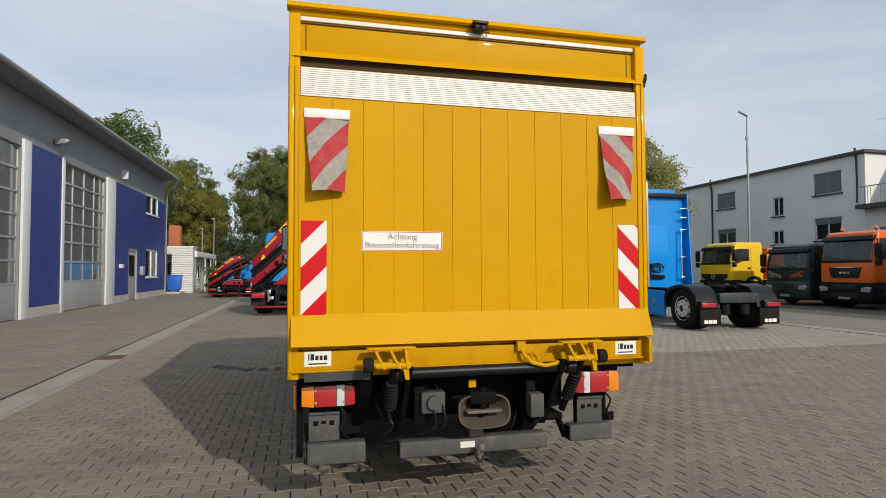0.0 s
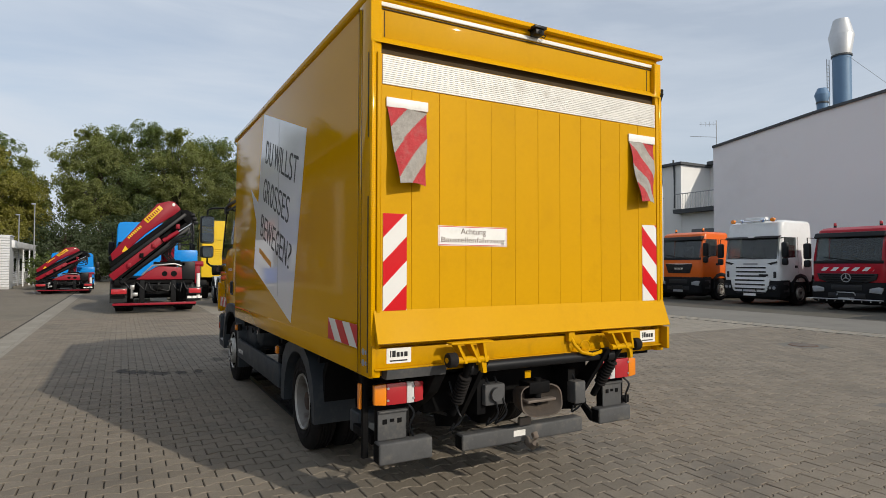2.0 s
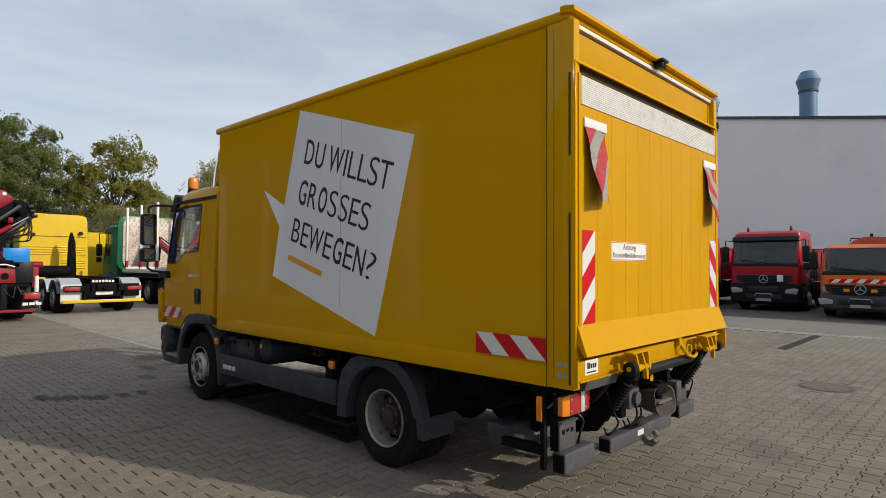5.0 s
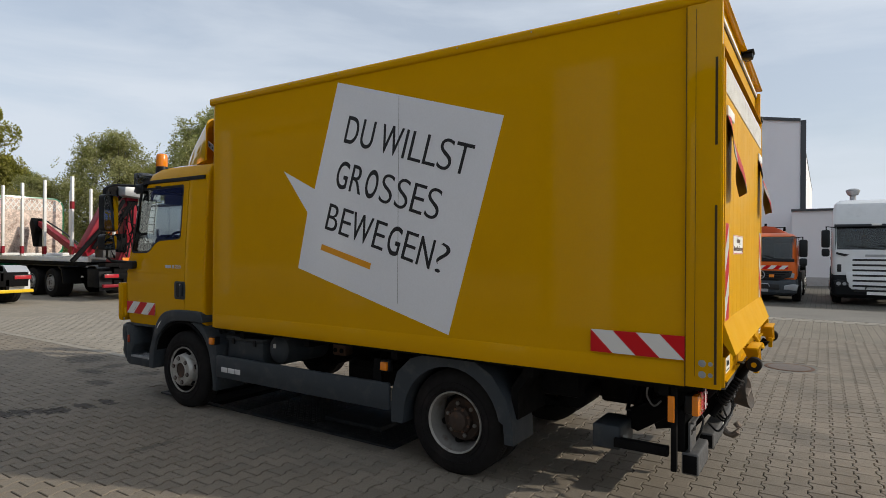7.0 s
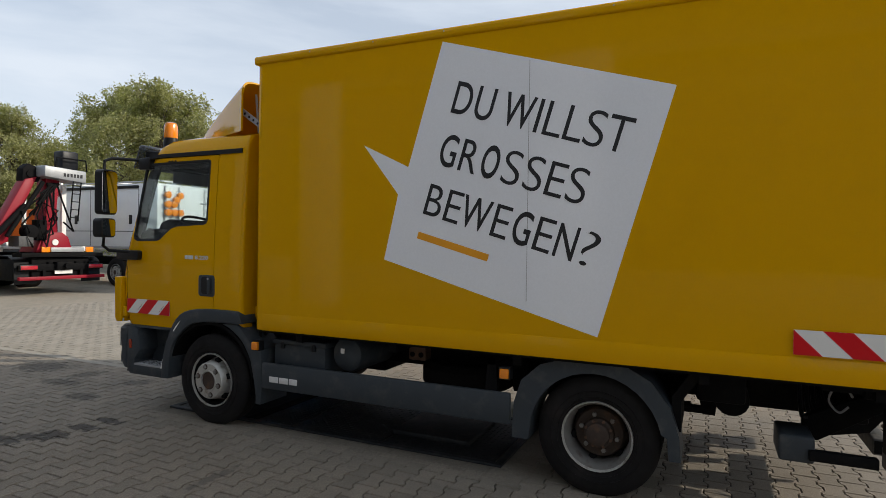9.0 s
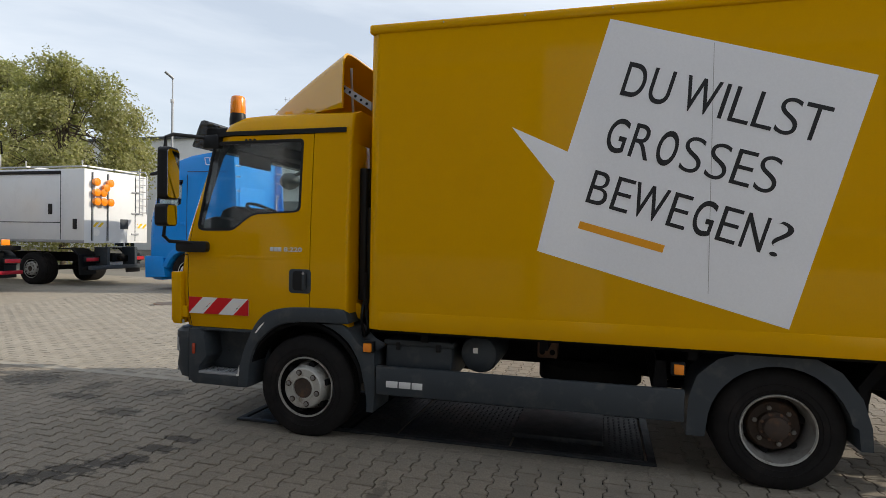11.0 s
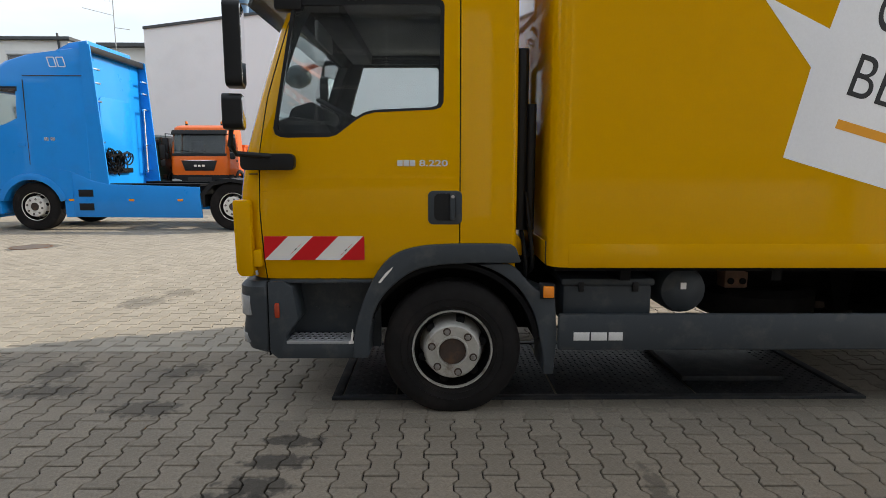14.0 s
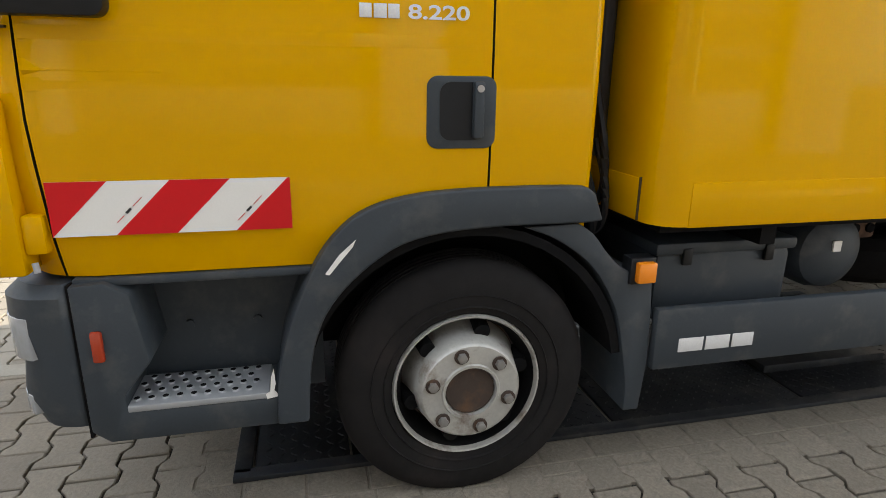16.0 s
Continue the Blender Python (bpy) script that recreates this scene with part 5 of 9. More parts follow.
    part("visor_bracket", Mesh().box(0.92, 0.98, 6.22, 6.42, 2.50, 2.57, 0.01), BLACK_PLASTIC, t)
    kerb = part("kerb_mirror", Mesh().ball((0.93, 6.70, 2.30), 0.125, 0.9, 1.0, 0.85), GREY_PLASTIC, t)
    part("mirror_arm", Mesh().tube([(0.9, 6.36, 2.42), (0.9, 6.5, 2.41), (0.92, 6.62, 2.37)], 0.022, 8), BLACK_PLASTIC, kerb)
    bc = part("beacon", Mesh().lathe([(0.07, 2.60), (0.07, 2.66), (0.064, 2.705), (0.05, 2.71)], (-0.89, 6.165, 0), "z", 20), BLACK_PLASTIC, t, "orange rotating beacon")
    part("dome", Mesh().lathe([(0.064, 2.706), (0.066, 2.73), (0.063, 2.83), (0.054, 2.855), (0.03, 2.864), (0.002, 2.866)], (-0.89, 6.165, 0), "z", 24), AMBER, bc)
    sp = Mesh()
    rows = []
    n = 14
    for k in range(n + 1):
        f = k / n
        y = 5.99 - 0.90 * f
        top = 2.665 + 0.50 * f ** 0.86
        half = 0.68 + 0.37 * f ** 0.85
        zb = 2.66 + 0.02 * f
        prof = []
        for m_ in range(17):
            a = math.pi * m_ / 16
            cx, sz = math.cos(a), math.sin(a)
            px = half * (abs(cx) ** 0.16) * (1 if cx > 0 else -1)
            pz = zb + max(0.012, (top - zb)) * (max(sz, 0.0) ** 0.2)
            prof.append((px, y, pz))
        rows.append(prof)
    vs = [[sp.bm.verts.new(p) for p in row] for row in rows]
    for a, b in zip(vs, vs[1:]):
        for i in range(16):
            sp.bm.faces.new((a[i], b[i], b[i + 1], a[i + 1]))
    bmesh.ops.recalc_face_normals(sp.bm, faces=sp.bm.faces[:])
    bmesh.ops.solidify(sp.bm, geom=sp.bm.faces[:], thickness=0.018)
    part("roof_spoiler", sp, YELLOW_GEL, t, "yellow roof air deflector")
    for sgn in (-1, 1):
        rail = part("spoiler_bracket", Mesh().prism([(5.13, 2.90), (4.86, 2.72), (4.86, 2.66), (5.13, 2.84)], "x", min(sgn * 0.99, sgn * 0.975), max(sgn * 0.99, sgn * 0.975)), GALV, t, "perforated galvanised bracket")
        for k in range(5):
            yy, zz = 5.10 - 0.05 * k, 2.85 - 0.0335 * k
            part("bracket_hole", Mesh().cyl((sgn * 0.992, yy, zz), (sgn * 0.98, yy, zz), 0.012, seg=10), CHASSIS, rail)
    part("spoiler_strut", Mesh().box(-0.80, 0.80, 5.075, 5.09, 2.80, 2.86, 0.003), GALV, t)
    for sgn in (-1, 1):
        part("spoiler_strut", Mesh().cyl((sgn * 0.84, 5.11, 3.06), (sgn * 0.80, 5.10, 2.62), 0.011, seg=8), GALV, t)
    part("spoiler_mount", Mesh().box(-0.9, -0.7, 5.02, 5.12, 2.58, 2.66, 0.01).box(0.7, 0.9, 5.02, 5.12, 2.58, 2.66, 0.01), CHASSIS, t)
    part("air_intake", Mesh().prism(rounded(-0.96, -0.78, 4.895, 4.972, 0.03), "z", 1.12, 2.20, 0.02).prism(rounded(-0.955, -0.7, 4.845, 4.90, 0.02), "z", 1.12, 1.88, 0.02), BLACK_PLASTIC, t)
    for k, (y, z) in enumerate(((4.90, 1.15), (4.89, 1.05), (4.93, 1.0))):
        part("cab_hose", Mesh().tube(bend([(-0.95 + 0.05 * k, y, z + 0.2), (-1.0, y - 0.02, z), (-0.98, y - 0.03, z - 0.16), (-0.9, y + 0.02, z - 0.22)]), 0.014, 7), BLACK_PLASTIC, t)
    part("cab_latch", Mesh().prism([(5.0, 1.1), (4.95, 1.09), (4.915, 1.04), (4.92, 0.96), (4.96, 0.97), (5.0, 1.02)], "x", -0.97, -0.93, 0.006), YELLOW, t)

    # inside the cab
    part("dashboard", Mesh().prism([(6.0, 1.62), (6.10, 1.76), (6.30, 1.80), (6.44, 1.76), (6.48, 1.15), (6.05, 1.15)], "x", -1.02, 1.02, 0.03), TRIM_DARK, t)
    part("instrument_hood", Mesh().prism([(6.12, 1.72), (6.14, 1.86), (6.22, 1.90), (6.34, 1.86), (6.38, 1.75)], "x", -0.86, -0.3, 0.02), TRIM_DARK, t)
    for sgn in (-1, 1):
        part("pillar_trim", Mesh().prism([(6.26, 2.45), (6.45, 1.70), (6.33, 1.66), (6.10, 2.45)], "x", min(sgn * 0.97, sgn * 1.035), max(sgn * 0.97, sgn * 1.035), 0.01), TRIM_DARK, t) if sgn > 0 else None
    ring = Mesh()
    pts = [(0.225 * math.cos(2 * math.pi * k / 24), 0.225 * math.sin(2 * math.pi * k / 24), 0) for k in range(25)]
    ring.tube(pts, 0.015, 8)
    ring.box(-0.2, 0.2, -0.02, 0.02, -0.012, 0.012).cyl((0, 0, -0.2), (0, 0, 0.0), 0.05, seg=12)
    part("steering_wheel", ring, TRIM_DARK, t).matrix_local = pose(-0.58, 6.02, 1.83, 27, 0, 0)
    for x in (-0.58, 0.62):
        seat = part("seat", Mesh().box(x - 0.25, x + 0.25, 5.28, 5.78, 1.12, 1.36, 0.06, seg=3), SEAT, t)
        part("backrest", Mesh().box(x - 0.24, x + 0.24, 5.12, 5.26, 1.3, 1.98, 0.05, seg=3), SEAT, seat)
        part("headrest", Mesh().box(x - 0.13, x + 0.13, 5.12, 5.22, 2.0, 2.16, 0.04, seg=3), SEAT, seat)
    part("cab_floor", Mesh().box(-1.04, 1.04, 5.05, 6.45, 0.96, 1.12), TRIM_DARK, t)
    part("headliner", Mesh().box(-1.0, 1.0, 5.08, 6.15, 2.50, 2.53), CAB_LINER, t)
    part("overhead_console", Mesh().box(-0.9, 0.9, 6.02, 6.2, 2.40, 2.50, 0.02), TRIM_DARK, t)
    part("interior_visor", Mesh().box(-0.85, -0.35, 6.16, 6.18, 2.26, 2.38, 0.01), CAB_LINER, t)
    part("belt", Mesh().box(-0.99, -0.97, 5.36, 5.40, 1.5, 2.4), CAB_LINER, t)
    return t


truck = build_box_truck()


# ---- ground ----
OIL = ((-1.47, 6.24, 0.09, 0.22, 0.78), (-1.70, 6.27, 0.1, 0.2, 0.78), (-1.93, 6.30, 0.11, 0.22, 0.78), (-2.06, 6.42, 0.1, 0.24, 0.78), (-2.20, 6.52, 0.1, 0.25, 0.78), (-2.33, 6.62, 0.1, 0.25, 0.78), (-2.46, 6.78, 0.11, 0.28, 0.85),
       (-1.03, 7.28, 0.16, 0.3, 0.6), (-0.75, 8.1, 0.14, 0.4, 0.55), (-0.35, 7.3, 0.2, 0.2, 0.5), (-0.36, 8.2, 0.3, 0.2, 0.5), (-0.33, 9.12, 0.35, 0.5, 0.6), (1.83, 8.7, 0.35, 0.3, 0.45), (2.3, 8.5, 0.3, 0.25, 0.4), (-2.0, 4.4, 0.3, 0.06, 0.5), (-2.6, -0.6, 0.4, 0.3, 0.4))
PAVER = mat("grey_paving_stone", (0.209, 0.179, 0.140), 0.85, var=0.2, vscale=1.3, grain=0.34, gscale=70, bump=0.5, bscale=110, dirt=((0.095, 0.086, 0.075), 0.55, 0.9), island=0.1, spots=OIL)
PAVER_ONE = mat("grey_paving_stone_single", (0.209, 0.179, 0.140), 0.85, var=0.3, vscale=9, grain=0.42, gscale=75, bump=0.6, bscale=110, dirt=((0.095, 0.086, 0.075), 0.55, 14), rand=0.1, spots=OIL)
PAVER_LIGHT = mat("pale_paving_stone", (0.285, 0.255, 0.208), 0.85, var=0.12, vscale=0.5, grain=0.18, gscale=90, bump=0.3, bscale=120, dirt=((0.21, 0.19, 0.155), 0.45, 0.9), island=0.09, spots=OIL[-5:-2])
KERB = mat("concrete_gutter", (0.29, 0.265, 0.22), 0.85, var=0.2, vscale=2, grain=0.18, gscale=60, bump=0.3, dirt=((0.14, 0.12, 0.10), 0.5, 3), rand=0.1)
CONCRETE = mat("concrete", (0.42, 0.41, 0.39), 0.8, var=0.15, vscale=1.2, grain=0.12, gscale=40, bump=0.2, dirt=((0.24, 0.22, 0.2), 0.4, 2))


def far_paving(name, col, joint):
    """Paving too far off for single stones: courses of stones with dark joints, stains on top."""
    m = mat(name, col, 0.85, var=0.2, vscale=0.22, grain=0.2, gscale=14, bump=0.3, bscale=40, dirt=((col[0] * 0.5, col[1] * 0.5, col[2] * 0.5), 0.5, 0.35))
    n, l = m.node_tree.nodes, m.node_tree.links
    p = n["Principled BSDF"]
    src = p.inputs["Base Color"].links[0].from_socket
    co = n.new("ShaderNodeTexCoord")
    brick = n.new("ShaderNodeTexBrick")
    brick.inputs["Scale"].default_value = 1.0
    brick.inputs["Brick Width"].default_value, brick.inputs["Row Height"].default_value = 0.212, 0.148
    brick.inputs["Mortar Size"].default_value = 0.007
    brick.inputs["Color1"].default_value, brick.inputs["Color2"].default_value = (1.06, 1.05, 1.04, 1), (0.9, 0.91, 0.92, 1)
    brick.inputs["Mortar"].default_value = (joint, joint, joint, 1)
    l.new(co.outputs["Object"], brick.inputs["Vector"])
    mix = n.new("ShaderNodeMixRGB")
    mix.blend_type = "MULTIPLY"
    mix.inputs[0].default_value = 1.0
    l.new(src, mix.inputs[1])
    l.new(brick.outputs["Color"], mix.inputs[2])
    l.new(mix.outputs[0], p.inputs["Base Color"])
    return m


SAND = far_paving("yard_paving", (0.225, 0.196, 0.152), 0.55)
LIGHT_YARD = far_paving("pale_yard_paving", (0.305, 0.27, 0.215), 0.82)
GX0, GX1, GY0, GY1, BED = -9.75, 8.85, -3.2, 16.8, -0.024      # the stretch laid with deep-jointed stones
sheet = Mesh()
far_ring = [sheet.bm.verts.new(v) for v in ((-1500, -1500, -0.006), (1500, -1500, -0.006), (1500, 1500, -0.006), (-1500, 1500, -0.006))]
lip_ring = [sheet.bm.verts.new(v) for v in ((GX0, GY0, -0.006), (GX1, GY0, -0.006), (GX1, GY1, -0.006), (GX0, GY1, -0.006))]
bed_ring = [sheet.bm.verts.new((v.co.x, v.co.y, BED)) for v in lip_ring]
for ra, rb in ((far_ring, lip_ring), (lip_ring, bed_ring)):
    for k in range(4):
        sheet.bm.faces.new((ra[k], ra[(k + 1) % 4], rb[(k + 1) % 4], rb[k]))
sheet.bm.faces.new(bed_ring)
ground = setting("ground", sheet, SAND, "grey interlocking paving of a truck yard", "ground")
s = Mesh().box(0.12, 13.1, 16.0, 60, -0.005, -0.001)
setting("pavement_pale", s, LIGHT_YARD, "pale paved strip of the yard", "pavement")
CONCRETE_DARK = mat("dark_concrete", (0.15, 0.14, 0.12), 0.9, var=0.2, vscale=3, bump=0.3)
ASPHALT = mat("worn_asphalt", (0.20, 0.187, 0.163), 0.9, var=0.16, vscale=0.3, grain=0.2, gscale=40, bump=0.3, bscale=80, dirt=((0.12, 0.11, 0.098), 0.6, 0.4))
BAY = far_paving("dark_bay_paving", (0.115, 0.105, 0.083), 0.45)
setting("asphalt_strip", Mesh().box(13.1, 16.6, -40, 70, -0.005, -0.001), ASPHALT, "pale worn asphalt lane before the parked trucks", "road")
setting("parking_bays", Mesh().box(16.6, 62, -40, 70, -0.005, -0.001), BAY, "dark paving under the parked trucks", "pavement")
SOIL = mat("dark_joint_soil", (0.024, 0.021, 0.018), 0.95, var=0.4, vscale=3, grain=0.3, gscale=60)
setting("joint_bed", Mesh().box(GX0 + 0.01, GX1 - 0.01, GY0 + 0.01, GY1 - 0.01, BED, -0.016).box(GX1 + 0.01, 12.4, 1.3, GY1, -0.0055, -0.0045), SOIL, "dark earth in the paving joints", "pavement")
part("bed_strip", Mesh().box(-4.95, -4.05, GY0, GY1, BED, -0.0045), PAVER, bpy.data.objects["joint_bed"])
# gutter along the workshop
gutter = setting("gutter", Mesh().box(-4.73, -4.27, -30, 75, -0.03, -0.003), KERB, "shallow concrete gutter in the paving", "gutter")
part("gutter_joint", Mesh().box(-4.775, -4.738, -30, 75, -0.02, 0.0015), SOIL, gutter)
for k in range(90):
    y = -4 + k * 0.5
    o = part("gutter_stone", Mesh().prism([(-4.65, -0.003), (-4.35, -0.003), (-4.352, 0.003), (-4.50, -0.002), (-4.648, 0.003)], "y", y + 0.004, y + 0.496), KERB, gutter) if k == 0 else twin(first_stone, pose(0, 0.5 * k, 0), gutter)
    if k == 0:
        first_stone = o
grate = thing("drain_grate", "rusty iron drain grate set into the gutter", "drain")
part("grate_frame", Mesh().box(-4.70, -4.30, 8.1, 8.65, 0.001, 0.006), RUST, grate)
for k in range(9):
    part("grate_bar", Mesh().box(-4.68 + 0.042 * k, -4.655 + 0.042 * k, 8.13, 8.62, 0.006, 0.011), RUST, grate)
for (x, y, r) in ((5.33, -0.07, 0.33), (6.2, 12.9, 0.34), (9.5, 3.6, 0.26)):
    cover = thing("manhole_cover", "round rusty iron manhole cover in the paving", "manhole cover", "manhole covers", pose(x, y, 0))
    part("cover_collar", Mesh().lathe([(0.47, -0.03), (0.47, -0.003), (r - 0.02, -0.003), (r - 0.02, -0.03)], (0, 0, 0), "z", 32, True), CONCRETE_DARK, cover)
    part("cover_rim", Mesh().lathe([(r, -0.004), (r, 0.004), (r - 0.04, 0.004), (r - 0.04, -0.004)], (0, 0, 0), "z", 32, True), RUST, cover)
    part("cover_plate", Mesh().lathe([(r - 0.045, -0.004), (r - 0.045, 0.0045), (r * 0.5, 0.0035), (r * 0.45, 0.005), (0.01, 0.005)], (0, 0, 0), "z", 32), WORN_IRON, cover)


# ---- workshop with roller doors ----
BLUE_WALL = mat("blue_cladding", (0.028, 0.045, 0.21), 0.5, var=0.08, vscale=0.4, grain=0.04)
GREY_WALL = mat("grey_cladding", (0.23, 0.235, 0.245), 0.6, var=0.08, vscale=0.3, grain=0.05)
WHITE_FRAME = mat("white_frame", (0.68, 0.69, 0.70), 0.5, var=0.06)
DOOR_ALU = mat("door_aluminium", (0.40, 0.41, 0.42), 0.45, 0.3, var=0.08)
ROOF_DARK = mat("dark_roof_edge", (0.06, 0.065, 0.07), 0.6, bump=0.1)
RENDER_WHITE = mat("white_render", (0.76, 0.75, 0.73), 0.9, var=0.07, vscale=0.25, grain=0.06, gscale=30, bump=0.15, bscale=50, dirt=((0.58, 0.57, 0.54), 0.3, 0.3))
HALL_GREY = mat("hall_render", (0.80, 0.79, 0.80), 0.9, var=0.05, vscale=0.12, grain=0.04, gscale=20, bump=0.1, bscale=40, dirt=((0.54, 0.53, 0.53), 0.3, 0.15))
DOOR_PANE = mat("milky_door_pane", (0.20, 0.215, 0.23), 0.12, var=0.15, vscale=0.4, transmission=0.35, coat=0.5)
SHUTTER = mat("roller_shutter", (0.16, 0.165, 0.17), 0.6, bump=0.1)
ROOM_DARK = mat("dim_interior", (0.10, 0.10, 0.10), 0.9)


def build_workshop():
    w = thing("workshop", "grey and blue workshop with tall glazed sectional doors", "building")
    X = -10.2
    y_lo, y_hi = -4.2, 40.2
    holes = [(12.6, 18.6, 0.0, 5.85), (22.25, 27.45, 0.0, 5.95), (31.4, 33.2, 0.0, 2.8), (35.05, 38.15, 5.0, 6.2), (35.1, 38.1, 1.2, 2.9), (5.0, 11.0, 0.0, 5.85), (-2.6, 3.4, 0.0, 5.85)]
    wall = part("wall", Mesh().box(X - 0.35, X, y_lo, y_hi, 0.0, 7.62), GREY_WALL, w)
    carve(wall, [Mesh().box(X - 1, X + 1, a, b, c - 0.1, d) for a, b, c, d in holes])
    for a, b in ((19.25, 22.2), (28.85, 31.35), (33.25, 40.18)):
        panel = part("blue_panel", Mesh().box(X + 0.002, X + 0.05, a, b, 0.38, 6.05), BLUE_WALL, w)
        cut = [Mesh().box(X - 1, X + 1, p, q, c, d) for p, q, c, d in holes if p > a - 0.1 and q < b + 0.1]
        if cut:
            carve(panel, cut)
        part("plinth", Mesh().box(X + 0.002, X + 0.07, a, b, 0.0, 0.36), CONCRETE, w)
    part("blue_panel", Mesh().box(X + 0.002, X + 0.05, 31.35, 33.25, 2.85, 6.05), BLUE_WALL, w)
    for a, b in ((18.62, 19.2), (27.5, 28.8), (11.1, 12.5), (21.95, 22.22), (3.5, 4.9), (-4.15, -2.7)):
        part("door_pillar", Mesh().box(X + 0.003, X + 0.09, a, b, 0.0, 6.1, 0.01), WHITE_FRAME, w)
    for a, b, c, d in [holes[0], holes[1]] + holes[5:]:
        door = new("sectional_door")
        door.parent = w
        tagged(door, label="sectional door with rows of windows")
        rows, cols = 6, 4
        part("bottom_panel", Mesh().box(X - 0.16, X - 0.09, a, b, 0.02, 1.2, 0.005), DOOR_ALU, door)
        h = (d - 1.2) / rows
        for r in range(rows + 1):
            z = 1.2 + r * h
            part("rail", Mesh().box(X - 0.16, X - 0.08, a, b, z - 0.04, z + 0.04, 0.006), DOOR_ALU, door)
        for k in range(cols + 1):
            y = a + (b - a) * k / cols
            part("stile", Mesh().box(X - 0.155, X - 0.085, max(a, y - 0.035), min(b, y + 0.035), 1.2, d, 0.006), DOOR_ALU, door)
        for r in range(rows):
            for k in range(cols):
                y0, y1 = a + (b - a) * k / cols + 0.05, a + (b - a) * (k + 1) / cols - 0.05
                part("pane", Mesh().box(X - 0.125, X - 0.115, y0, y1, 1.2 + r * h + 0.05, 1.2 + (r + 1) * h - 0.05), DOOR_PANE, door)
    for a, b, c, d in holes[3:5]:
        win = new("window")
        win.parent = w
        for p, q, e, f in ((a, b, c, c + 0.09), (a, b, d - 0.09, d), (a, a + 0.09, c, d), (b - 0.09, b, c, d), ((a + b) / 2 - 0.06, (a + b) / 2 + 0.06, c, d)):
            part("window_frame", Mesh().box(X - 0.1, X + 0.02, p, q, e, f, 0.006), WHITE_FRAME, win)
        part("sill", Mesh().box(X - 0.1, X + 0.14, a - 0.05, b + 0.05, c - 0.05, c), WHITE_FRAME, win)
        part("pane", Mesh().box(X - 0.06, X - 0.05, a, b, c, d), DARK_GLASS, win)
    a, b, c, d = holes[2]
    sd = part("side_door", Mesh().box(X - 0.1, X - 0.03, a + 0.1, b - 0.1, 0.02, d - 0.1, 0.006), DOOR_ALU, w)
    for p, q, e, f in ((a, b, d - 0.1, d), (a, a + 0.1, 0, d), (b - 0.1, b, 0, d)):
        part("door_frame", Mesh().box(X - 0.1, X + 0.03, p, q, e, f), DOOR_ALU, sd)
    part("pane", Mesh().box(X - 0.028, X - 0.02, a + 0.35, b - 0.35, 1.3, d - 0.35), DARK_GLASS, sd)
    part("handle", Mesh().tube([(X, a + 0.22, 1.0), (X + 0.06, a + 0.22, 1.0), (X + 0.06, a + 0.22, 1.35), (X, a + 0.22, 1.35)], 0.02, 8), STEEL, sd)
    part("letter_box", Mesh().box(X + 0.05, X + 0.2, 33.7, 34.3, 1.35, 1.85, 0.01), DOOR_ALU, w)
    part("wall_tap", Mesh().box(X + 0.05, X + 0.18, 29.6, 30.1, 1.75, 1.95, 0.02), WHITE_FRAME, w)
    part("back_wall", Mesh().box(-26.2, -25.9, y_lo, y_hi, 0, 7.62), GREY_WALL, w)
    for y in (y_lo, y_hi - 0.35):
        part("end_wall", Mesh().box(-25.9, X - 0.36, y, y + 0.35, 0, 7.62), GREY_WALL, w)
    part("floor_slab", Mesh().box(-25.9, X - 0.36, y_lo + 0.36, y_hi - 0.36, 0.0, 0.03), ROOM_DARK, w)
    part("roof", Mesh().prism([(X + 0.75, 7.70), (X + 0.75, 7.83), (-18, 9.0), (-26.6, 7.8), (-26.6, 7.66), (-18, 8.8), (X, 7.65)], "y", y_lo - 0.4, y_hi + 0.05), ROOF_DARK, w)
    part("fascia", Mesh().box(X + 0.73, X + 0.80, y_lo - 0.4, y_hi + 0.05, 7.64, 7.88), GREY_WALL, w)
    part("gutter_pipe", Mesh().tube([(X + 0.85, y_lo - 0.4, 7.74), (X + 0.85, y_hi + 0.05, 7.74)], 0.1, 10), GALV, w)
    part("soffit", Mesh().box(X, X + 0.73, y_lo - 0.4, y_hi + 0.05, 7.635, 7.68), GREY_WALL, w)
    part("downpipe", Mesh().tube([(X + 0.85, y_hi + 0.2, 7.7), (X + 0.6, y_hi + 0.2, 7.3), (X + 0.1, y_hi + 0.1, 6.8), (X + 0.1, y_hi + 0.1, 0.1)], 0.07, 8), GALV, w)
    for y in (21.4, 11.8):
        lamp = part("flood_light", Mesh().prism([(0.05, 6.42), (0.45, 6.48), (0.55, 6.60), (0.45, 6.66), (0.05, 6.62)], "y", y - 0.22, y + 0.22, 0.02), GALV, w)
        lamp.matrix_local = pose(X, 0, 0)
    part("camera_mount", Mesh().box(X, X + 0.3, 30.0, 30.15, 6.35, 6.8), WHITE_FRAME, w)
    for o in w.children_recursive:      # the eaves rise a little along the yard
        for v in (o.data.vertices if o.data else ()):
            v.co.z *= 1 + 0.0018 * (v.co.y - 20)
    return w


build_workshop()


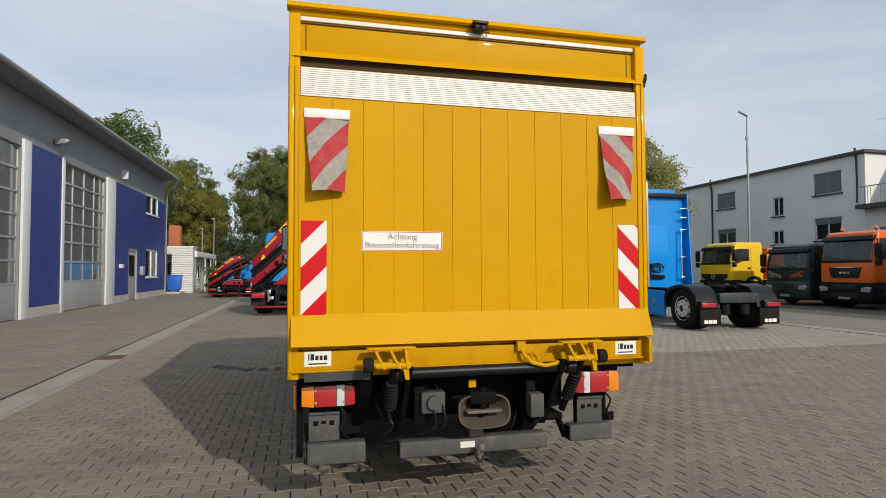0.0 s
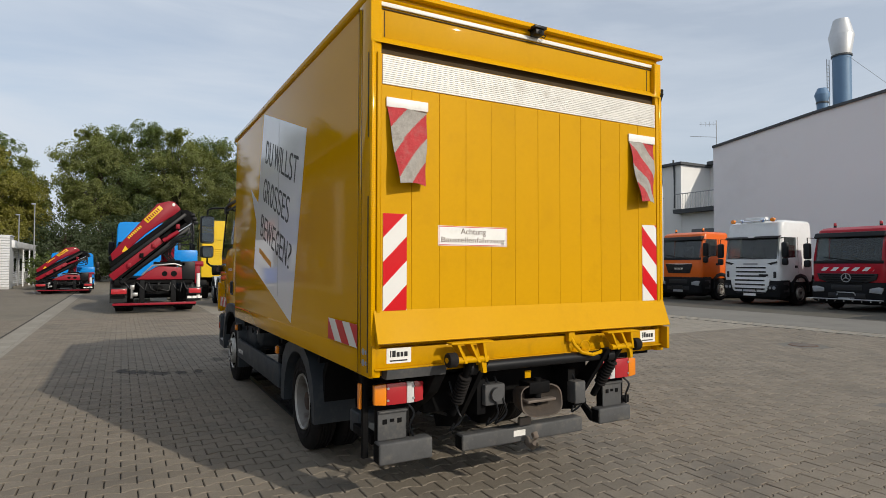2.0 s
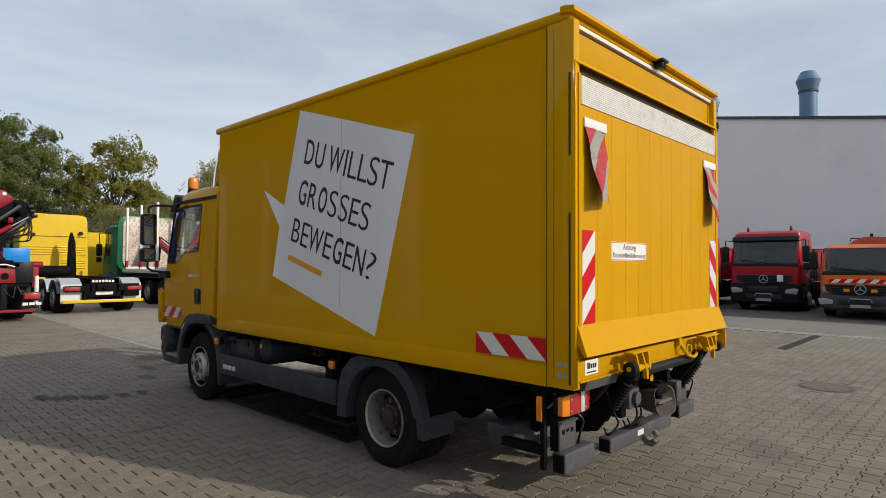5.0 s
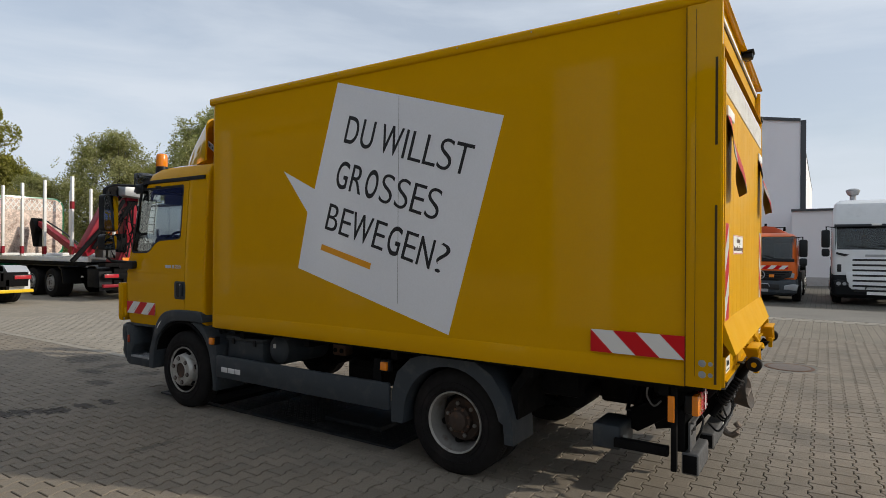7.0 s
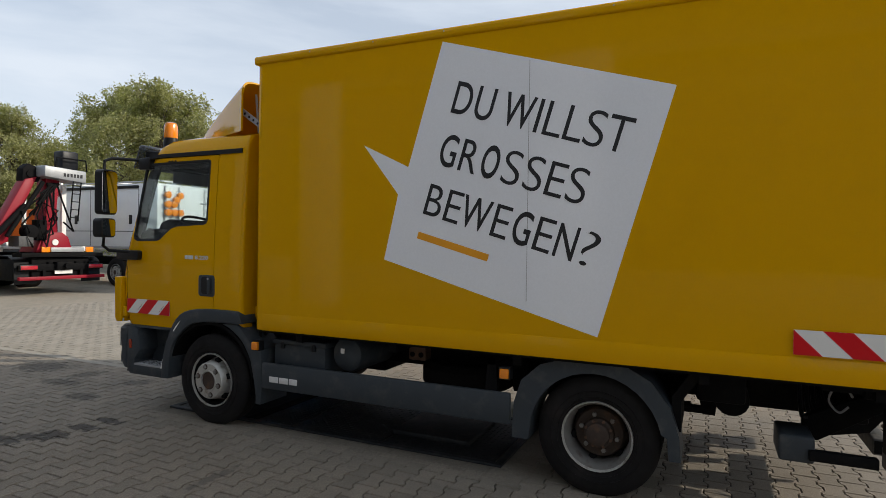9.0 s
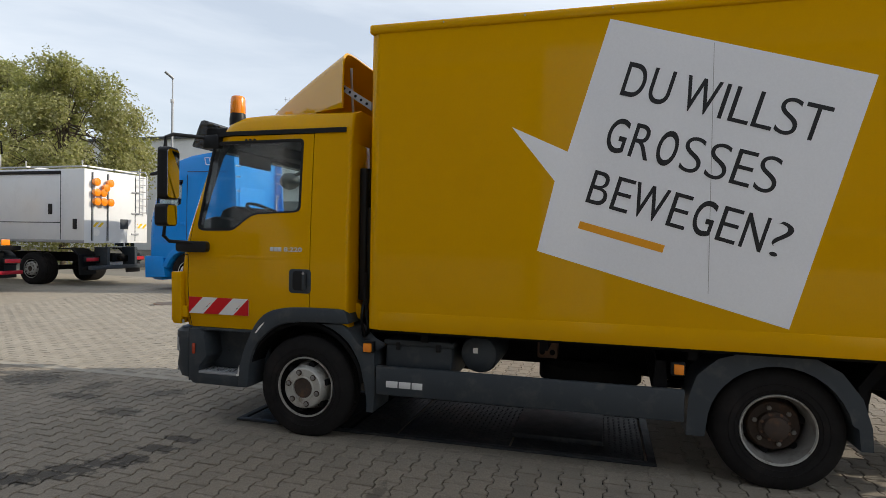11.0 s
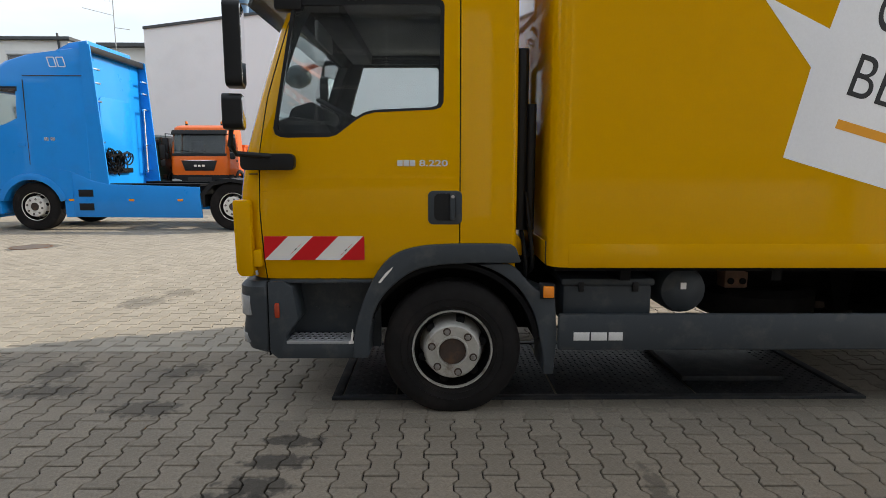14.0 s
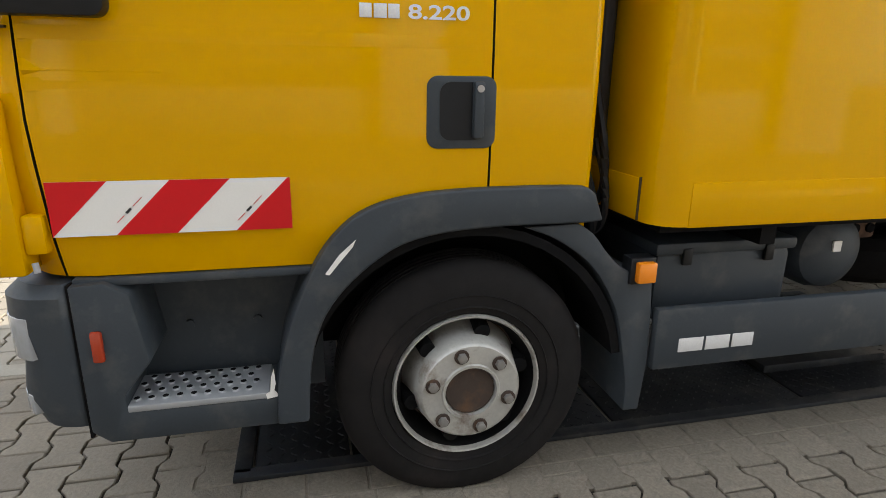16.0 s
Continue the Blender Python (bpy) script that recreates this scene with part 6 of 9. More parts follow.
# ---- hall, office and other buildings ----
def build_hall():
    h = thing("factory_hall", "large windowless grey factory hall with metal chimneys", "building")
    X = 35.2
    out = [(0.64, 0.0), (0.64, 9.45), (5.8, 10.3), (12.7, 11.45), (17.3, 11.05), (24.4, 10.15), (24.4, 0.0)]
    part("wall", Mesh().prism(out, "x", X, X + 0.4), HALL_GREY, h)
    body = [(y, z - 0.05) if z > 0 else (y, z) for y, z in out]
    part("hall_body", Mesh().prism([(y + (0.02 if y < 5 else -0.02 if y > 15 else 0), z) for y, z in body], "x", X + 0.41, X + 45), HALL_GREY, h)
    top = out[1:-1]
    part("roof_edge", Mesh().prism([(y, z) for y, z in top] + [(y, z + 0.16) for y, z in reversed(top)], "x", X - 0.12, X + 45.2), ROOF_DARK, h)
    part("corner_trim", Mesh().box(X - 0.06, X + 0.3, 0.36, 0.63, 0.0, 9.5), ROOF_DARK, h)

    def chimney(x, y, z0, neck, top_, r, head, paint):
        c = new("chimney")
        c.parent = h
        part("chimney_pipe", Mesh().cyl((x, y, z0), (x, y, neck), r, seg=24), paint, c)
        part("collar", Mesh().cyl((x, y, neck - 0.06), (x, y, neck + 0.06), r * 1.12, seg=24), ROOF_DARK, c)
        mid = neck + (top_ - neck) * 0.55
        part("cowl", Mesh().lathe([(r * 1.02, neck + 0.06), (head, mid), (head * 0.97, mid + 0.05), (r * 0.85, top_), (r * 0.8, top_), (r * 0.8, neck + 0.1)], (x, y, 0), "z", 24, True), STEEL_PALE if head > 0.75 else paint, c)
        return c
    big = chimney(42.2, 19.16, 9.5, 16.5, 19.1, 0.58, 0.80, CHIMNEY_BLUE)
    for k in range(18):
        z = 11.4 + 0.27 * k
        part("ladder_rung", Mesh().cyl((41.6, 19.85, z), (41.9, 19.85, z), 0.02, seg=6), GALV, big)
    for x in (41.6, 41.9):
        part("ladder_rail", Mesh().cyl((x, 19.85, 10.2), (x, 19.85, 16.4), 0.025, seg=6), GALV, big)
    chimney(40.0, 19.35, 9.5, 12.9, 13.9, 0.34, 0.48, CHIMNEY_BLUE)
    chimney(40.0, 13.2, 10.8, 13.0, 14.1, 0.32, 0.49, CHIMNEY_BLUE)
    chimney(39.9, 7.13, 9.8, 13.2, 14.5, 0.52, 0.72, CHIMNEY_BLUE)
    part("stay_wire", Mesh().cyl((42.0, 18.7, 16.4), (40.0, 13.8, 11.4), 0.014, seg=5), GALV, h)
    return h


STEEL_PALE = mat("galvanised_cowl", (0.55, 0.56, 0.57), 0.45, 0.5, var=0.1)
CHIMNEY_BLUE = mat("blue_grey_chimney", (0.12, 0.21, 0.33), 0.5, 0.1, var=0.12)
build_hall()

ANNEX_GREY = mat("pale_grey_render", (0.74, 0.73, 0.73), 0.85, var=0.06, vscale=0.6, grain=0.04, bump=0.1, bscale=60)
low = thing("low_annex", "low pale grey annex wall beside the hall", "building")
part("wall", Mesh().box(31.5, 48, -26, 0.9, 0.0, 3.95), ANNEX_GREY, low)
part("coping", Mesh().box(31.4, 48.1, -26, 0.95, 3.95, 4.06), ROOF_DARK, low)
part("plinth", Mesh().box(31.45, 31.5, -26, 0.9, 0.0, 0.45), CONCRETE, low)


def build_office():
    o = thing("office_building", "white two-storey office building with shuttered windows", "building")
    X = 31.0
    wins = [(24.95, 26.93, 6.3, 7.7, 1), (29.36, 30.3, 5.25, 6.6, 0), (33.9, 35.84, 6.3, 7.55, 1), (29.4, 30.37, 3.3, 4.3, 0), (25.0, 26.93, 3.4, 4.85, 2), (33.9, 35.9, 3.4, 4.75, 2), (25.0, 26.9, 0.6, 2.0, 2), (33.9, 35.9, 0.6, 2.0, 2), (39.5, 41.5, 6.2, 7.5, 1), (39.5, 41.5, 3.3, 4.7, 2)]
    wall = part("wall", Mesh().prism([(23.4, 0), (23.4, 8.42), (47, 8.52), (47, 0)], "x", X, X + 0.4), RENDER_WHITE, o)
    carve(wall, [Mesh().box(X - 1, X + 0.25, a, b, c, d) for a, b, c, d, _ in wins])
    part("side_wall", Mesh().box(X + 0.4, X + 14, 23.4, 23.8, 0, 8.42), RENDER_WHITE, o)
    part("body", Mesh().box(X + 0.41, X + 14, 23.81, 47, 0, 8.4), RENDER_WHITE, o)
    part("roof_edge", Mesh().box(X - 0.25, X + 14.2, 23.2, 47.2, 8.44, 8.6), ROOF_DARK, o)
    for a, b, c, d, style in wins:
        w = new("window")
        w.parent = o
        part("window_frame", Mesh().box(X + 0.05, X + 0.12, a, b, c, c + 0.09).box(X + 0.05, X + 0.12, a, b, d - 0.09, d).box(X + 0.05, X + 0.12, a, a + 0.09, c, d).box(X + 0.05, X + 0.12, b - 0.09, b, c, d).box(X + 0.05, X + 0.12, (a + b) / 2 - 0.04, (a + b) / 2 + 0.04, c, d), WHITE_FRAME, w)
        part("pane", Mesh().box(X + 0.10, X + 0.11, a, b, c, d), DARK_GLASS, w)
        part("sill", Mesh().box(X - 0.12, X + 0.1, a - 0.1, b + 0.1, c - 0.07, c), ROOF_DARK, w)
        if style:
            z = c + 0.08 if style == 1 else (c + d) / 2 + 0.3
            for k in range(int((d - z) / 0.09)):
                part("shutter_slat", Mesh().box(X + 0.03, X + 0.048, a + 0.04, b - 0.04, z + 0.09 * k, z + 0.09 * k + 0.082), SHUTTER, w)
            part("shutter_box", Mesh().box(X - 0.04, X + 0.06, a - 0.03, b + 0.03, d - 0.02, d + 0.16), WHITE_FRAME, w)
    part("downpipe", Mesh().tube([(X - 0.15, 36.4, 8.8), (X - 0.15, 36.4, 8.2), (X - 0.06, 36.4, 7.8), (X - 0.06, 36.4, 0)], 0.07, 8), ROOF_DARK, o)
    part("downpipe", Mesh().tube([(X - 0.15, 23.9, 8.8), (X - 0.06, 23.9, 8.0), (X - 0.06, 23.9, 5.5)], 0.06, 8), ROOF_DARK, o)
    # balcony wing towards the hall
    part("wing_wall", Mesh().box(X + 3.0, X + 3.3, 18.0, 23.4, 0, 8.6), RENDER_WHITE, o)
    part("wing_roof", Mesh().box(X + 2.4, X + 14, 17.8, 23.2, 8.6, 8.8), ROOF_DARK, o)
    part("lower_wall", Mesh().box(X + 0.02, X + 0.3, 18.0, 23.4, 0, 5.1), RENDER_WHITE, o)
    balcony = part("balcony", Mesh().box(X - 0.6, X + 3.0, 17.6, 23.6, 5.1, 5.35), ROOF_DARK, o)
    for k in range(30):
        y = 17.8 + k * 0.195
        part("baluster", Mesh().cyl((X - 0.5, y, 5.35), (X - 0.5, y, 6.35), 0.016, seg=6), GALV, balcony)
    part("handrail", Mesh().cyl((X - 0.5, 17.6, 6.37), (X - 0.5, 23.5, 6.37), 0.03, seg=8), GALV, balcony)
    w = part("window", Mesh().box(X - 0.01, X + 0.01, 19.0, 22.6, 2.2, 4.0), SHUTTER, o)
    mast = part("roof_antenna", Mesh().cyl((31.3, 20.9, 5.35), (31.3, 20.9, 10.95), 0.025, seg=6), GALV, o, "thin television antenna mast")
    part("antenna_boom", Mesh().cyl((31.3, 20.9, 10.7), (30.6, 21.6, 10.75), 0.014, seg=5), GALV, mast)
    part("antenna_boom", Mesh().cyl((31.3, 20.9, 9.85), (30.2, 22.0, 10.0), 0.016, seg=5), GALV, mast)
    part("antenna_boom", Mesh().cyl((31.3, 20.9, 9.2), (31.8, 20.3, 9.2), 0.02, seg=5), GALV, mast)
    for k in range(4):
        part("antenna_rod", Mesh().cyl((31.2 - 0.18 * k, 21.0 + 0.18 * k, 10.58), (31.2 - 0.18 * k, 21.0 + 0.18 * k, 10.88), 0.010, seg=5), GALV, mast)
    o.matrix_world = Matrix.Translation((-1.3, -3.6, 1.6)) @ Matrix.Diagonal((1.445, 1.445, 1.445, 1)) @ Matrix.Translation((1.3, 3.6, -1.6))
    return o


build_office()


def build_shed():
    sh = thing("container_office", "pale grey corrugated office containers with canopies", "building")
    part("wall", Mesh().box(-13.5, -9.5, 44.3, 66.0, 0, 2.9), SHED_GREY, sh)
    part("front_wall", Mesh().box(-10.2, -8.75, 42.85, 44.3, 0, 3.4), SHED_GREY, sh)
    part("roof", Mesh().box(-13.6, -8.72, 42.8, 44.5, 3.4, 3.47, 0.01), WHITE_FRAME, sh)
    part("porch_canopy", Mesh().box(-13.6, -10.2, 42.75, 44.3, 2.85, 3.4, 0.01), SHED_GREY, sh)
    part("porch_step", Mesh().box(-13.5, -9.3, 41.0, 42.8, 0.0, 0.16, 0.01), CONCRETE, sh)
    part("long_roof", Mesh().box(-13.6, -9.4, 44.5, 66.2, 2.9, 3.0, 0.01), ROOF_DARK, sh)
    part("long_canopy", Mesh().box(-9.6, -8.62, 44.5, 66.0, 2.72, 3.14, 0.01), SHED_GREY, sh)
    part("canopy_edge", Mesh().box(-9.6, -8.6, 43.6, 44.5, 2.68, 3.16, 0.01), WHITE_FRAME, sh)
    for k in range(20):
        z = 0.12 + k * 0.165
        part("cladding_board", Mesh().prism([(42.85, z), (42.80, z + 0.03), (42.80, z + 0.11), (42.85, z + 0.14)], "x", -10.2, -8.75), WHITE_FRAME, sh)
        if z < 2.6:
            part("cladding_board", Mesh().prism([(44.3, z), (44.25, z + 0.03), (44.25, z + 0.11), (44.3, z + 0.14)], "x", -13.5, -10.2), WHITE_FRAME, sh)
            part("cladding_board", Mesh().prism([(-9.5, z), (-9.45, z + 0.03), (-9.45, z + 0.11), (-9.5, z + 0.14)], "y", 44.3, 66.0), WHITE_FRAME, sh)
    for y in (44.7, 46.6, 49.2, 52.2, 55.2, 58.2):
        w = part("window", Mesh().box(-9.47, -9.40, y, y + 1.3, 0.95, 2.15, 0.01), WHITE_FRAME, sh)
        part("pane", Mesh().box(-9.399, -9.39, y + 0.1, y + 1.2, 1.05, 2.05), DARK_GLASS, w)
    for y in (48.2, 51.4, 54.6):
        part("canopy_post", Mesh().box(-8.72, -8.64, y, y + 0.08, 0, 2.72), WHITE_FRAME, sh)
    part("porch_door", Mesh().box(-11.5, -10.6, 44.22, 44.26, 0.16, 2.2), GREY_PLASTIC, sh)
    part("brick_flue", Mesh().box(-11.0, -10.2, 45.6, 46.6, 3.0, 5.2, 0.03), BRICK_RED, sh, "orange brick flue")


SHED_GREY = mat("pale_grey_sheet", (0.50, 0.50, 0.50), 0.6, var=0.1, vscale=1.5, grain=0.06, dirt=((0.3, 0.29, 0.27), 0.3, 1.2))
BRICK_RED = mat("orange_brick", (0.42, 0.13, 0.06), 0.85, var=0.2, vscale=6, bump=0.3)
build_shed()

BIN_BLUE = mat("blue_plastic", (0.015, 0.12, 0.55), 0.45)
bin_ = thing("waste_bin", "blue plastic waste bin before grey office containers", "bin", m=pose(-9.75, 41.6, 0.16) @ Matrix.Diagonal((0.9, 0.9, 0.95, 1)))
part("bin_body", Mesh().prism([(-0.42, 0.1), (0.42, 0.1), (0.52, 1.15), (-0.52, 1.15)], "y", -0.4, 0.4, 0.03), BIN_BLUE, bin_)
part("bin_lid", Mesh().box(-0.56, 0.56, -0.45, 0.45, 1.16, 1.26, 0.03), BIN_BLUE, bin_)
for x in (-0.35, 0.35):
    part("bin_wheel", Mesh().cyl((x - 0.04, -0.3, 0.1), (x + 0.04, -0.3, 0.1), 0.1, seg=14), RUBBER, bin_)


def street_lamp(x, y, h, turn):
    l = thing("street_lamp", "tall grey street lamp with flat head", "street lamp", "yard lamps", pose(x, y, 0, 0, 0, turn))
    part("pole", Mesh().cyl((0, 0, 0), (0, 0, h * 0.86), 0.11, 0.09, seg=12).cyl((0, 0, h * 0.86), (0, 0, h), 0.06, 0.055, seg=12), GALV, l)
    part("junction", Mesh().box(-0.14, 0.10, -0.08, 0.08, h * 0.86, h * 0.88, 0.01), GALV, l)
    part("lamp_head", Mesh().box(-0.75, 0.1, -0.17, 0.17, -0.06, 0.06, 0.03), GALV, l).matrix_local = pose(0, 0, h, 0, 35, 0)
    return l


street_lamp(36.0, 38.1, 14.75, -35)
street_lamp(22.4, 50.0, 10.2, -35)
for x, y, h in ((-9.2, 50.0, 5.25), (-8.25, 50.0, 6.1)):
    pole = thing("lamp_post", "thin pale lamp post beside the office containers", "lamp post", "yard lamps", pose(x, y, 0))
    part("pole", Mesh().cyl((0, 0, 0), (0, 0, h), 0.05, 0.035, seg=10), GALV, pole)
    part("lamp_head", Mesh().box(-0.22, 0.06, -0.07, 0.07, h - 0.02, h + 0.08, 0.02), GALV, pole)


# ---- other vehicles in the yard ----
def paint(name, col, rough=0.3, coat=0.3):
    return mat(name, col, rough, var=0.07, vscale=0.8, grain=0.03, coat=coat, spec=0.3, bump=0.01, bscale=12, dirt=(tuple(c * 0.55 + 0.02 for c in col), 0.2, 1.8))


BLUE_PAINT = paint("bright_blue_paint", (0.004, 0.24, 0.70))
RED_PAINT = paint("red_paint", (0.36, 0.007, 0.018))
CRANE_RED = paint("crane_red_paint", (0.25, 0.006, 0.018), 0.5, 0.08)
ORANGE_PAINT = paint("orange_paint", (0.72, 0.13, 0.012))
WHITE_PAINT = paint("white_paint", (0.70, 0.71, 0.71))
GREEN_PAINT = paint("dark_green_paint", (0.012, 0.03, 0.026))
LEAF_GREEN_PAINT = paint("green_paint", (0.01, 0.14, 0.07))
TRUCK_YELLOW = paint("signal_yellow_paint", (0.74, 0.49, 0.02))
TANK_PAINT = paint("dull_orange_red_paint", (0.42, 0.062, 0.012), 0.5, 0.1)
GRILLE = mat("grille_black", (0.012, 0.012, 0.013), 0.5)
NET = mat("faded_camouflage_net", (0.62, 0.50, 0.43), 0.9, var=0.7, vscale=5, grain=0.7, gscale=20, bump=0.8, bscale=14, dirt=((0.20, 0.10, 0.07), 0.95, 4.2))

BUMPER_DARK = mat("dark_bumper_plastic", (0.0075, 0.008, 0.009), 0.66, spec=0.18, grain=0.12, gscale=120, bump=0.05, bscale=200)

WHEEL_DATA = {}


def plain_wheel(parent, x, y, r, width, out, rim=RIM, name="wheel"):
    """A truck wheel that shares its meshes with all others of its size."""
    key = (r, width, out, rim.name)
    if key not in WHEEL_DATA:
        w0 = wheel(None, 0, 0, 0, r, width, out, r * 0.57, rim=rim, bolts=8, flange=0.05)
        WHEEL_DATA[key] = [(o.name.split(".")[0], o.data) for o in w0.children]
        for o in list(w0.children) + [w0]:
            bpy.data.objects.remove(o)
    w = new(name)
    w.parent = parent
    w.matrix_local = pose(x, y, r)
    w.empty_display_size = 0.1
    for nm, data in WHEEL_DATA[key]:
        o = new(nm, data)
        o.parent = w
    return w


def axle(parent, y, half, r=0.5, dual=True, rim=RIM):
    for sgn in (-1, 1):
        plain_wheel(parent, sgn * half, y, r, 0.29 if not dual else 0.56, sgn, rim)
    part("axle", Mesh().cyl((-half + 0.2, y, r), (half - 0.2, y, r), 0.08, seg=10), CHASSIS, parent)


def truck_front(t, colour, roof=2.95, depth=1.95, half=1.22, style="star", visor=True, bumper=None, stripes=False, beacons=0, lamps=False,
                sill=1.95, btop=1.06, drop=0.0, brow=0.36):
    """A cab over engine, front at y = 0 and looking along +y."""
    bumper = bumper or BUMPER_DARK
    zs = [btop - 0.05, btop + 0.1, 1.5, 1.85, 2.2, roof - 0.35, roof - 0.12, roof - 0.03, roof]
    if roof < 2.6:
        zs[2:5] = [1.3, 1.5, 1.8]
    fs = [-0.02, 0.0, 0.0, -0.02, -0.08, -0.19, -0.28, -0.42, -0.70]
    ws = [half - 0.03, half, half, half, half - 0.02, half - 0.05, half - 0.08, half - 0.16, half - 0.35]
    shell = part("cab_shell", Mesh().loft([cab_ring(z, w, -depth, f, 0.2, 0.06) for z, w, f in zip(zs, ws, fs)]), colour, t)
    top = roof - brow

    def face(z):
        return float(np.interp(z, zs, fs))
    carve(shell, [Mesh().loft([cab_ring(z, w - 0.07, -depth + 0.07, f - 0.08, 0.15, 0.04) for z, w, f in zip(zs[1:-2], ws[1:-2], fs[1:-2])])], lining=TRIM_DARK)
    win = [(face(top) - 0.2, top), (face(sill) - 0.17, sill - 0.03), (-0.52, sill - 0.03), (-0.66, sill + 0.05), (-1.12, sill + 0.08), (-1.12, top)]
    carve(shell, [Mesh().box(-half + 0.15, half - 0.15, -0.5, 0.2, sill, top), Mesh().prism(win, "x", -2, 2)])
    part("windscreen", Mesh().prism([(face(sill) - 0.02, sill - 0.02), (face(top) - 0.02, top + 0.02), (face(top) - 0.03, top + 0.02), (face(sill) - 0.03, sill - 0.02)], "x", -half + 0.10, half - 0.10), SCREEN_GLASS, t).visible_shadow = False
    if style != "bars":
        part("wiper_panel", Mesh().prism([(-0.1, sill - 0.1), (face(sill - 0.1) + 0.012, sill - 0.1), (face(sill) + 0.014, sill + 0.01), (-0.1, sill + 0.01)], "x", -half + 0.09, half - 0.09, 0.006), BLACK_PLASTIC, t)
    for sgn in (-1, 1):
        part("wiper", Mesh().cyl((sgn * 0.15 - 0.35, face(sill) + 0.025, sill + 0.0), (sgn * 0.45 + 0.35, face(sill + 0.14) + 0.02, sill + 0.14), 0.014, seg=5), CHASSIS, t)
    for sgn in (-1, 1):
        x = sgn * (half - 0.05)

        def span(u, v):
            return min(sgn * u, sgn * v), max(sgn * u, sgn * v)
        part("side_window", Mesh().prism(win, "x", *span(half - 0.05, half - 0.042)), SCREEN_GLASS, t).visible_shadow = False
        part("door_seam", Mesh().box(*span(half - 0.01, half + 0.002), -1.205, -1.195, 1.0, top), SEAM, t)
        part("door_handle", Mesh().box(*span(half, half + 0.02), -1.15, -0.98, sill - 0.35, sill - 0.25, 0.01), BLACK_PLASTIC, t)
        part("mirror", Mesh().box(*span(half + 0.04, half + 0.29), -0.16, 0.02, sill + 0.06, sill + 0.66, 0.06), BLACK_PLASTIC, t)
        part("mirror", Mesh().box(*span(half + 0.05, half + 0.28), -0.13, 0.02, sill - 0.24, sill + 0.03, 0.06), BLACK_PLASTIC, t)
        part("mirror_arm", Mesh().tube([(sgn * (half - 0.12), -0.2, top - 0.05), (sgn * (half + 0.15), -0.05, top - 0.02), (sgn * (half + 0.15), -0.05, sill + 0.3)], 0.022, 6), BLACK_PLASTIC, t)
        step = part("step_panel", Mesh().box(*span(half - 0.25, half), -0.66, -0.1, 0.42, btop + 0.02, 0.03), bumper, t)
        for z in (0.55, 0.8):
            part("step_recess", Mesh().box(*span(half - 0.05, half + 0.004), -0.58, -0.2, z, z + 0.14, 0.004), GRILLE, step)
        arch = [(-1.95, 0.55), (-1.92, 0.95), (-1.70, 1.20), (-1.36, 1.28), (-1.02, 1.20), (-0.80, 0.97), (-0.74, 0.55), (-0.85, 0.55), (-0.9, 0.9), (-1.1, 1.06), (-1.36, 1.12), (-1.62, 1.06), (-1.8, 0.9), (-1.84, 0.55)]
        part("wheel_arch", Mesh().prism(arch, "x", *span(half - 0.3, half + 0.03), 0.02), BLACK_PLASTIC if colour is not BLUE_PAINT else colour, t)
    part("front_bumper", Mesh().loft([cab_ring(z, w, -0.5, f, 0.16, 0.03) for z, w, f in ((0.27, half - 0.14, -0.04), (0.36, half - 0.02, 0.05), (0.7, half + 0.01, 0.08), (btop - 0.06, half, 0.05), (btop, half - 0.04, 0.0))]), bumper, t)
    part("bumper_intake", Mesh().box(-0.6, 0.6, 0.05, 0.082, 0.46, 0.64, 0.01), GRILLE, t)
    part("bumper_intake", Mesh().box(-0.5, 0.5, 0.04, 0.075, btop - 0.3, btop - 0.1, 0.01), GRILLE, t)
    part("tow_bar", Mesh().tube([(-0.3, 0.08, 0.56), (-0.26, 0.13, 0.66), (0.26, 0.13, 0.66), (0.3, 0.08, 0.56)], 0.022, 6), GALV if style == "star" else BLACK_PLASTIC, t)
    for sgn in (-1, 1):
        z = btop - 0.28
        lamp = part("headlight", Mesh().prism([(sgn * 0.72, z - 0.07), (sgn * 1.1, z - 0.1), (sgn * 1.16, z + 0.1), (sgn * 1.0, z + 0.13), (sgn * 0.74, z + 0.07)], "y", -0.05, 0.088, 0.015), HEADLIGHT if style != "bars" else BLACK_PLASTIC, t, "clear headlight in the bumper")
        part("lens", Mesh().cyl((sgn * 1.02, 0.084, z), (sgn * 1.02, 0.096, z), 0.065, seg=16).cyl((sgn * 0.86, 0.084, z), (sgn * 0.86, 0.096, z), 0.055, seg=16), HEADLIGHT, lamp)
    part("plate_bar", Mesh().box(-0.26, 0.26, 0.08, 0.092, 0.38, 0.48), LABEL_WHITE if style == "bars" else GALV, t, "blank plate")
    # dark box added to block the light seen beneath the bumper
    part("front_underside", Mesh().box(-half + 0.2, half - 0.2, -1.2, -0.3, 0.24, 1.0), CHASSIS, t)
    if style == "bars":      # wide pale bars
        part("grille_shield", Mesh().prism([(-0.82, 1.08), (0.82, 1.08), (0.78, 0.68), (0.66, 0.54), (-0.66, 0.54), (-0.78, 0.68)], "y", -0.03, 0.088, 0.012), colour, t)
        for k in range(6):
            z = 1.51 - 0.17 * k
            part("grille_slot", Mesh().box(-0.64, 0.64, -0.02, 0.008 if k < 3 else 0.094, z - 0.032, z + 0.032, 0.006), GRILLE, t)
            part("slot_lip", Mesh().box(-0.64, 0.64, -0.02, 0.02 if k < 3 else 0.104, z + 0.03, z + 0.048, 0.006), colour, t)
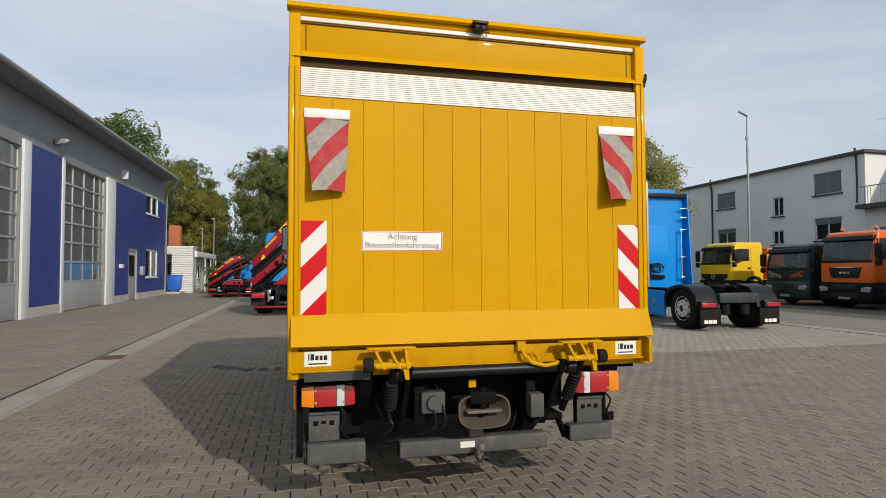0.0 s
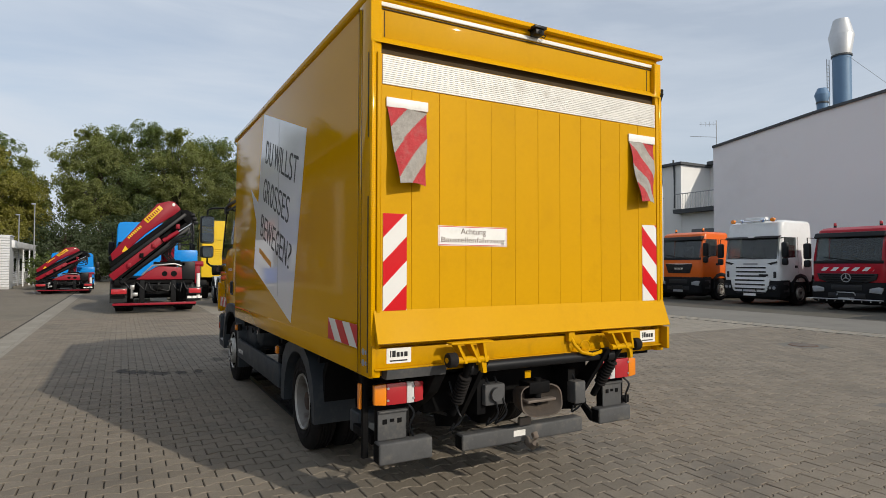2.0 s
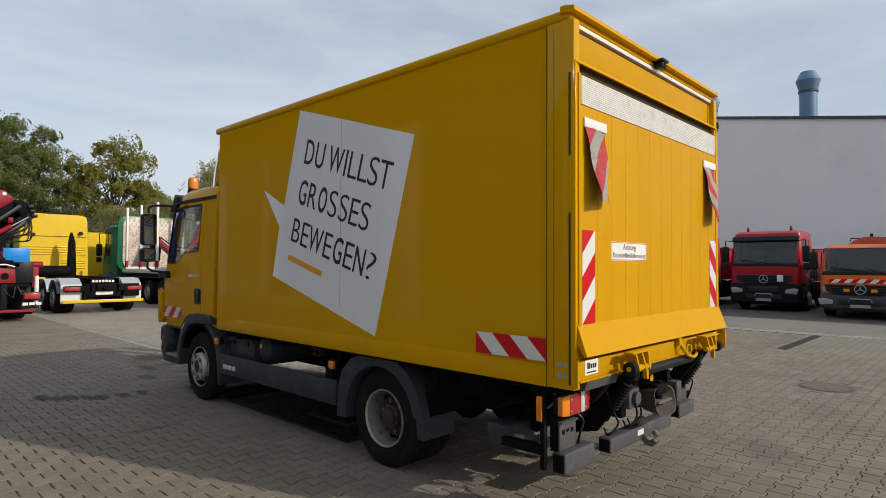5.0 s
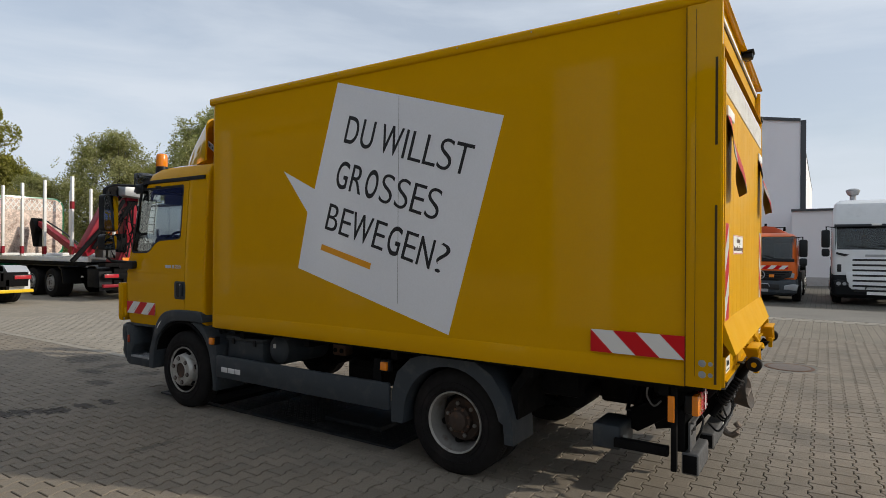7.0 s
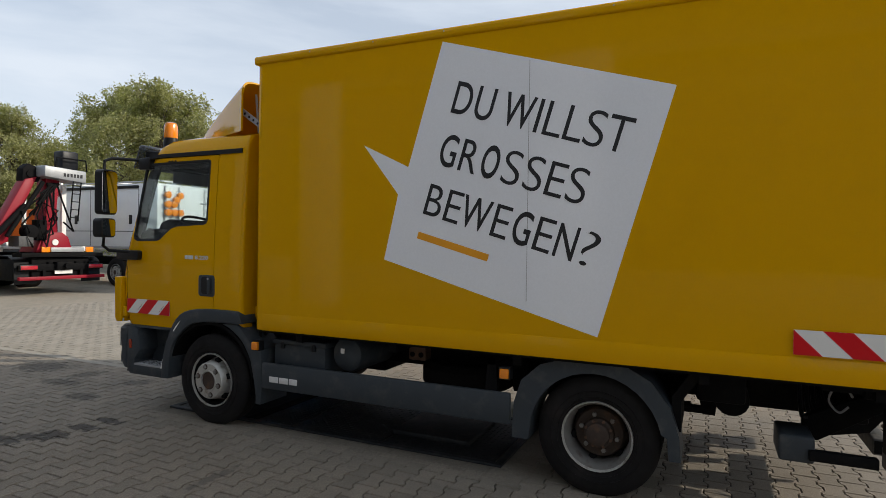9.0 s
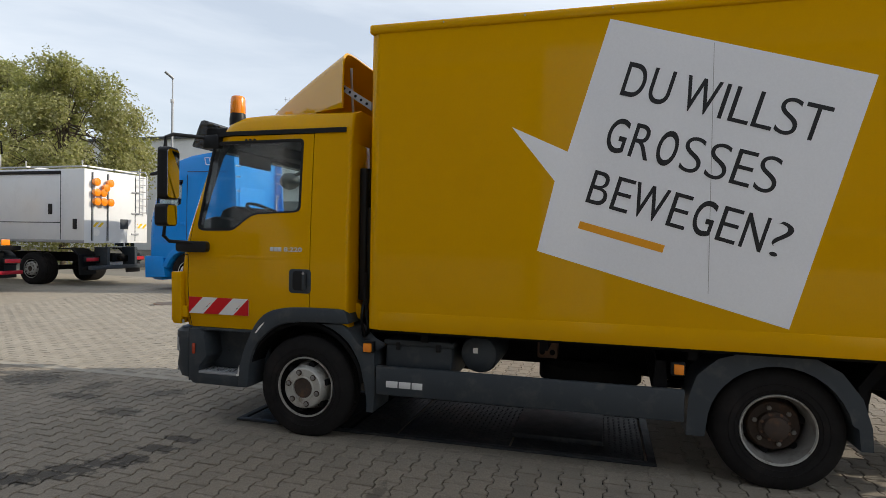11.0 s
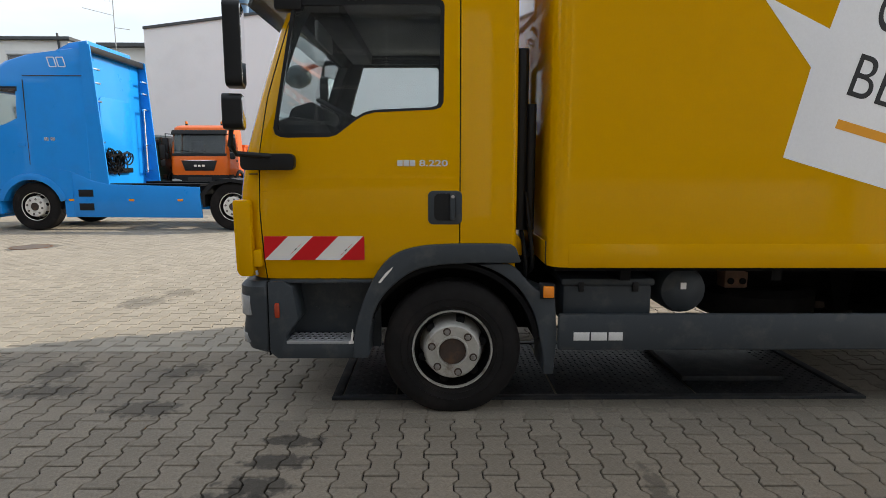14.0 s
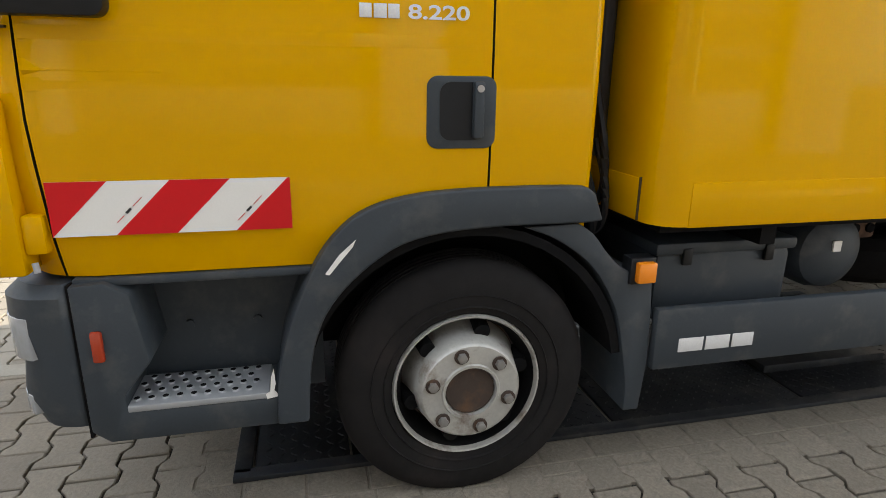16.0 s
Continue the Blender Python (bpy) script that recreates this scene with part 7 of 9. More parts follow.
        part("model_badge", Mesh().box(-0.74, -0.36, 0.0, 0.03, 1.17, 1.25, 0.008), GRILLE, t)
        part("maker_bar", Mesh().box(-0.3, 0.3, -0.003, 0.014, 1.62, 1.69), GALV, t)
        for sgn in (-1, 1):
            part("side_vent", Mesh().prism([(sgn * 0.72, 1.68), (sgn * 1.08, 1.76), (sgn * 1.1, 1.70), (sgn * 0.85, 1.62)], "y", -0.12, 0.012), GRILLE, t)
            part("corner_slot", Mesh().box(min(sgn * 0.94, sgn * 1.06), max(sgn * 0.94, sgn * 1.06), -0.04, 0.012, 1.1, 1.36, 0.02), GRILLE, t)
    elif style == "wing":    # black shield with a bright bar
        part("grille", Mesh().prism([(-0.74, 1.66), (0.74, 1.66), (0.6, 1.24), (-0.6, 1.24)], "y", -0.03, 0.03, 0.01), GRILLE, t)
        for z in (1.28, 1.36, 1.52, 1.6):
            part("grille_slat", Mesh().box(-0.58, 0.58, 0.025, 0.04, z, z + 0.02, 0.004), BLACK_PLASTIC, t)
        for k in range(3):
            part("maker_bar", Mesh().box(-0.24 + 0.17 * k, -0.12 + 0.17 * k, 0.03, 0.045, 1.40, 1.49), CHROME, t)
        part("bright_edge", Mesh().prism([(-0.76, 1.685), (0.76, 1.685), (0.2, 1.64), (-0.2, 1.64)], "y", 0.0, 0.034), CHROME, t)
    elif style == "strips":  # pale slanting strips at each side
        part("grille", Mesh().prism([(-0.9, 1.5), (0.9, 1.5), (0.6, 1.1), (-0.6, 1.1)], "y", -0.03, 0.02, 0.01), GRILLE, t)
        for sgn in (-1, 1):
            for k in range(5):
                part("bright_strip", Mesh().prism([(sgn * 0.25, 1.2 + 0.03 * k), (sgn * 0.95, 1.28 + 0.055 * k), (sgn * 0.95, 1.298 + 0.055 * k), (sgn * 0.25, 1.212 + 0.03 * k)], "y", 0.012, 0.034), CHROME, t)
    else:
        lo, hi = 1.08 + drop, 1.37 + drop
        part("grille", Mesh().prism([(-0.98, hi), (0.98, hi), (0.92, lo + 0.08), (0.55, lo - 0.05), (-0.55, lo - 0.05), (-0.92, lo + 0.08)], "y", -0.03, 0.055, 0.01), GRILLE, t)
        for k in range(4):
            part("grille_slat", Mesh().box(-0.55 - 0.11 * k, 0.55 + 0.11 * k, 0.05, 0.075, lo - 0.02 + 0.08 * k, lo + 0.02 + 0.08 * k, 0.006), BUMPER_DARK, t)
        emblem = part("round_emblem", Mesh().lathe([(0.16, 0.075), (0.16, 0.1), (0.135, 0.1), (0.135, 0.075)], (0, 0, (lo + hi) / 2), "y", 24, True), GALV, t)
        star = Mesh()
        for a in (90, 210, 330):
            star.cyl((0, 0.085, (lo + hi) / 2), (0.14 * math.cos(radians(a)), 0.085, (lo + hi) / 2 + 0.14 * math.sin(radians(a))), 0.025, 0.006, seg=6)
        part("emblem_spokes", star, GALV, emblem)
    if visor:
        f = face(top)
        rise = 0.05 if style == "bars" else 0.13
        part("sun_visor", Mesh().prism([(f - 0.06, top + 0.01), (f + 0.11, top - 0.05), (f + 0.13, top - 0.025), (f + 0.03, top + rise), (f - 0.14, top + rise + 0.02)], "x", -half + 0.08, half - 0.08, 0.01), BLACK_PLASTIC, t)
        if style == "bars":
            part("visor_badge", Mesh().box(-0.13, 0.13, f + 0.05, f + 0.10, top - 0.01, top + 0.07, 0.008), LABEL_WHITE, t)
    if stripes:
        stripe_plate(t, -0.85, 0.85, sill - 0.36, sill - 0.23, lambda u, v, d: (-u, 0.006 + d, v), 1.0, (0, 1.45), 0.17)
    for k in range(beacons):
        x = (-0.75, 0.75)[k]
        b = part("beacon", Mesh().cyl((x, -0.75, roof - 0.03), (x, -0.75, roof + 0.06), 0.05, seg=12), BLACK_PLASTIC, t)
        part("dome", Mesh().cyl((x, -0.75, roof + 0.06), (x, -0.75, roof + 0.17), 0.055, 0.045, seg=12, bev=0.01), AMBER if colour is not RED_PAINT else RED_LENS, b)
    if lamps:
        bar = part("lamp_bar", Mesh().cyl((-1.0, -0.2, roof - 0.02), (1.0, -0.2, roof - 0.02), 0.03, seg=10), CHROME, t)
        for x in (-0.85, -0.45, 0.45, 0.85):
            part("spot_lamp", Mesh().cyl((x, -0.24, roof + 0.0), (x, -0.12, roof + 0.0), 0.085, seg=16, bev=0.01), CHROME if abs(x) < 0.5 else AMBER, bar)
        part("roof_plate", Mesh().box(-0.42, 0.42, -0.6, -0.35, roof - 0.06, roof + 0.14, 0.03), WHITE_PAINT, bar)
    # inside
    part("dashboard", Mesh().box(-half + 0.1, half - 0.1, -0.6, -0.14, sill - 0.4, sill - 0.04, 0.04), TRIM_DARK, t)
    for x in (-0.6, 0.6):
        part("seat", Mesh().box(x - 0.26, x + 0.26, -1.55, -1.4, sill - 0.4, min(sill + 0.55, roof - 0.3), 0.06), SEAT, t)
    part("cab_floor", Mesh().box(-half + 0.1, half - 0.1, -depth + 0.1, -0.15, btop, btop + 0.12), TRIM_DARK, t)


def chassis(t, y0, y1, axles, half=1.2, r=0.5):
    for x in (-0.45, 0.37):
        part("chassis_rail", Mesh().box(x, x + 0.08, y0, y1, 0.72, 0.98, 0.006), CHASSIS, t)
    for k, y in enumerate(axles):
        axle(t, y, half if k == 0 else half + 0.02, r, k > 0)


def tail(t, y, half=1.22, bar=None, bar_z=0.5, guard=BLACK_PLASTIC):
    """Lights, bumper bar and mudguards at the rear end, y."""
    bar = bar or CHASSIS
    part("tail_bar", Mesh().box(-half, half, y - 0.06, y + 0.06, bar_z, bar_z + 0.1, 0.015), bar, t)
    part("tail_beam", Mesh().box(-half + 0.1, half - 0.1, y + 0.02, y + 0.14, 0.72, 0.92, 0.01), CHASSIS, t)
    part("plate_bar", Mesh().box(-0.26, 0.26, y - 0.01, y + 0.02, 0.62, 0.73), LABEL_WHITE, t, "blank white plate")
    for sgn in (-1, 1):
        x = sgn * (half - 0.28)
        lamp = part("tail_light", Mesh().box(x - 0.25, x + 0.25, y - 0.02, y + 0.06, 0.75, 0.9, 0.015), BLACK_PLASTIC, t, "red tail light")
        part("lens", Mesh().box(x - 0.22, x + 0.22, y - 0.035, y - 0.015, 0.77, 0.88, 0.006), RED_LENS, lamp)
        part("bar_post", Mesh().box(sgn * 0.55 - 0.04, sgn * 0.55 + 0.04, y, y + 0.12, bar_z + 0.05, 0.75), CHASSIS, t)
        part("mudguard", Mesh().prism([(y + 0.18, 0.35), (y + 0.2, 0.35), (y + 0.25, 0.95), (y + 0.5, 1.12), (y + 1.0, 1.14), (y + 1.0, 1.17), (y + 0.48, 1.15), (y + 0.2, 0.97)], "x", min(sgn * (half - 0.6), sgn * half), max(sgn * (half - 0.6), sgn * half)), guard, t)
    part("coupling", Mesh().box(-0.25, 0.25, y - 0.1, y + 0.15, 0.74, 0.98, 0.03).cyl((0, y - 0.2, 0.86), (0, y, 0.86), 0.07, seg=12), CHASSIS, t)


def parked(label, colour, y, x, length, group="parked trucks", body=None, **kw):
    t = thing("parked_truck", label, "truck", group, pose(x, y, 0, 0, 0, 90))
    truck_front(t, colour, **kw)
    chassis(t, -length, -0.3, (-1.36, -length + 1.9) if length < 7 else (-1.36, -length + 2.4, -length + 1.1))
    for sgn in (-1, 1):
        part("fuel_tank", Mesh().prism(rounded(-length + 3.4, -2.1, 0.42, 1.02, 0.1), "x", min(sgn * 0.6, sgn * 1.18), max(sgn * 0.6, sgn * 1.18), 0.02), CHASSIS, t)
    # wide dark box along the frame, added to block light under the truck
    part("gearbox", Mesh().box(-0.75, 0.75, -length + 1.0, -1.9, 0.28, 0.8, 0.05), CHASSIS, t)
    tail(t, -length)
    if body:
        part("load_body", Mesh().box(-1.2, 1.2, -length + 0.1, -kw.get("depth", 1.95) - 0.25, 1.1, body[1], 0.03), body[0], t)
        for k in range(6):
            yy = -length + 0.4 + k * (length - 3.0) / 5
            part("body_rib", Mesh().box(-1.24, 1.24, yy, yy + 0.1, 1.12, body[1] - 0.03), body[0], t)
        part("body_lip", Mesh().box(-1.24, 1.24, -length + 0.1, -kw.get("depth", 1.95) - 0.22, body[1] - 0.02, body[1] + 0.08, 0.01), body[0], t)
    return t


parked("yellow truck with black grille parked nose to yard", TRUCK_YELLOW, 22.6, 20.0, 7.5, roof=3.0, beacons=0, body=(ORANGE_PAINT, 2.6))
parked("dark green tractor truck with chrome grille strips", GREEN_PAINT, 18.2, 20.2, 6.0, roof=2.75, style="strips", bumper=GREEN_PAINT, sill=1.66)
parked("orange truck with black shield grille and black visor", ORANGE_PAINT, 15.35, 20.3, 7.8, roof=3.15, style="wing", beacons=2, body=(ORANGE_PAINT, 2.3))
parked("white tractor truck with lamp bar and barred grille", WHITE_PAINT, 11.55, 19.9, 6.1, roof=3.42, depth=2.2, style="bars", lamps=True, sill=1.85, btop=1.0, brow=0.7)
red_one = parked("red truck with striped nose band and round emblem", RED_PAINT, 7.95, 19.9, 7.6, roof=3.0, beacons=2, stripes=True, body=(RED_PAINT, 2.4), sill=1.77, brow=0.35, drop=-0.05, btop=1.02)
spray = part("spray_bar", Mesh().cyl((-1.22, 0.24, 0.42), (1.22, 0.24, 0.42), 0.022, seg=8).box(-0.2, 0.2, 0.06, 0.24, 0.4, 0.47, 0.02), STEEL, red_one, "thin steel spray bar")
for k in range(9):
    part("nozzle", Mesh().cyl((-1.12 + 0.28 * k, 0.24, 0.40), (-1.12 + 0.28 * k, 0.24, 0.34), 0.014, 0.02, seg=8), STEEL, spray)
for k in range(3):
    part("door_stripe", Mesh().prism([(-0.42 - 0.16 * k, 1.40), (-0.36 - 0.16 * k, 1.40), (-0.43 - 0.16 * k, 1.56), (-0.49 - 0.16 * k, 1.56)], "x", -1.224, -1.219), WHITE_FILM, red_one)
red_two = parked("red truck with dark bumper and round emblem", RED_PAINT, 4.6, 20.0, 7.6, roof=3.05, beacons=2, body=(RED_PAINT, 2.3), sill=1.79, brow=0.36, drop=-0.02, btop=1.04)
part("grille_card", Mesh().box(-0.66, -0.46, 0.07, 0.082, 1.12, 1.36, 0.004), LABEL_WHITE, red_two)
tank_truck = parked("orange truck with striped nose band and domed tank", ORANGE_PAINT, 1.35, 18.2, 7.2, roof=2.42, stripes=True, visor=False, half=1.12, sill=1.52, btop=0.82, drop=-0.26, brow=0.135, bumper=GREY_PLASTIC)
for sgn in (-1, 1):
    part("headlight", Mesh().prism([(sgn * 0.74, 0.88), (sgn * 1.02, 0.86), (sgn * 1.04, 1.02), (sgn * 0.9, 1.08), (sgn * 0.82, 1.06)], "y", -0.1, 0.03, 0.015), HEADLIGHT, tank_truck, "clear upper headlight")
    part("flasher", Mesh().box(sgn * 0.36 - 0.08, sgn * 0.36 + 0.08, 0.07, 0.085, 0.88, 0.98, 0.01), AMBER, tank_truck)
part("tank", Mesh().loft([[(1.0 * math.cos(radians(a)), y, 1.72 + h * math.sin(radians(a))) for a in range(0, 360, 15)] for y, h in ((-2.1, 0.8), (-2.25, 1.02), (-6.8, 1.05), (-7.0, 0.75))]), TANK_PAINT, tank_truck, "dull orange-red domed tank")
part("tank_rail", Mesh().tube([(-0.62, -2.35, 2.58), (-0.58, -2.3, 2.68), (0.58, -2.3, 2.68), (0.62, -2.35, 2.58)], 0.02, 6).box(-0.04, 0.04, -2.4, -2.3, 2.72, 2.84, 0.01).box(-0.66, -0.58, -2.45, -2.3, 2.55, 2.7, 0.01), CHASSIS, tank_truck)
white_two = parked("white tractor truck with tall roof and barred grille", WHITE_PAINT, -1.95, 18.6, 6.1, roof=3.5, depth=2.2, style="bars", sill=1.85, btop=1.0, brow=0.86)
part("exhaust_stack", Mesh().cyl((0.55, -2.5, 3.84), (0.55, -2.5, 4.02), 0.16, 0.23, seg=18, bev=0.02).cyl((0.55, -2.5, 4.02), (0.55, -2.5, 4.08), 0.23, 0.12, seg=18).cyl((0.55, -2.5, 1.0), (0.55, -2.5, 3.86), 0.1, seg=12), GALV, white_two)
part("roof_fairing", Mesh().prism([(-0.7, 3.38), (-1.1, 3.56), (-2.1, 3.64), (-2.1, 3.38)], "x", -1.0, 1.0, 0.08), WHITE_PAINT, white_two)
parked("white tractor truck with plain dark bumper", WHITE_PAINT, -5.4, 18.6, 6.1, roof=3.2, style="bars", sill=1.85, btop=1.0, brow=0.5)


# trucks in the back row, tails towards the yard
def along(p, q, half_width):
    """A straight bar from p to q in the x-z plane, as a polygon."""
    p, q = Vector(p), Vector(q)
    n = Vector((-(q - p).y, (q - p).x)).normalized() * half_width
    return [tuple(v) for v in (p - n, q - n, q + n, p + n)]


def crane_truck(x, y, label):
    t = thing("crane_truck", label, "truck", "crane trucks", pose(x, y, 0))
    cab = new("cab")
    cab.parent = t
    cab.matrix_local = pose(-0.05, 9.0, 0)
    truck_front(cab, BLUE_PAINT, roof=3.42, depth=2.1)
    part("rear_recess", Mesh().box(-0.9, 0.9, -2.12, -2.09, 2.1, 2.14), SEAM, cab)
    part("air_filter", Mesh().cyl((-0.95, -2.3, 1.2), (-0.95, -2.3, 2.55), 0.17, seg=14, bev=0.03), BLACK_PLASTIC, cab)
    chassis(t, 0.1, 8.8, (7.6, 1.4, 2.75))
    part("deck", Mesh().box(-1.22, 1.22, 2.2, 6.6, 1.0, 1.12, 0.01), CHASSIS, t)
    part("toolbox", Mesh().prism([(0.5, 1.55), (1.4, 1.55), (1.4, 2.12), (0.5, 2.12)], "y", 1.6, 2.4, 0.03), BLUE_PAINT, t, "blue tool box")
    # tail, all dark but for a thin red bar and the lamps
    part("tail_bar", Mesh().box(-1.28, 1.2, -0.08, 0.06, 0.27, 0.345, 0.015), CRANE_RED, t, "thin red under-run bar")
    part("tail_underside", Mesh().box(-1.25, 1.2, 0.1, 0.5, 0.2, 0.34, 0.03), CHASSIS, t)
    part("tail_beam", Mesh().box(-1.1, 1.1, 0.05, 0.25, 0.98, 1.1, 0.01), CHASSIS, t)
    for xx in (-0.43, 0.5):
        part("frame_upright", Mesh().prism([(xx - 0.09, 0.34), (xx + 0.07, 0.34), (xx + 0.06, 1.08), (xx - 0.08, 1.08)], "y", -0.02, 0.1, 0.01), BUMPER_DARK, t)
    part("coupling_plate", Mesh().prism([(-0.36, 0.95), (0.44, 0.95), (0.42, 0.72), (0.2, 0.66), (0.04, 0.6), (-0.12, 0.66), (-0.34, 0.72)], "y", 0.02, 0.1, 0.015), BUMPER_DARK, t)
    part("coupling", Mesh().cyl((0.04, -0.14, 0.84), (0.04, 0.1, 0.84), 0.07, seg=14).box(-0.1, 0.18, -0.06, 0.05, 0.74, 0.92, 0.03), CHASSIS, t)
    for x0, x1 in ((-1.36, -0.86), (0.92, 1.36)):
        lamp = part("tail_light", Mesh().box(x0, x1, -0.04, 0.06, 0.6, 0.84, 0.02), BLACK_PLASTIC, t, "red tail light")
        part("lens", Mesh().box(x0 + 0.04, x1 - 0.02, -0.06, -0.035, 0.64, 0.8, 0.01), RED_LENS, lamp)
        part("wheel_guard", Mesh().prism([(0.18, 0.36), (0.21, 0.36), (0.27, 0.95), (0.5, 1.1), (1.0, 1.12), (1.0, 1.15), (0.48, 1.13), (0.22, 0.97)], "x", x0, x1), BLACK_PLASTIC, t)
    for k in range(3):
        part("name_bar", Mesh().box(0.92 + 0.16 * k, 1.05 + 0.16 * k, -0.05, -0.03, 0.46, 0.54), LABEL_WHITE, t)
    part("air_coupling", Mesh().box(-0.78, -0.66, -0.06, 0.05, 0.78, 0.92, 0.01).box(-0.72, -0.56, -0.08, 0.05, 0.56, 0.68, 0.02).cyl((-0.74, -0.06, 0.5), (-0.74, -0.06, 0.8), 0.03, seg=8), STEEL, t)
    part("plate_bar", Mesh().box(-0.2, 0.3, -0.05, -0.03, 0.40, 0.50), GREY_PLASTIC, t)
    # crane foot
    part("crane_base", Mesh().prism([(-0.62, 1.1), (0.76, 1.1), (0.74, 1.5), (0.1, 1.54), (-0.02, 1.52), (-0.3, 1.34)], "y", -0.02, 0.55, 0.02), CRANE_RED, t)
    for xx, rr in ((0.22, 0.085), (0.5, 0.095)):
        part("base_hole", Mesh().cyl((xx, -0.028, 1.29), (xx, 0.02, 1.29), rr, seg=18), CHASSIS, t)
    part("control_box", Mesh().box(0.74, 1.16, 0.0, 0.5, 1.1, 1.7, 0.02), BLACK_PLASTIC, t)
    part("outrigger", Mesh().cyl((1.08, 0.25, 1.62), (1.44, 0.25, 1.62), 0.095, seg=14, bev=0.015).box(1.16, 1.32, 0.1, 0.4, 0.95, 1.56, 0.02), CRANE_RED, t)
    part("outrigger_leg", Mesh().cyl((1.27, 0.1, 0.5), (1.27, 0.1, 1.3), 0.06, seg=12), LABEL_WHITE, t, "banded outrigger leg")
    part("outrigger", Mesh().box(-1.25, -1.0, 0.05, 0.4, 0.9, 1.1, 0.02), CHASSIS, t)
    part("column", Mesh().lathe([(0.30, 1.5), (0.30, 1.58), (0.24, 1.64), (0.24, 1.72), (0.2, 1.76), (0.22, 2.4), (0.26, 2.5)], (0.34, 0.55, 0), "z", 20), CRANE_RED, t)
    part("link_rod", Mesh().tube([(-0.45, -0.04, 1.25), (-0.15, -0.05, 1.56), (0.5, -0.05, 1.62), (0.72, -0.04, 1.55)], 0.03, 8), STEEL, t)
    # booms folded over one another
    boom = part("main_boom", Mesh().prism([(-1.36, 1.92), (-1.28, 1.62), (-0.35, 2.62), (0.1, 2.98), (0.5, 3.26), (0.68, 3.34), (0.70, 3.5), (0.5, 3.72), (0.3, 3.73), (-0.02, 3.62)], "y", 0.2, 0.7, 0.03), CRANE_RED, t)
    part("boom_pin", Mesh().cyl((0.48, 0.185, 3.62), (0.48, 0.72, 3.62), 0.05, seg=16), LABEL_WHITE, boom)
    a, b = Vector((-0.36, 3.02)), Vector((0.10, 3.52))
    panel = Mesh().prism(along(a, b, 0.085), "y", 0.192, 0.2, 0.003)
    part("name_panel", panel, TRUCK_YELLOW, boom, "yellow name panel without letters")
    for k in range(7):
        p = a + (b - a) * (0.1 + 0.115 * k)
        part("panel_mark", Mesh().prism(along(p, p + (b - a) * 0.06, 0.05), "y", 0.1885, 0.192), CRANE_RED, boom)
    for k in range(8):
        p = Vector((-0.86, 2.46)) + (b - a) * (0.105 * k)
        part("model_mark", Mesh().prism(along(p, p + (b - a) * 0.06, 0.04), "y", 0.196, 0.2), TRUCK_YELLOW, boom)
    part("warning_triangle", Mesh().prism([(-1.04, 2.0), (-0.80, 2.03), (-0.94, 2.2)], "y", 0.194, 0.2), TRUCK_YELLOW, boom)
    for p, q, th, y0, mm in (((-1.36, 1.56), (0.78, 3.42), 0.075, 0.12, CHASSIS), ((-1.34, 1.40), (0.85, 3.30), 0.055, 0.04, BLACK_PLASTIC), ((-1.33, 1.16), (0.1, 2.42), 0.115, 0.05, CRANE_RED),
                             ((-1.22, 1.06), (0.95, 3.04), 0.05, 0.08, CHASSIS), ((-1.05, 1.0), (1.0, 2.88), 0.06, 0.0, BLACK_PLASTIC), ((-0.9, 1.16), (0.6, 2.35), 0.03, -0.03, CHASSIS)):
        part("boom_section", Mesh().prism(along(p, q, th), "y", y0, y0 + 0.4, 0.015), mm, t)
    part("boom_pack", Mesh().prism([(-1.36, 1.5), (0.8, 3.38), (1.05, 2.92), (-0.95, 1.06)], "y", 0.34, 0.5, 0.01), CHASSIS, t)
    part("boom_head", Mesh().prism([(0.70, 3.40), (0.86, 3.46), (1.1, 3.34), (1.2, 3.0), (1.05, 2.86), (0.85, 3.02), (0.72, 3.2)], "y", 0.05, 0.6, 0.03), CHASSIS, t)
    for k in range(3):
        part("head_bracket", Mesh().box(1.0 + 0.05 * k, 1.14 + 0.05 * k, 0.0, 0.3, 3.24 - 0.13 * k, 3.33 - 0.13 * k, 0.01), BLACK_PLASTIC, t)
    part("boom_cylinder", Mesh().cyl((0.16, 0.0, 2.38), (0.62, 0.0, 2.70), 0.07, seg=12), CRANE_RED, t)
    part("piston_rod", Mesh().cyl((0.6, 0.0, 2.68), (1.02, 0.0, 2.98), 0.03, seg=10), CHROME, t)
    part("boom_cylinder", Mesh().cyl((-0.2, 0.16, 2.3), (0.25, 0.16, 2.95), 0.05, seg=12), CHASSIS, t)
    part("valve_bank", Mesh().box(-0.1, 0.85, 0.0, 0.4, 1.54, 1.68, 0.02).box(0.3, 0.7, -0.02, 0.2, 1.66, 1.74, 0.02), CHASSIS, t)
    random.seed(12)
    for k in range(9):      # hoses hanging under the boom head and along the boom
        dx, dz, sag = random.uniform(-0.12, 0.12), random.uniform(-0.1, 0.1), random.uniform(0.05, 0.3)
        pts = bend([(1.05 + dx * 0.4, 0.02 + 0.03 * (k % 3), 3.0 + dz), (1.0 + dx, -0.05, 2.72 - sag + dz), (0.72 + dx, -0.04 + 0.02 * (k % 4), 2.52 - sag * 0.6 + dz), (0.45 + dx * 0.5, 0.0, 2.3 + dz), (0.3 + dx, 0.08, 1.95 + dz), (0.5 + dx, 0.1, 1.68)])
        part("hydraulic_hose", Mesh().tube(pts, random.choice((0.014, 0.018, 0.022)), 6), BLACK_PLASTIC, t)
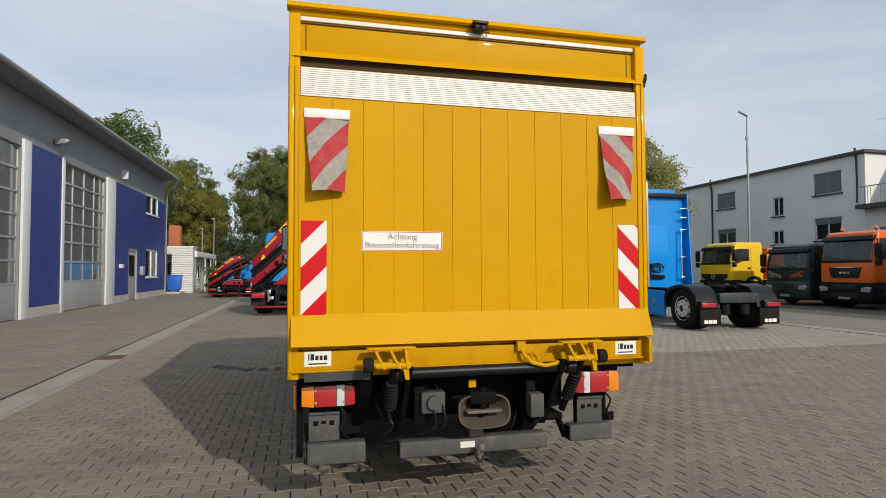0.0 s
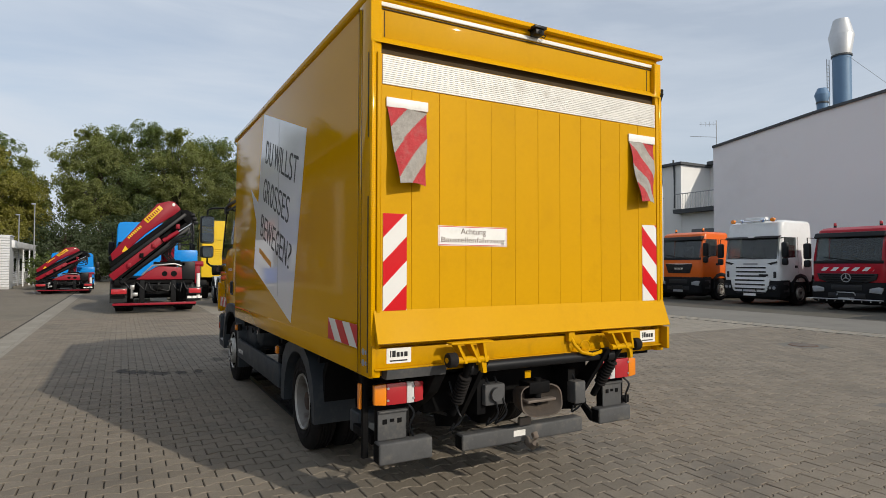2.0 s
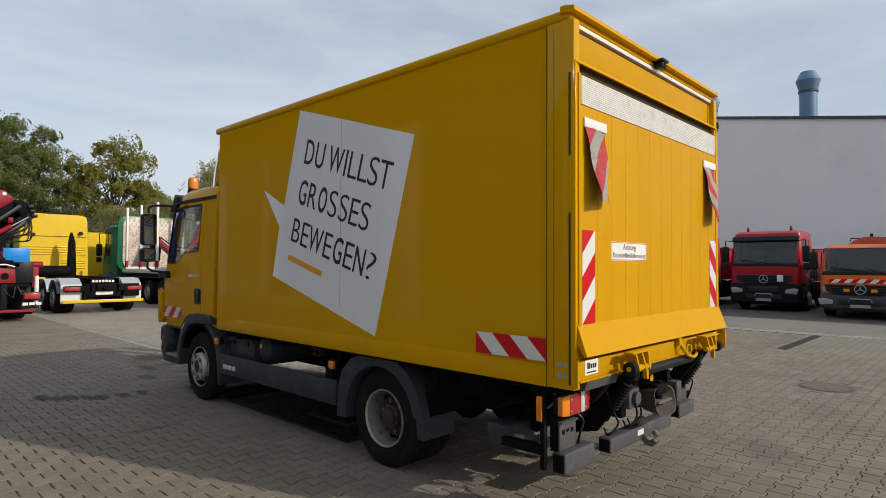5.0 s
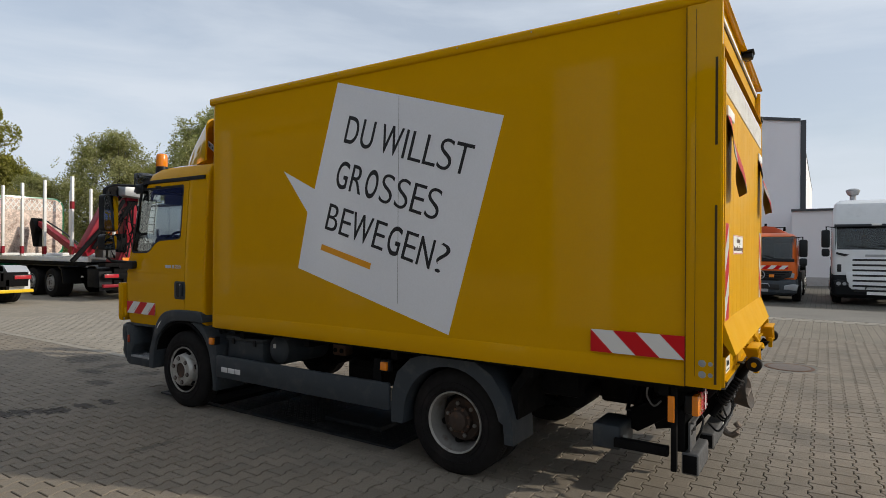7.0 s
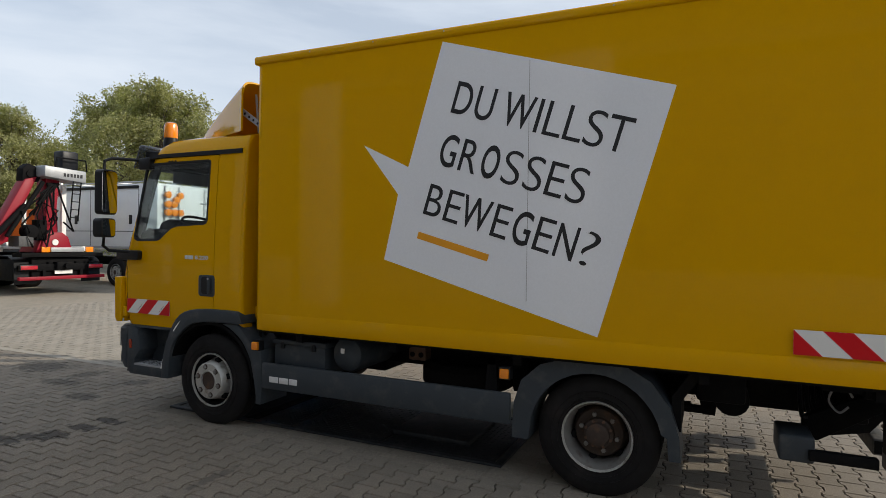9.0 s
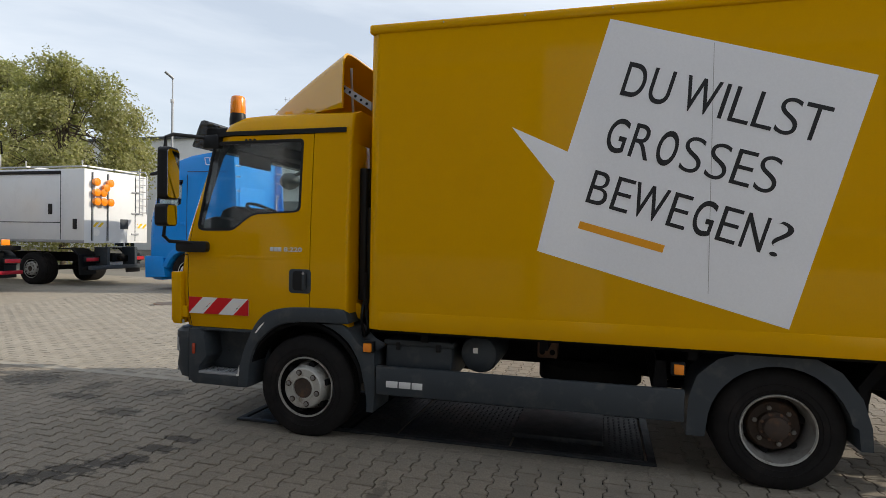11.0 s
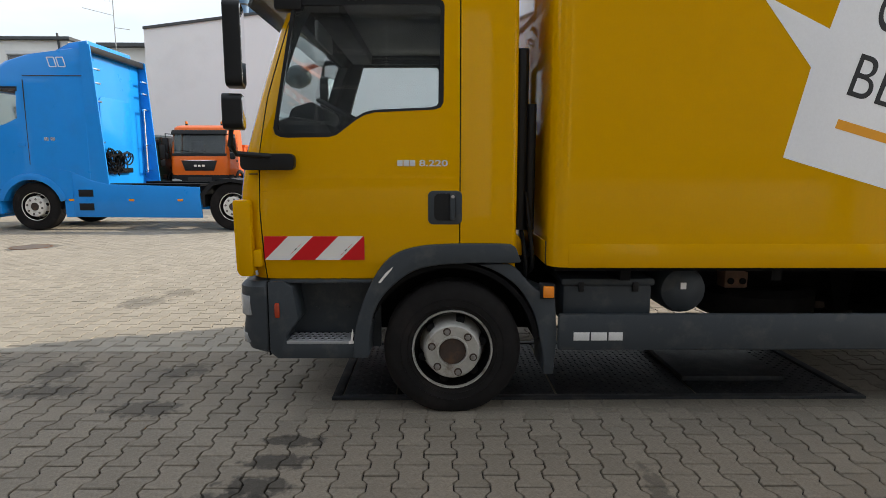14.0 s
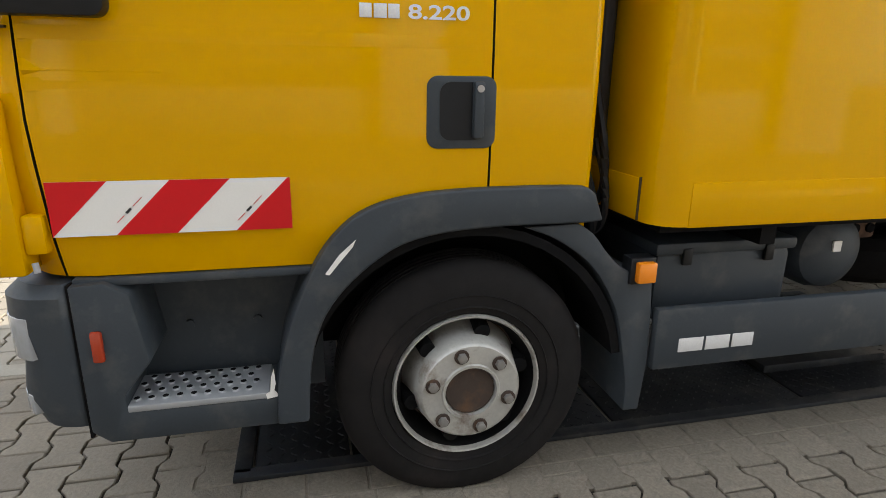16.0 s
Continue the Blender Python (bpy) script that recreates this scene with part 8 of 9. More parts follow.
    for k in range(5):      # pins and lugs on the boom pack
        p_ = Vector((-0.95, 1.42)).lerp(Vector((0.75, 2.98)), 0.08 + 0.21 * k)
        part("boom_lug", Mesh().box(p_.x - 0.07, p_.x + 0.05, -0.02, 0.14, p_.y - 0.06, p_.y + 0.09, 0.015).cyl((p_.x, -0.05, p_.y), (p_.x, 0.0, p_.y), 0.035, seg=10), CHASSIS if k % 2 else CRANE_RED, t)
    for k in range(6):
        xx = -0.95 + 0.35 * k
        part("tail_hose", Mesh().tube([(xx, 0.02, 1.02), (xx + random.uniform(-0.1, 0.2), -0.06, 0.8), (xx + 0.25, -0.04, 0.7 + random.uniform(-0.1, 0.1)), (xx + 0.3, 0.02, 1.0)], 0.016, 6), BLACK_PLASTIC, t)
    return t


crane_truck(-1.45, 18.25, "blue truck with folded red loading crane")
crane_truck(-5.15, 34.0, "blue truck with folded red loading crane farther back").scale = (0.95, 0.9, 0.68)


def hook_truck():
    t = thing("hooklift_truck", "yellow truck with bare chassis and silver mudguards", "truck", "", pose(2.05, 19.9, 0))
    cab = new("cab")
    cab.parent = t
    cab.matrix_local = pose(-0.1, 8.2, 0)
    truck_front(cab, TRUCK_YELLOW, roof=3.65, depth=2.2)
    for z in (2.0, 2.1, 2.2, 2.3):
        part("rear_rib", Mesh().box(-1.1, 1.1, -2.235, -2.2, z, z + 0.05, 0.01), TRUCK_YELLOW, cab)
    for z in (1.45, 1.55, 1.65, 1.75):
        part("rear_rib", Mesh().box(0.25, 1.1, -2.235, -2.2, z, z + 0.05, 0.01), TRUCK_YELLOW, cab)
    part("roof_wire", Mesh().cyl((-1.1, -2.23, 2.75), (1.1, -2.23, 2.75), 0.008, seg=5), CHASSIS, cab)
    part("work_lamp", Mesh().cyl((-0.75, -2.3, 2.8), (-0.75, -2.22, 2.8), 0.07, seg=12), BLACK_PLASTIC, cab)
    part("work_lamp", Mesh().cyl((0.9, -2.3, 2.9), (0.9, -2.22, 2.9), 0.08, seg=12), BLACK_PLASTIC, cab)
    chassis(t, 0.0, 8.0, (6.8, 1.2, 2.55))
    tail(t, 0.0, bar=TRUCK_YELLOW, bar_z=0.36, guard=STEEL_PALE)
    for y in (1.2, 2.55):
        for sgn in (-1, 1):
            arc_ = [(y + 0.62 * math.cos(radians(a)), 0.5 + 0.62 * math.sin(radians(a))) for a in range(20, 165, 12)]
            arc_ += [(y + 0.59 * math.cos(radians(a)), 0.5 + 0.59 * math.sin(radians(a))) for a in range(164, 19, -12)]
            part("silver_mudguard", Mesh().prism(arc_, "x", min(sgn * 0.62, sgn * 1.22), max(sgn * 0.62, sgn * 1.22)), STEEL_PALE, t)
    part("hook_frame", Mesh().box(-0.5, -0.38, 0.2, 5.5, 1.0, 1.18).box(0.38, 0.5, 0.2, 5.5, 1.0, 1.18).box(-0.5, 0.5, 0.2, 0.4, 1.0, 1.15), CHASSIS, t)
    part("hook_arm", Mesh().prism([(0.12, 1.1), (0.42, 1.1), (0.36, 2.5), (0.29, 2.75), (0.25, 2.9), (0.2, 2.75), (0.17, 2.5)], "y", 4.9, 5.2, 0.015), CHASSIS, t, "black upright hook arm")
    part("winch", Mesh().cyl((-1.0, 4.6, 1.35), (0.1, 4.6, 1.35), 0.22, seg=16, bev=0.03), CHASSIS, t)
    part("guard_box", Mesh().box(-0.55, 1.1, 0.0, 0.2, 0.55, 0.98, 0.02), CHASSIS, t)
    for k in range(7):
        part("name_bar", Mesh().box(-0.32 + 0.1 * k, -0.25 + 0.1 * k, 0.185, 0.199, 1.03, 1.11), LABEL_WHITE, t)
    return t


hook_truck()
far_yellow = thing("parked_truck", "yellow truck farther back behind the row", "truck", "parked trucks", pose(5.2, 33.0, 0))
truck_front(far_yellow, TRUCK_YELLOW, roof=3.2)
chassis(far_yellow, -6.5, -0.3, (-1.36, -5.0))
tail(far_yellow, -6.5)


def log_truck():
    t = thing("log_truck", "timber truck with steel stakes and red rear crane", "truck", "", pose(6.02, 18.75, 0))
    cab = new("cab")
    cab.parent = t
    cab.matrix_local = pose(0, 11.0, 0)
    truck_front(cab, LEAF_GREEN_PAINT, roof=3.5, depth=2.1)
    chassis(t, 0.1, 10.8, (9.6, 3.5, 4.95), half=1.25)
    tail(t, 0.0, half=1.26, bar=CRANE_RED, bar_z=0.46)
    part("timber_frame", Mesh().box(-1.25, 1.25, 1.0, 8.2, 1.12, 1.26, 0.02), CHASSIS, t)
    for sgn in (-1, 1):
        part("side_rail", Mesh().box(min(sgn * 1.16, sgn * 1.27), max(sgn * 1.16, sgn * 1.27), 0.9, 8.0, 1.26, 1.42, 0.015), LABEL_WHITE, t)
        part("mudguard_strip", Mesh().box(min(sgn * 1.0, sgn * 1.27), max(sgn * 1.0, sgn * 1.27), 1.6, 5.9, 1.08, 1.12, 0.01), BLACK_PLASTIC, t)
        part("mudguard", Mesh().prism([(2.55, 0.5), (2.6, 0.5), (2.75, 0.95), (2.95, 1.06), (2.95, 1.1), (2.7, 1.0)], "x", min(sgn * 0.68, sgn * 1.27), max(sgn * 0.68, sgn * 1.27)), BLACK_PLASTIC, t)
        for y in (2.1, 4.1, 5.9, 7.6):
            stake = part("stake", Mesh().prism([(y - 0.075, 1.42), (y + 0.075, 1.42), (y + 0.06, 4.15), (y - 0.06, 4.15)], "x", min(sgn * 1.18, sgn * 1.26), max(sgn * 1.18, sgn * 1.26), 0.01), LABEL_WHITE, t, "white steel timber stake")
            band = Mesh().box(min(sgn * 1.175, sgn * 1.265), max(sgn * 1.175, sgn * 1.265), y - 0.082, y + 0.082, 1.5, 1.78)
            if y < 3:
                band.box(min(sgn * 1.175, sgn * 1.265), max(sgn * 1.175, sgn * 1.265), y - 0.07, y + 0.07, 3.05, 3.3)
            part("stake_band", band, CRANE_RED, stake)
            part("bolster", Mesh().prism([(y - 0.1, 1.42), (y + 0.1, 1.42), (y + 0.1, 1.52), (y - 0.1, 1.52)], "x", min(sgn * 0.1, sgn * 1.2), max(sgn * 0.1, sgn * 1.2), 0.01), LABEL_WHITE, stake)
    # folded boom lying between the stakes, with its grapple
    resting = part("resting_boom", Mesh().prism([(7.4, 2.62), (7.4, 2.84), (5.2, 2.04), (3.6, 1.52), (3.6, 1.3), (5.2, 1.78)], "x", -0.11, 0.11, 0.02), CRANE_RED, t, "red boom lying on the load bed")
    part("grapple", Mesh().prism([(7.3, 2.55), (7.75, 2.95), (7.9, 2.7), (7.7, 2.2), (7.55, 1.75), (7.45, 2.2)], "x", -0.2, 0.2, 0.03).cyl((0, 7.35, 2.9), (0, 7.35, 2.4), 0.12, seg=12), CHASSIS, resting)
    part("boom_hose", Mesh().tube([(0.13, 7.3, 2.85), (0.16, 6.0, 2.42), (0.13, 4.6, 1.9), (0.15, 3.5, 1.6)], 0.03, 6), BLACK_PLASTIC, resting)
    board = part("headboard", Mesh().prism(rounded(-1.34, 1.34, 1.3, 3.85, 0.42), "y", 8.45, 8.55, 0.02), LEAF_GREEN_PAINT, t, "green headboard hung with a faded net")
    part("net", Mesh().prism(rounded(-1.14, 1.26, 1.45, 3.78, 0.36), "y", 8.38, 8.44, 0.02), NET, board, "blotchy pink, white and green net")
    for k in range(11):
        part("lattice_bar", Mesh().prism(along((-1.02 + 0.19 * k, 3.28), (-0.72 + 0.19 * k, 3.70), 0.016), "y", 8.355, 8.375), LABEL_WHITE, board)
        part("lattice_bar", Mesh().prism(along((-0.72 + 0.19 * k, 3.28), (-1.02 + 0.19 * k, 3.70), 0.016), "y", 8.36, 8.378), LABEL_WHITE, board)
    # crane at the tail
    part("crane_base", Mesh().prism([(-0.75, 1.25), (0.35, 1.25), (0.2, 1.72), (0.02, 1.85), (-0.42, 1.85), (-0.55, 1.72)], "y", 0.1, 0.9, 0.03), CRANE_RED, t)
    part("crane_emblem", Mesh().cyl((-0.2, 0.07, 1.55), (-0.2, 0.1, 1.55), 0.09, seg=16), LABEL_WHITE, t)
    part("crane_column", Mesh().prism([(-0.45, 1.85), (0.02, 1.85), (-0.02, 2.6), (0.08, 3.6), (-0.35, 3.6), (-0.38, 2.6)], "y", 0.3, 0.75, 0.03), CRANE_RED, t)
    part("crane_platform", Mesh().box(-1.2, 1.2, -0.05, 0.4, 1.12, 1.24, 0.01), CHASSIS, t)
    for x in (-0.55, 0.75):
        part("amber_marker", Mesh().box(x - 0.12, x + 0.12, -0.07, -0.04, 1.26, 1.42, 0.01), AMBER, t)
    part("marker_board", Mesh().box(-0.4, 0.58, -0.06, -0.03, 1.27, 1.4, 0.005), GALV, t)
    part("inner_boom", Mesh().prism([(-0.62, 3.45), (-0.95, 3.35), (-1.75, 1.75), (-1.6, 1.45), (-1.4, 1.55)], "y", 0.25, 0.65, 0.03), CRANE_RED, t)
    part("outer_boom", Mesh().cyl((-1.0, 0.15, 2.6), (-2.1, 0.15, 1.3), 0.075, seg=12), CHASSIS, t)
    part("boom_head", Mesh().prism([(-1.0, 3.3), (-0.55, 3.3), (-0.42, 3.55), (-0.6, 3.74), (-0.82, 3.82), (-0.98, 3.66)], "y", 0.3, 0.62, 0.03).cyl((-0.8, 0.25, 3.52), (-0.8, 0.66, 3.52), 0.1, seg=14), CHASSIS, t)
    seat = part("operator_seat", Mesh().prism([(-0.62, 3.45), (0.62, 3.35), (0.62, 3.72), (-0.62, 3.78)], "y", -0.1, 0.7, 0.05), GALV, t, "grey high seat platform")
    part("seat_shell", Mesh().box(0.0, 0.5, 0.1, 0.55, 3.75, 4.3, 0.06), BLACK_PLASTIC, seat)
    part("seat_rail", Mesh().tube([(-0.3, -0.05, 3.75), (-0.25, -0.05, 4.05), (0.62, -0.05, 4.05), (0.65, -0.05, 3.72)], 0.025, 8), CHASSIS, seat)
    for k in range(6):
        part("name_bar", Mesh().box(-0.08 + 0.1 * k, -0.02 + 0.1 * k, -0.112, -0.101, 3.5, 3.6), INK, seat)
    for x in (0.18, 0.42):
        part("ladder_rail", Mesh().cyl((x, 0.0, 2.2), (x + 0.06, -0.05, 3.4), 0.02, seg=6), CHASSIS, t)
    for k in range(5):
        part("ladder_rung", Mesh().cyl((0.19 + 0.012 * k, 0.0, 2.3 + 0.24 * k), (0.43 + 0.012 * k, 0.0, 2.3 + 0.24 * k), 0.015, seg=6), CHASSIS, t)
    part("marker_stake", Mesh().box(0.28, 0.42, 0.55, 0.65, 1.25, 3.3, 0.01), LABEL_WHITE, t)
    part("valve_block", Mesh().box(-1.25, -0.85, 0.0, 0.5, 1.42, 1.72, 0.02), DUSTY, t)
    part("side_box", Mesh().box(-1.27, -0.9, 0.25, 0.95, 0.45, 1.05, 0.02), BUMPER_DARK, t)
    part("hose_reel", Mesh().cyl((-0.9, 0.0, 1.85), (-0.9, 0.3, 1.85), 0.2, seg=16, bev=0.03).box(-0.75, -0.45, 0.05, 0.3, 1.6, 2.2, 0.03), CHASSIS, t)
    part("boom_tube", Mesh().cyl((-0.55, 0.1, 3.3), (-1.5, 0.1, 1.7), 0.06, seg=10), CHASSIS, t)
    part("tail_block", Mesh().box(-0.85, 0.85, 0.1, 0.6, 0.5, 1.1, 0.03), CHASSIS, t)
    random.seed(4)
    for k in range(12):
        x, z = random.uniform(-1.2, 0.1), random.uniform(1.5, 2.4)
        part("hydraulic_hose", Mesh().tube([(x, 0.1, z), (x + random.uniform(-0.2, 0.2), -0.1, z + random.uniform(-0.3, 0.4)), (x + random.uniform(-0.3, 0.3), 0.05, z + random.uniform(0.2, 0.8)), (-0.2 + random.uniform(-0.2, 0.2), 0.2, 3.3)], 0.026, 6), CHASSIS, t)
    return t


log_truck()


def service_truck():
    t = thing("service_truck", "white box service truck with amber arrow lamps and ladder", "truck", "", pose(9.97, 18.1, 0))
    box = part("box_body", Mesh().box(-1.26, 1.26, 0.0, 6.6, 1.33, 3.58, 0.02), WHITE_PAINT, t)
    for y in (0.9, 3.4, 5.2):
        part("side_joint", Mesh().box(-1.265, -1.258, y - 0.012, y + 0.012, 1.38, 3.5), GREY_PLASTIC, box)
    part("side_joint", Mesh().box(-1.265, -1.258, 0.9, 6.5, 1.93, 1.955), GREY_PLASTIC, box)
    part("awning_rail", Mesh().box(-1.3, -1.255, 0.9, 6.6, 3.42, 3.52, 0.01), BLACK_PLASTIC, box)
    part("base_rail", Mesh().box(-1.275, -1.255, 0.0, 6.6, 1.33, 1.42, 0.005), GALV, box)
    for y, z in ((1.3, 2.35), (0.35, 1.9), (4.2, 2.35)):
        part("latch", Mesh().box(-1.272, -1.258, y - 0.08, y + 0.08, z - 0.16, z + 0.16, 0.01), BLACK_PLASTIC, box)
    for x in (-1.0, -0.42, 0.72):
        part("door_joint", Mesh().box(x - 0.012, x + 0.012, -0.008, 0.004, 1.4, 3.5), GREY_PLASTIC, box)
    for x in (0.72,):
        for z in (1.62, 2.3, 3.0):
            part("hinge", Mesh().box(x - 0.16, x + 0.14, -0.03, 0.0, z - 0.03, z + 0.03, 0.008), GALV, box)
    part("lock_rod", Mesh().cyl((-0.40, -0.03, 1.4), (-0.40, -0.03, 3.5), 0.018, seg=8).cyl((-0.98, -0.03, 1.4), (-0.98, -0.03, 3.5), 0.018, seg=8), GALV, box)
    part("grey_vent", Mesh().box(0.1, 0.42, -0.012, 0.0, 1.78, 2.1, 0.004), GREY_PLASTIC, box)
    part("round_sign", Mesh().cyl((-0.83, -0.012, 1.66), (-0.83, 0.0, 1.66), 0.12, seg=20), LABEL_WHITE, box)
    for x0 in (-0.98, 0.8):
        stripe_plate(box, x0, x0 + 0.42, 1.82, 1.97, lambda u, v, d: (u, -0.002 - d, v), 1.0, (x0, 1.82), 0.1, red=TRUCK_YELLOW)
    arrow = part("arrow_board", Mesh().box(-0.98, -0.93, -0.05, -0.01, 2.45, 3.3).box(-0.98, -0.4, -0.05, -0.01, 2.5, 2.55), GALV, t, "arrow of amber warning lamps")
    for x, z in ((-0.93, 3.2), (-0.42, 3.2), (-0.58, 3.04), (-0.93, 2.88), (-0.68, 2.88), (-0.92, 2.6), (-0.67, 2.6), (-0.41, 2.6)):
        part("amber_lamp", Mesh().cyl((x, -0.16, z), (x, -0.04, z), 0.125, 0.11, seg=18, bev=0.015), AMBER, arrow)
    for x in (0.78, 1.1):
        part("ladder_rail", Mesh().tube([(x, -0.12, 2.3), (x, -0.12, 3.6), (x, -0.05, 3.72), (x, 0.25, 3.72)], 0.02, 8), GALV, box)
    for k in range(6):
        part("ladder_rung", Mesh().cyl((0.78, -0.12, 2.35 + 0.23 * k), (1.1, -0.12, 2.35 + 0.23 * k), 0.016, seg=8), GALV, box)
    for x in (-1.0, 0.0, 1.0):
        part("roof_rail", Mesh().cyl((x, 0.1, 3.68), (x, 6.4, 3.68), 0.025, seg=8), GALV, box)
    for y in (0.2, 2.4, 4.6):
        part("roof_bar", Mesh().tube([(-1.15, y, 3.85), (-1.15, y, 3.68), (1.15, y, 3.68), (1.15, y, 3.85)], 0.025, 8), LABEL_WHITE, box)
    chassis(t, 0.2, 9.5, (8.0, 2.1), half=1.2)
    tail(t, 0.05, half=1.2)
    part("step_bumper", Mesh().box(-1.2, 1.2, -0.25, -0.1, 0.52, 0.64, 0.01).box(-0.6, -0.5, -0.2, 0.3, 0.55, 1.2).box(0.5, 0.6, -0.2, 0.3, 0.55, 1.2), GREY_PLASTIC, t)
    cab = new("cab")
    cab.parent = t
    cab.matrix_local = pose(0, 9.4, 0)
    truck_front(cab, ORANGE_PAINT, roof=2.8)
    return t


service_truck()


def blue_tractor():
    t = thing("tractor_unit", "bright blue tall tractor unit with chrome wheels", "truck", "", pose(10.07, 15.95, 0))
    half = 1.25
    zs = [0.95, 1.1, 1.6, 2.1, 2.6, 3.1, 3.5, 3.75, 3.9, 4.02]
    fs = [0.0, 0.0, 0.0, -0.03, -0.16, -0.33, -0.55, -0.9, -1.4, -2.3]
    shell = part("cab_shell", Mesh().loft([cab_ring(z, half - 0.02 * max(0, z - 2.4), -2.75, f, 0.3 if f > -0.6 else 0.25, 0.05) for z, f in zip(zs, fs)]), BLUE_PAINT, t)
    win = [(-0.44, 3.17), (-0.36, 2.32), (-0.62, 2.29), (-0.95, 2.4), (-1.2, 2.52), (-1.22, 3.17)]
    carve(shell, [Mesh().loft([cab_ring(z, half - 0.09, -2.66, f - 0.1, 0.2, 0.04) for z, f in zip(zs[1:-3], fs[1:-3])])], lining=TRIM_DARK)
    carve(shell, [Mesh().prism(win, "x", -2, 2), Mesh().box(-1.05, 1.05, -0.7, 0.2, 2.05, 3.15), Mesh().cyl((-2, -1.37, 0.5), (2, -1.37, 0.5), 0.66, seg=36)])
    part("windscreen", Mesh().prism([(-0.02, 2.0), (-0.36, 3.2), (-0.37, 3.195), (-0.03, 1.995)], "x", -1.08, 1.08), GLASS, t).visible_shadow = False
    for sgn in (-1, 1):
        x = sgn * (half - 0.02)
        part("side_window", Mesh().prism(win, "x", min(x - sgn * 0.02, x - sgn * 0.01), max(x - sgn * 0.02, x - sgn * 0.01)), GLASS, t).visible_shadow = False
        big = [(-0.83 + (y + 0.83) * 1.09, 2.75 + (z - 2.75) * 1.09) for y, z in win]
        k = len(win)
        ring = Mesh()
        a = [ring.bm.verts.new((x + sgn * 0.006, y, z)) for y, z in big]
        b = [ring.bm.verts.new((x + sgn * 0.006, y, z)) for y, z in win]
        c = [ring.bm.verts.new((x - sgn * 0.03, y, z)) for y, z in win]
        for p, q in ((a, b), (b, c)):
            for i in range(k):
                ring.bm.faces.new((p[i], p[(i + 1) % k], q[(i + 1) % k], q[i]))
        part("window_seal", ring, BLACK_PLASTIC, t)
        xs = sgn * (half + 0.002)
        lo, hi = min(xs, xs - sgn * 0.012), max(xs, xs - sgn * 0.012)
        part("door_seam", Mesh().box(lo, hi, -1.405, -1.39, 1.5, 3.35), SEAM, t)
        part("panel_seam", Mesh().box(lo - 0.0, hi, -2.7, -1.4, 3.43, 3.445), SEAM, t)
        part("door_handle", Mesh().box(min(xs, xs + sgn * 0.015), max(xs, xs + sgn * 0.015), -1.34, -1.18, 1.9, 2.0, 0.008), BLUE_PAINT, t)
        part("camera_arm", Mesh().prism([(-0.75, 3.52), (-0.2, 3.42), (-0.15, 3.34), (-0.5, 3.36), (-0.8, 3.46)], "x", min(sgn * 1.2, sgn * 1.34), max(sgn * 1.2, sgn * 1.34), 0.02), BLACK_PLASTIC, t)
        for k in range(2):
            y_, lean = -2.36 + 0.20 * k, 0.05
            for (ya, za), (yb, zb) in (((0, 0), (0.15, 0)), ((0.15, 0), (0.15 + lean, 0.2)), ((0.15 + lean, 0.2), (lean, 0.2)), ((lean, 0.2), (0, 0))):
                part("model_mark", Mesh().cyl((sgn * 1.228, y_ + ya, 3.63 + za), (sgn * 1.228, y_ + yb, 3.63 + zb), 0.011, seg=6), WHITE_PAINT, t)
            part("model_mark", Mesh().box(lo, hi + 0.002 if sgn > 0 else hi, -2.0 + 0.14 * k, -1.9 + 0.14 * k, 2.03, 2.1) if sgn > 0 else Mesh().box(lo - 0.002, hi, -2.0 + 0.14 * k, -1.9 + 0.14 * k, 2.03, 2.1), CHROME, t)
        # side deflector, leaning, behind the cab
        defl = [(-2.7, 1.1), (-3.12, 1.05), (-2.92, 4.1), (-2.7, 4.16)]
        part("side_deflector", Mesh().prism(defl, "x", min(sgn * 1.21, sgn * 1.245), max(sgn * 1.21, sgn * 1.245)), BLUE_PAINT, t)
        # wheel arch and skirt
        c_ = -1.37
        arc_o = [(c_ + 0.80 * math.cos(radians(a)), 0.5 + 0.80 * math.sin(radians(a))) for a in range(15, 166, 10)]
        arc_i = [(c_ + 0.66 * math.cos(radians(a)), 0.5 + 0.66 * math.sin(radians(a))) for a in range(165, 14, -10)]
        part("front_arch", Mesh().prism(arc_o + arc_i, "x", min(sgn * 0.9, sgn * 1.27), max(sgn * 0.9, sgn * 1.27), 0.01), BLUE_PAINT, t)
        part("front_corner", Mesh().prism([(-0.68, 0.38), (0.02, 0.36), (0.04, 1.0), (-0.6, 1.0)], "x", min(sgn * 0.85, sgn * 1.26), max(sgn * 0.85, sgn * 1.26), 0.03), BLUE_PAINT, t)
        for piece in ([(-1.74, 1.16), (-1.90, 1.02), (-2.03, 0.85), (-2.10, 0.69), (-2.3, 0.69), (-2.3, 1.34), (-1.9, 1.42)], [(-2.11, 0.32), (-2.3, 0.32), (-2.3, 0.70), (-2.10, 0.70)]):
            part("arch_panel", Mesh().prism(piece, "x", min(sgn * 1.20, sgn * 1.257), max(sgn * 1.20, sgn * 1.257)), BLUE_PAINT, t)
        skirt = part("side_skirt", Mesh().prism([(-2.3, 0.32), (-5.18, 0.30), (-5.14, 1.0), (-3.1, 1.06), (-2.75, 1.14), (-2.3, 1.34)], "x", min(sgn * 1.20, sgn * 1.254), max(sgn * 1.20, sgn * 1.254), 0.01), BLUE_PAINT, t)
        part("skirt_top", Mesh().box(min(sgn * 0.7, sgn * 1.2), max(sgn * 0.7, sgn * 1.2), -5.15, -3.0, 1.02, 1.07), CHASSIS, t)
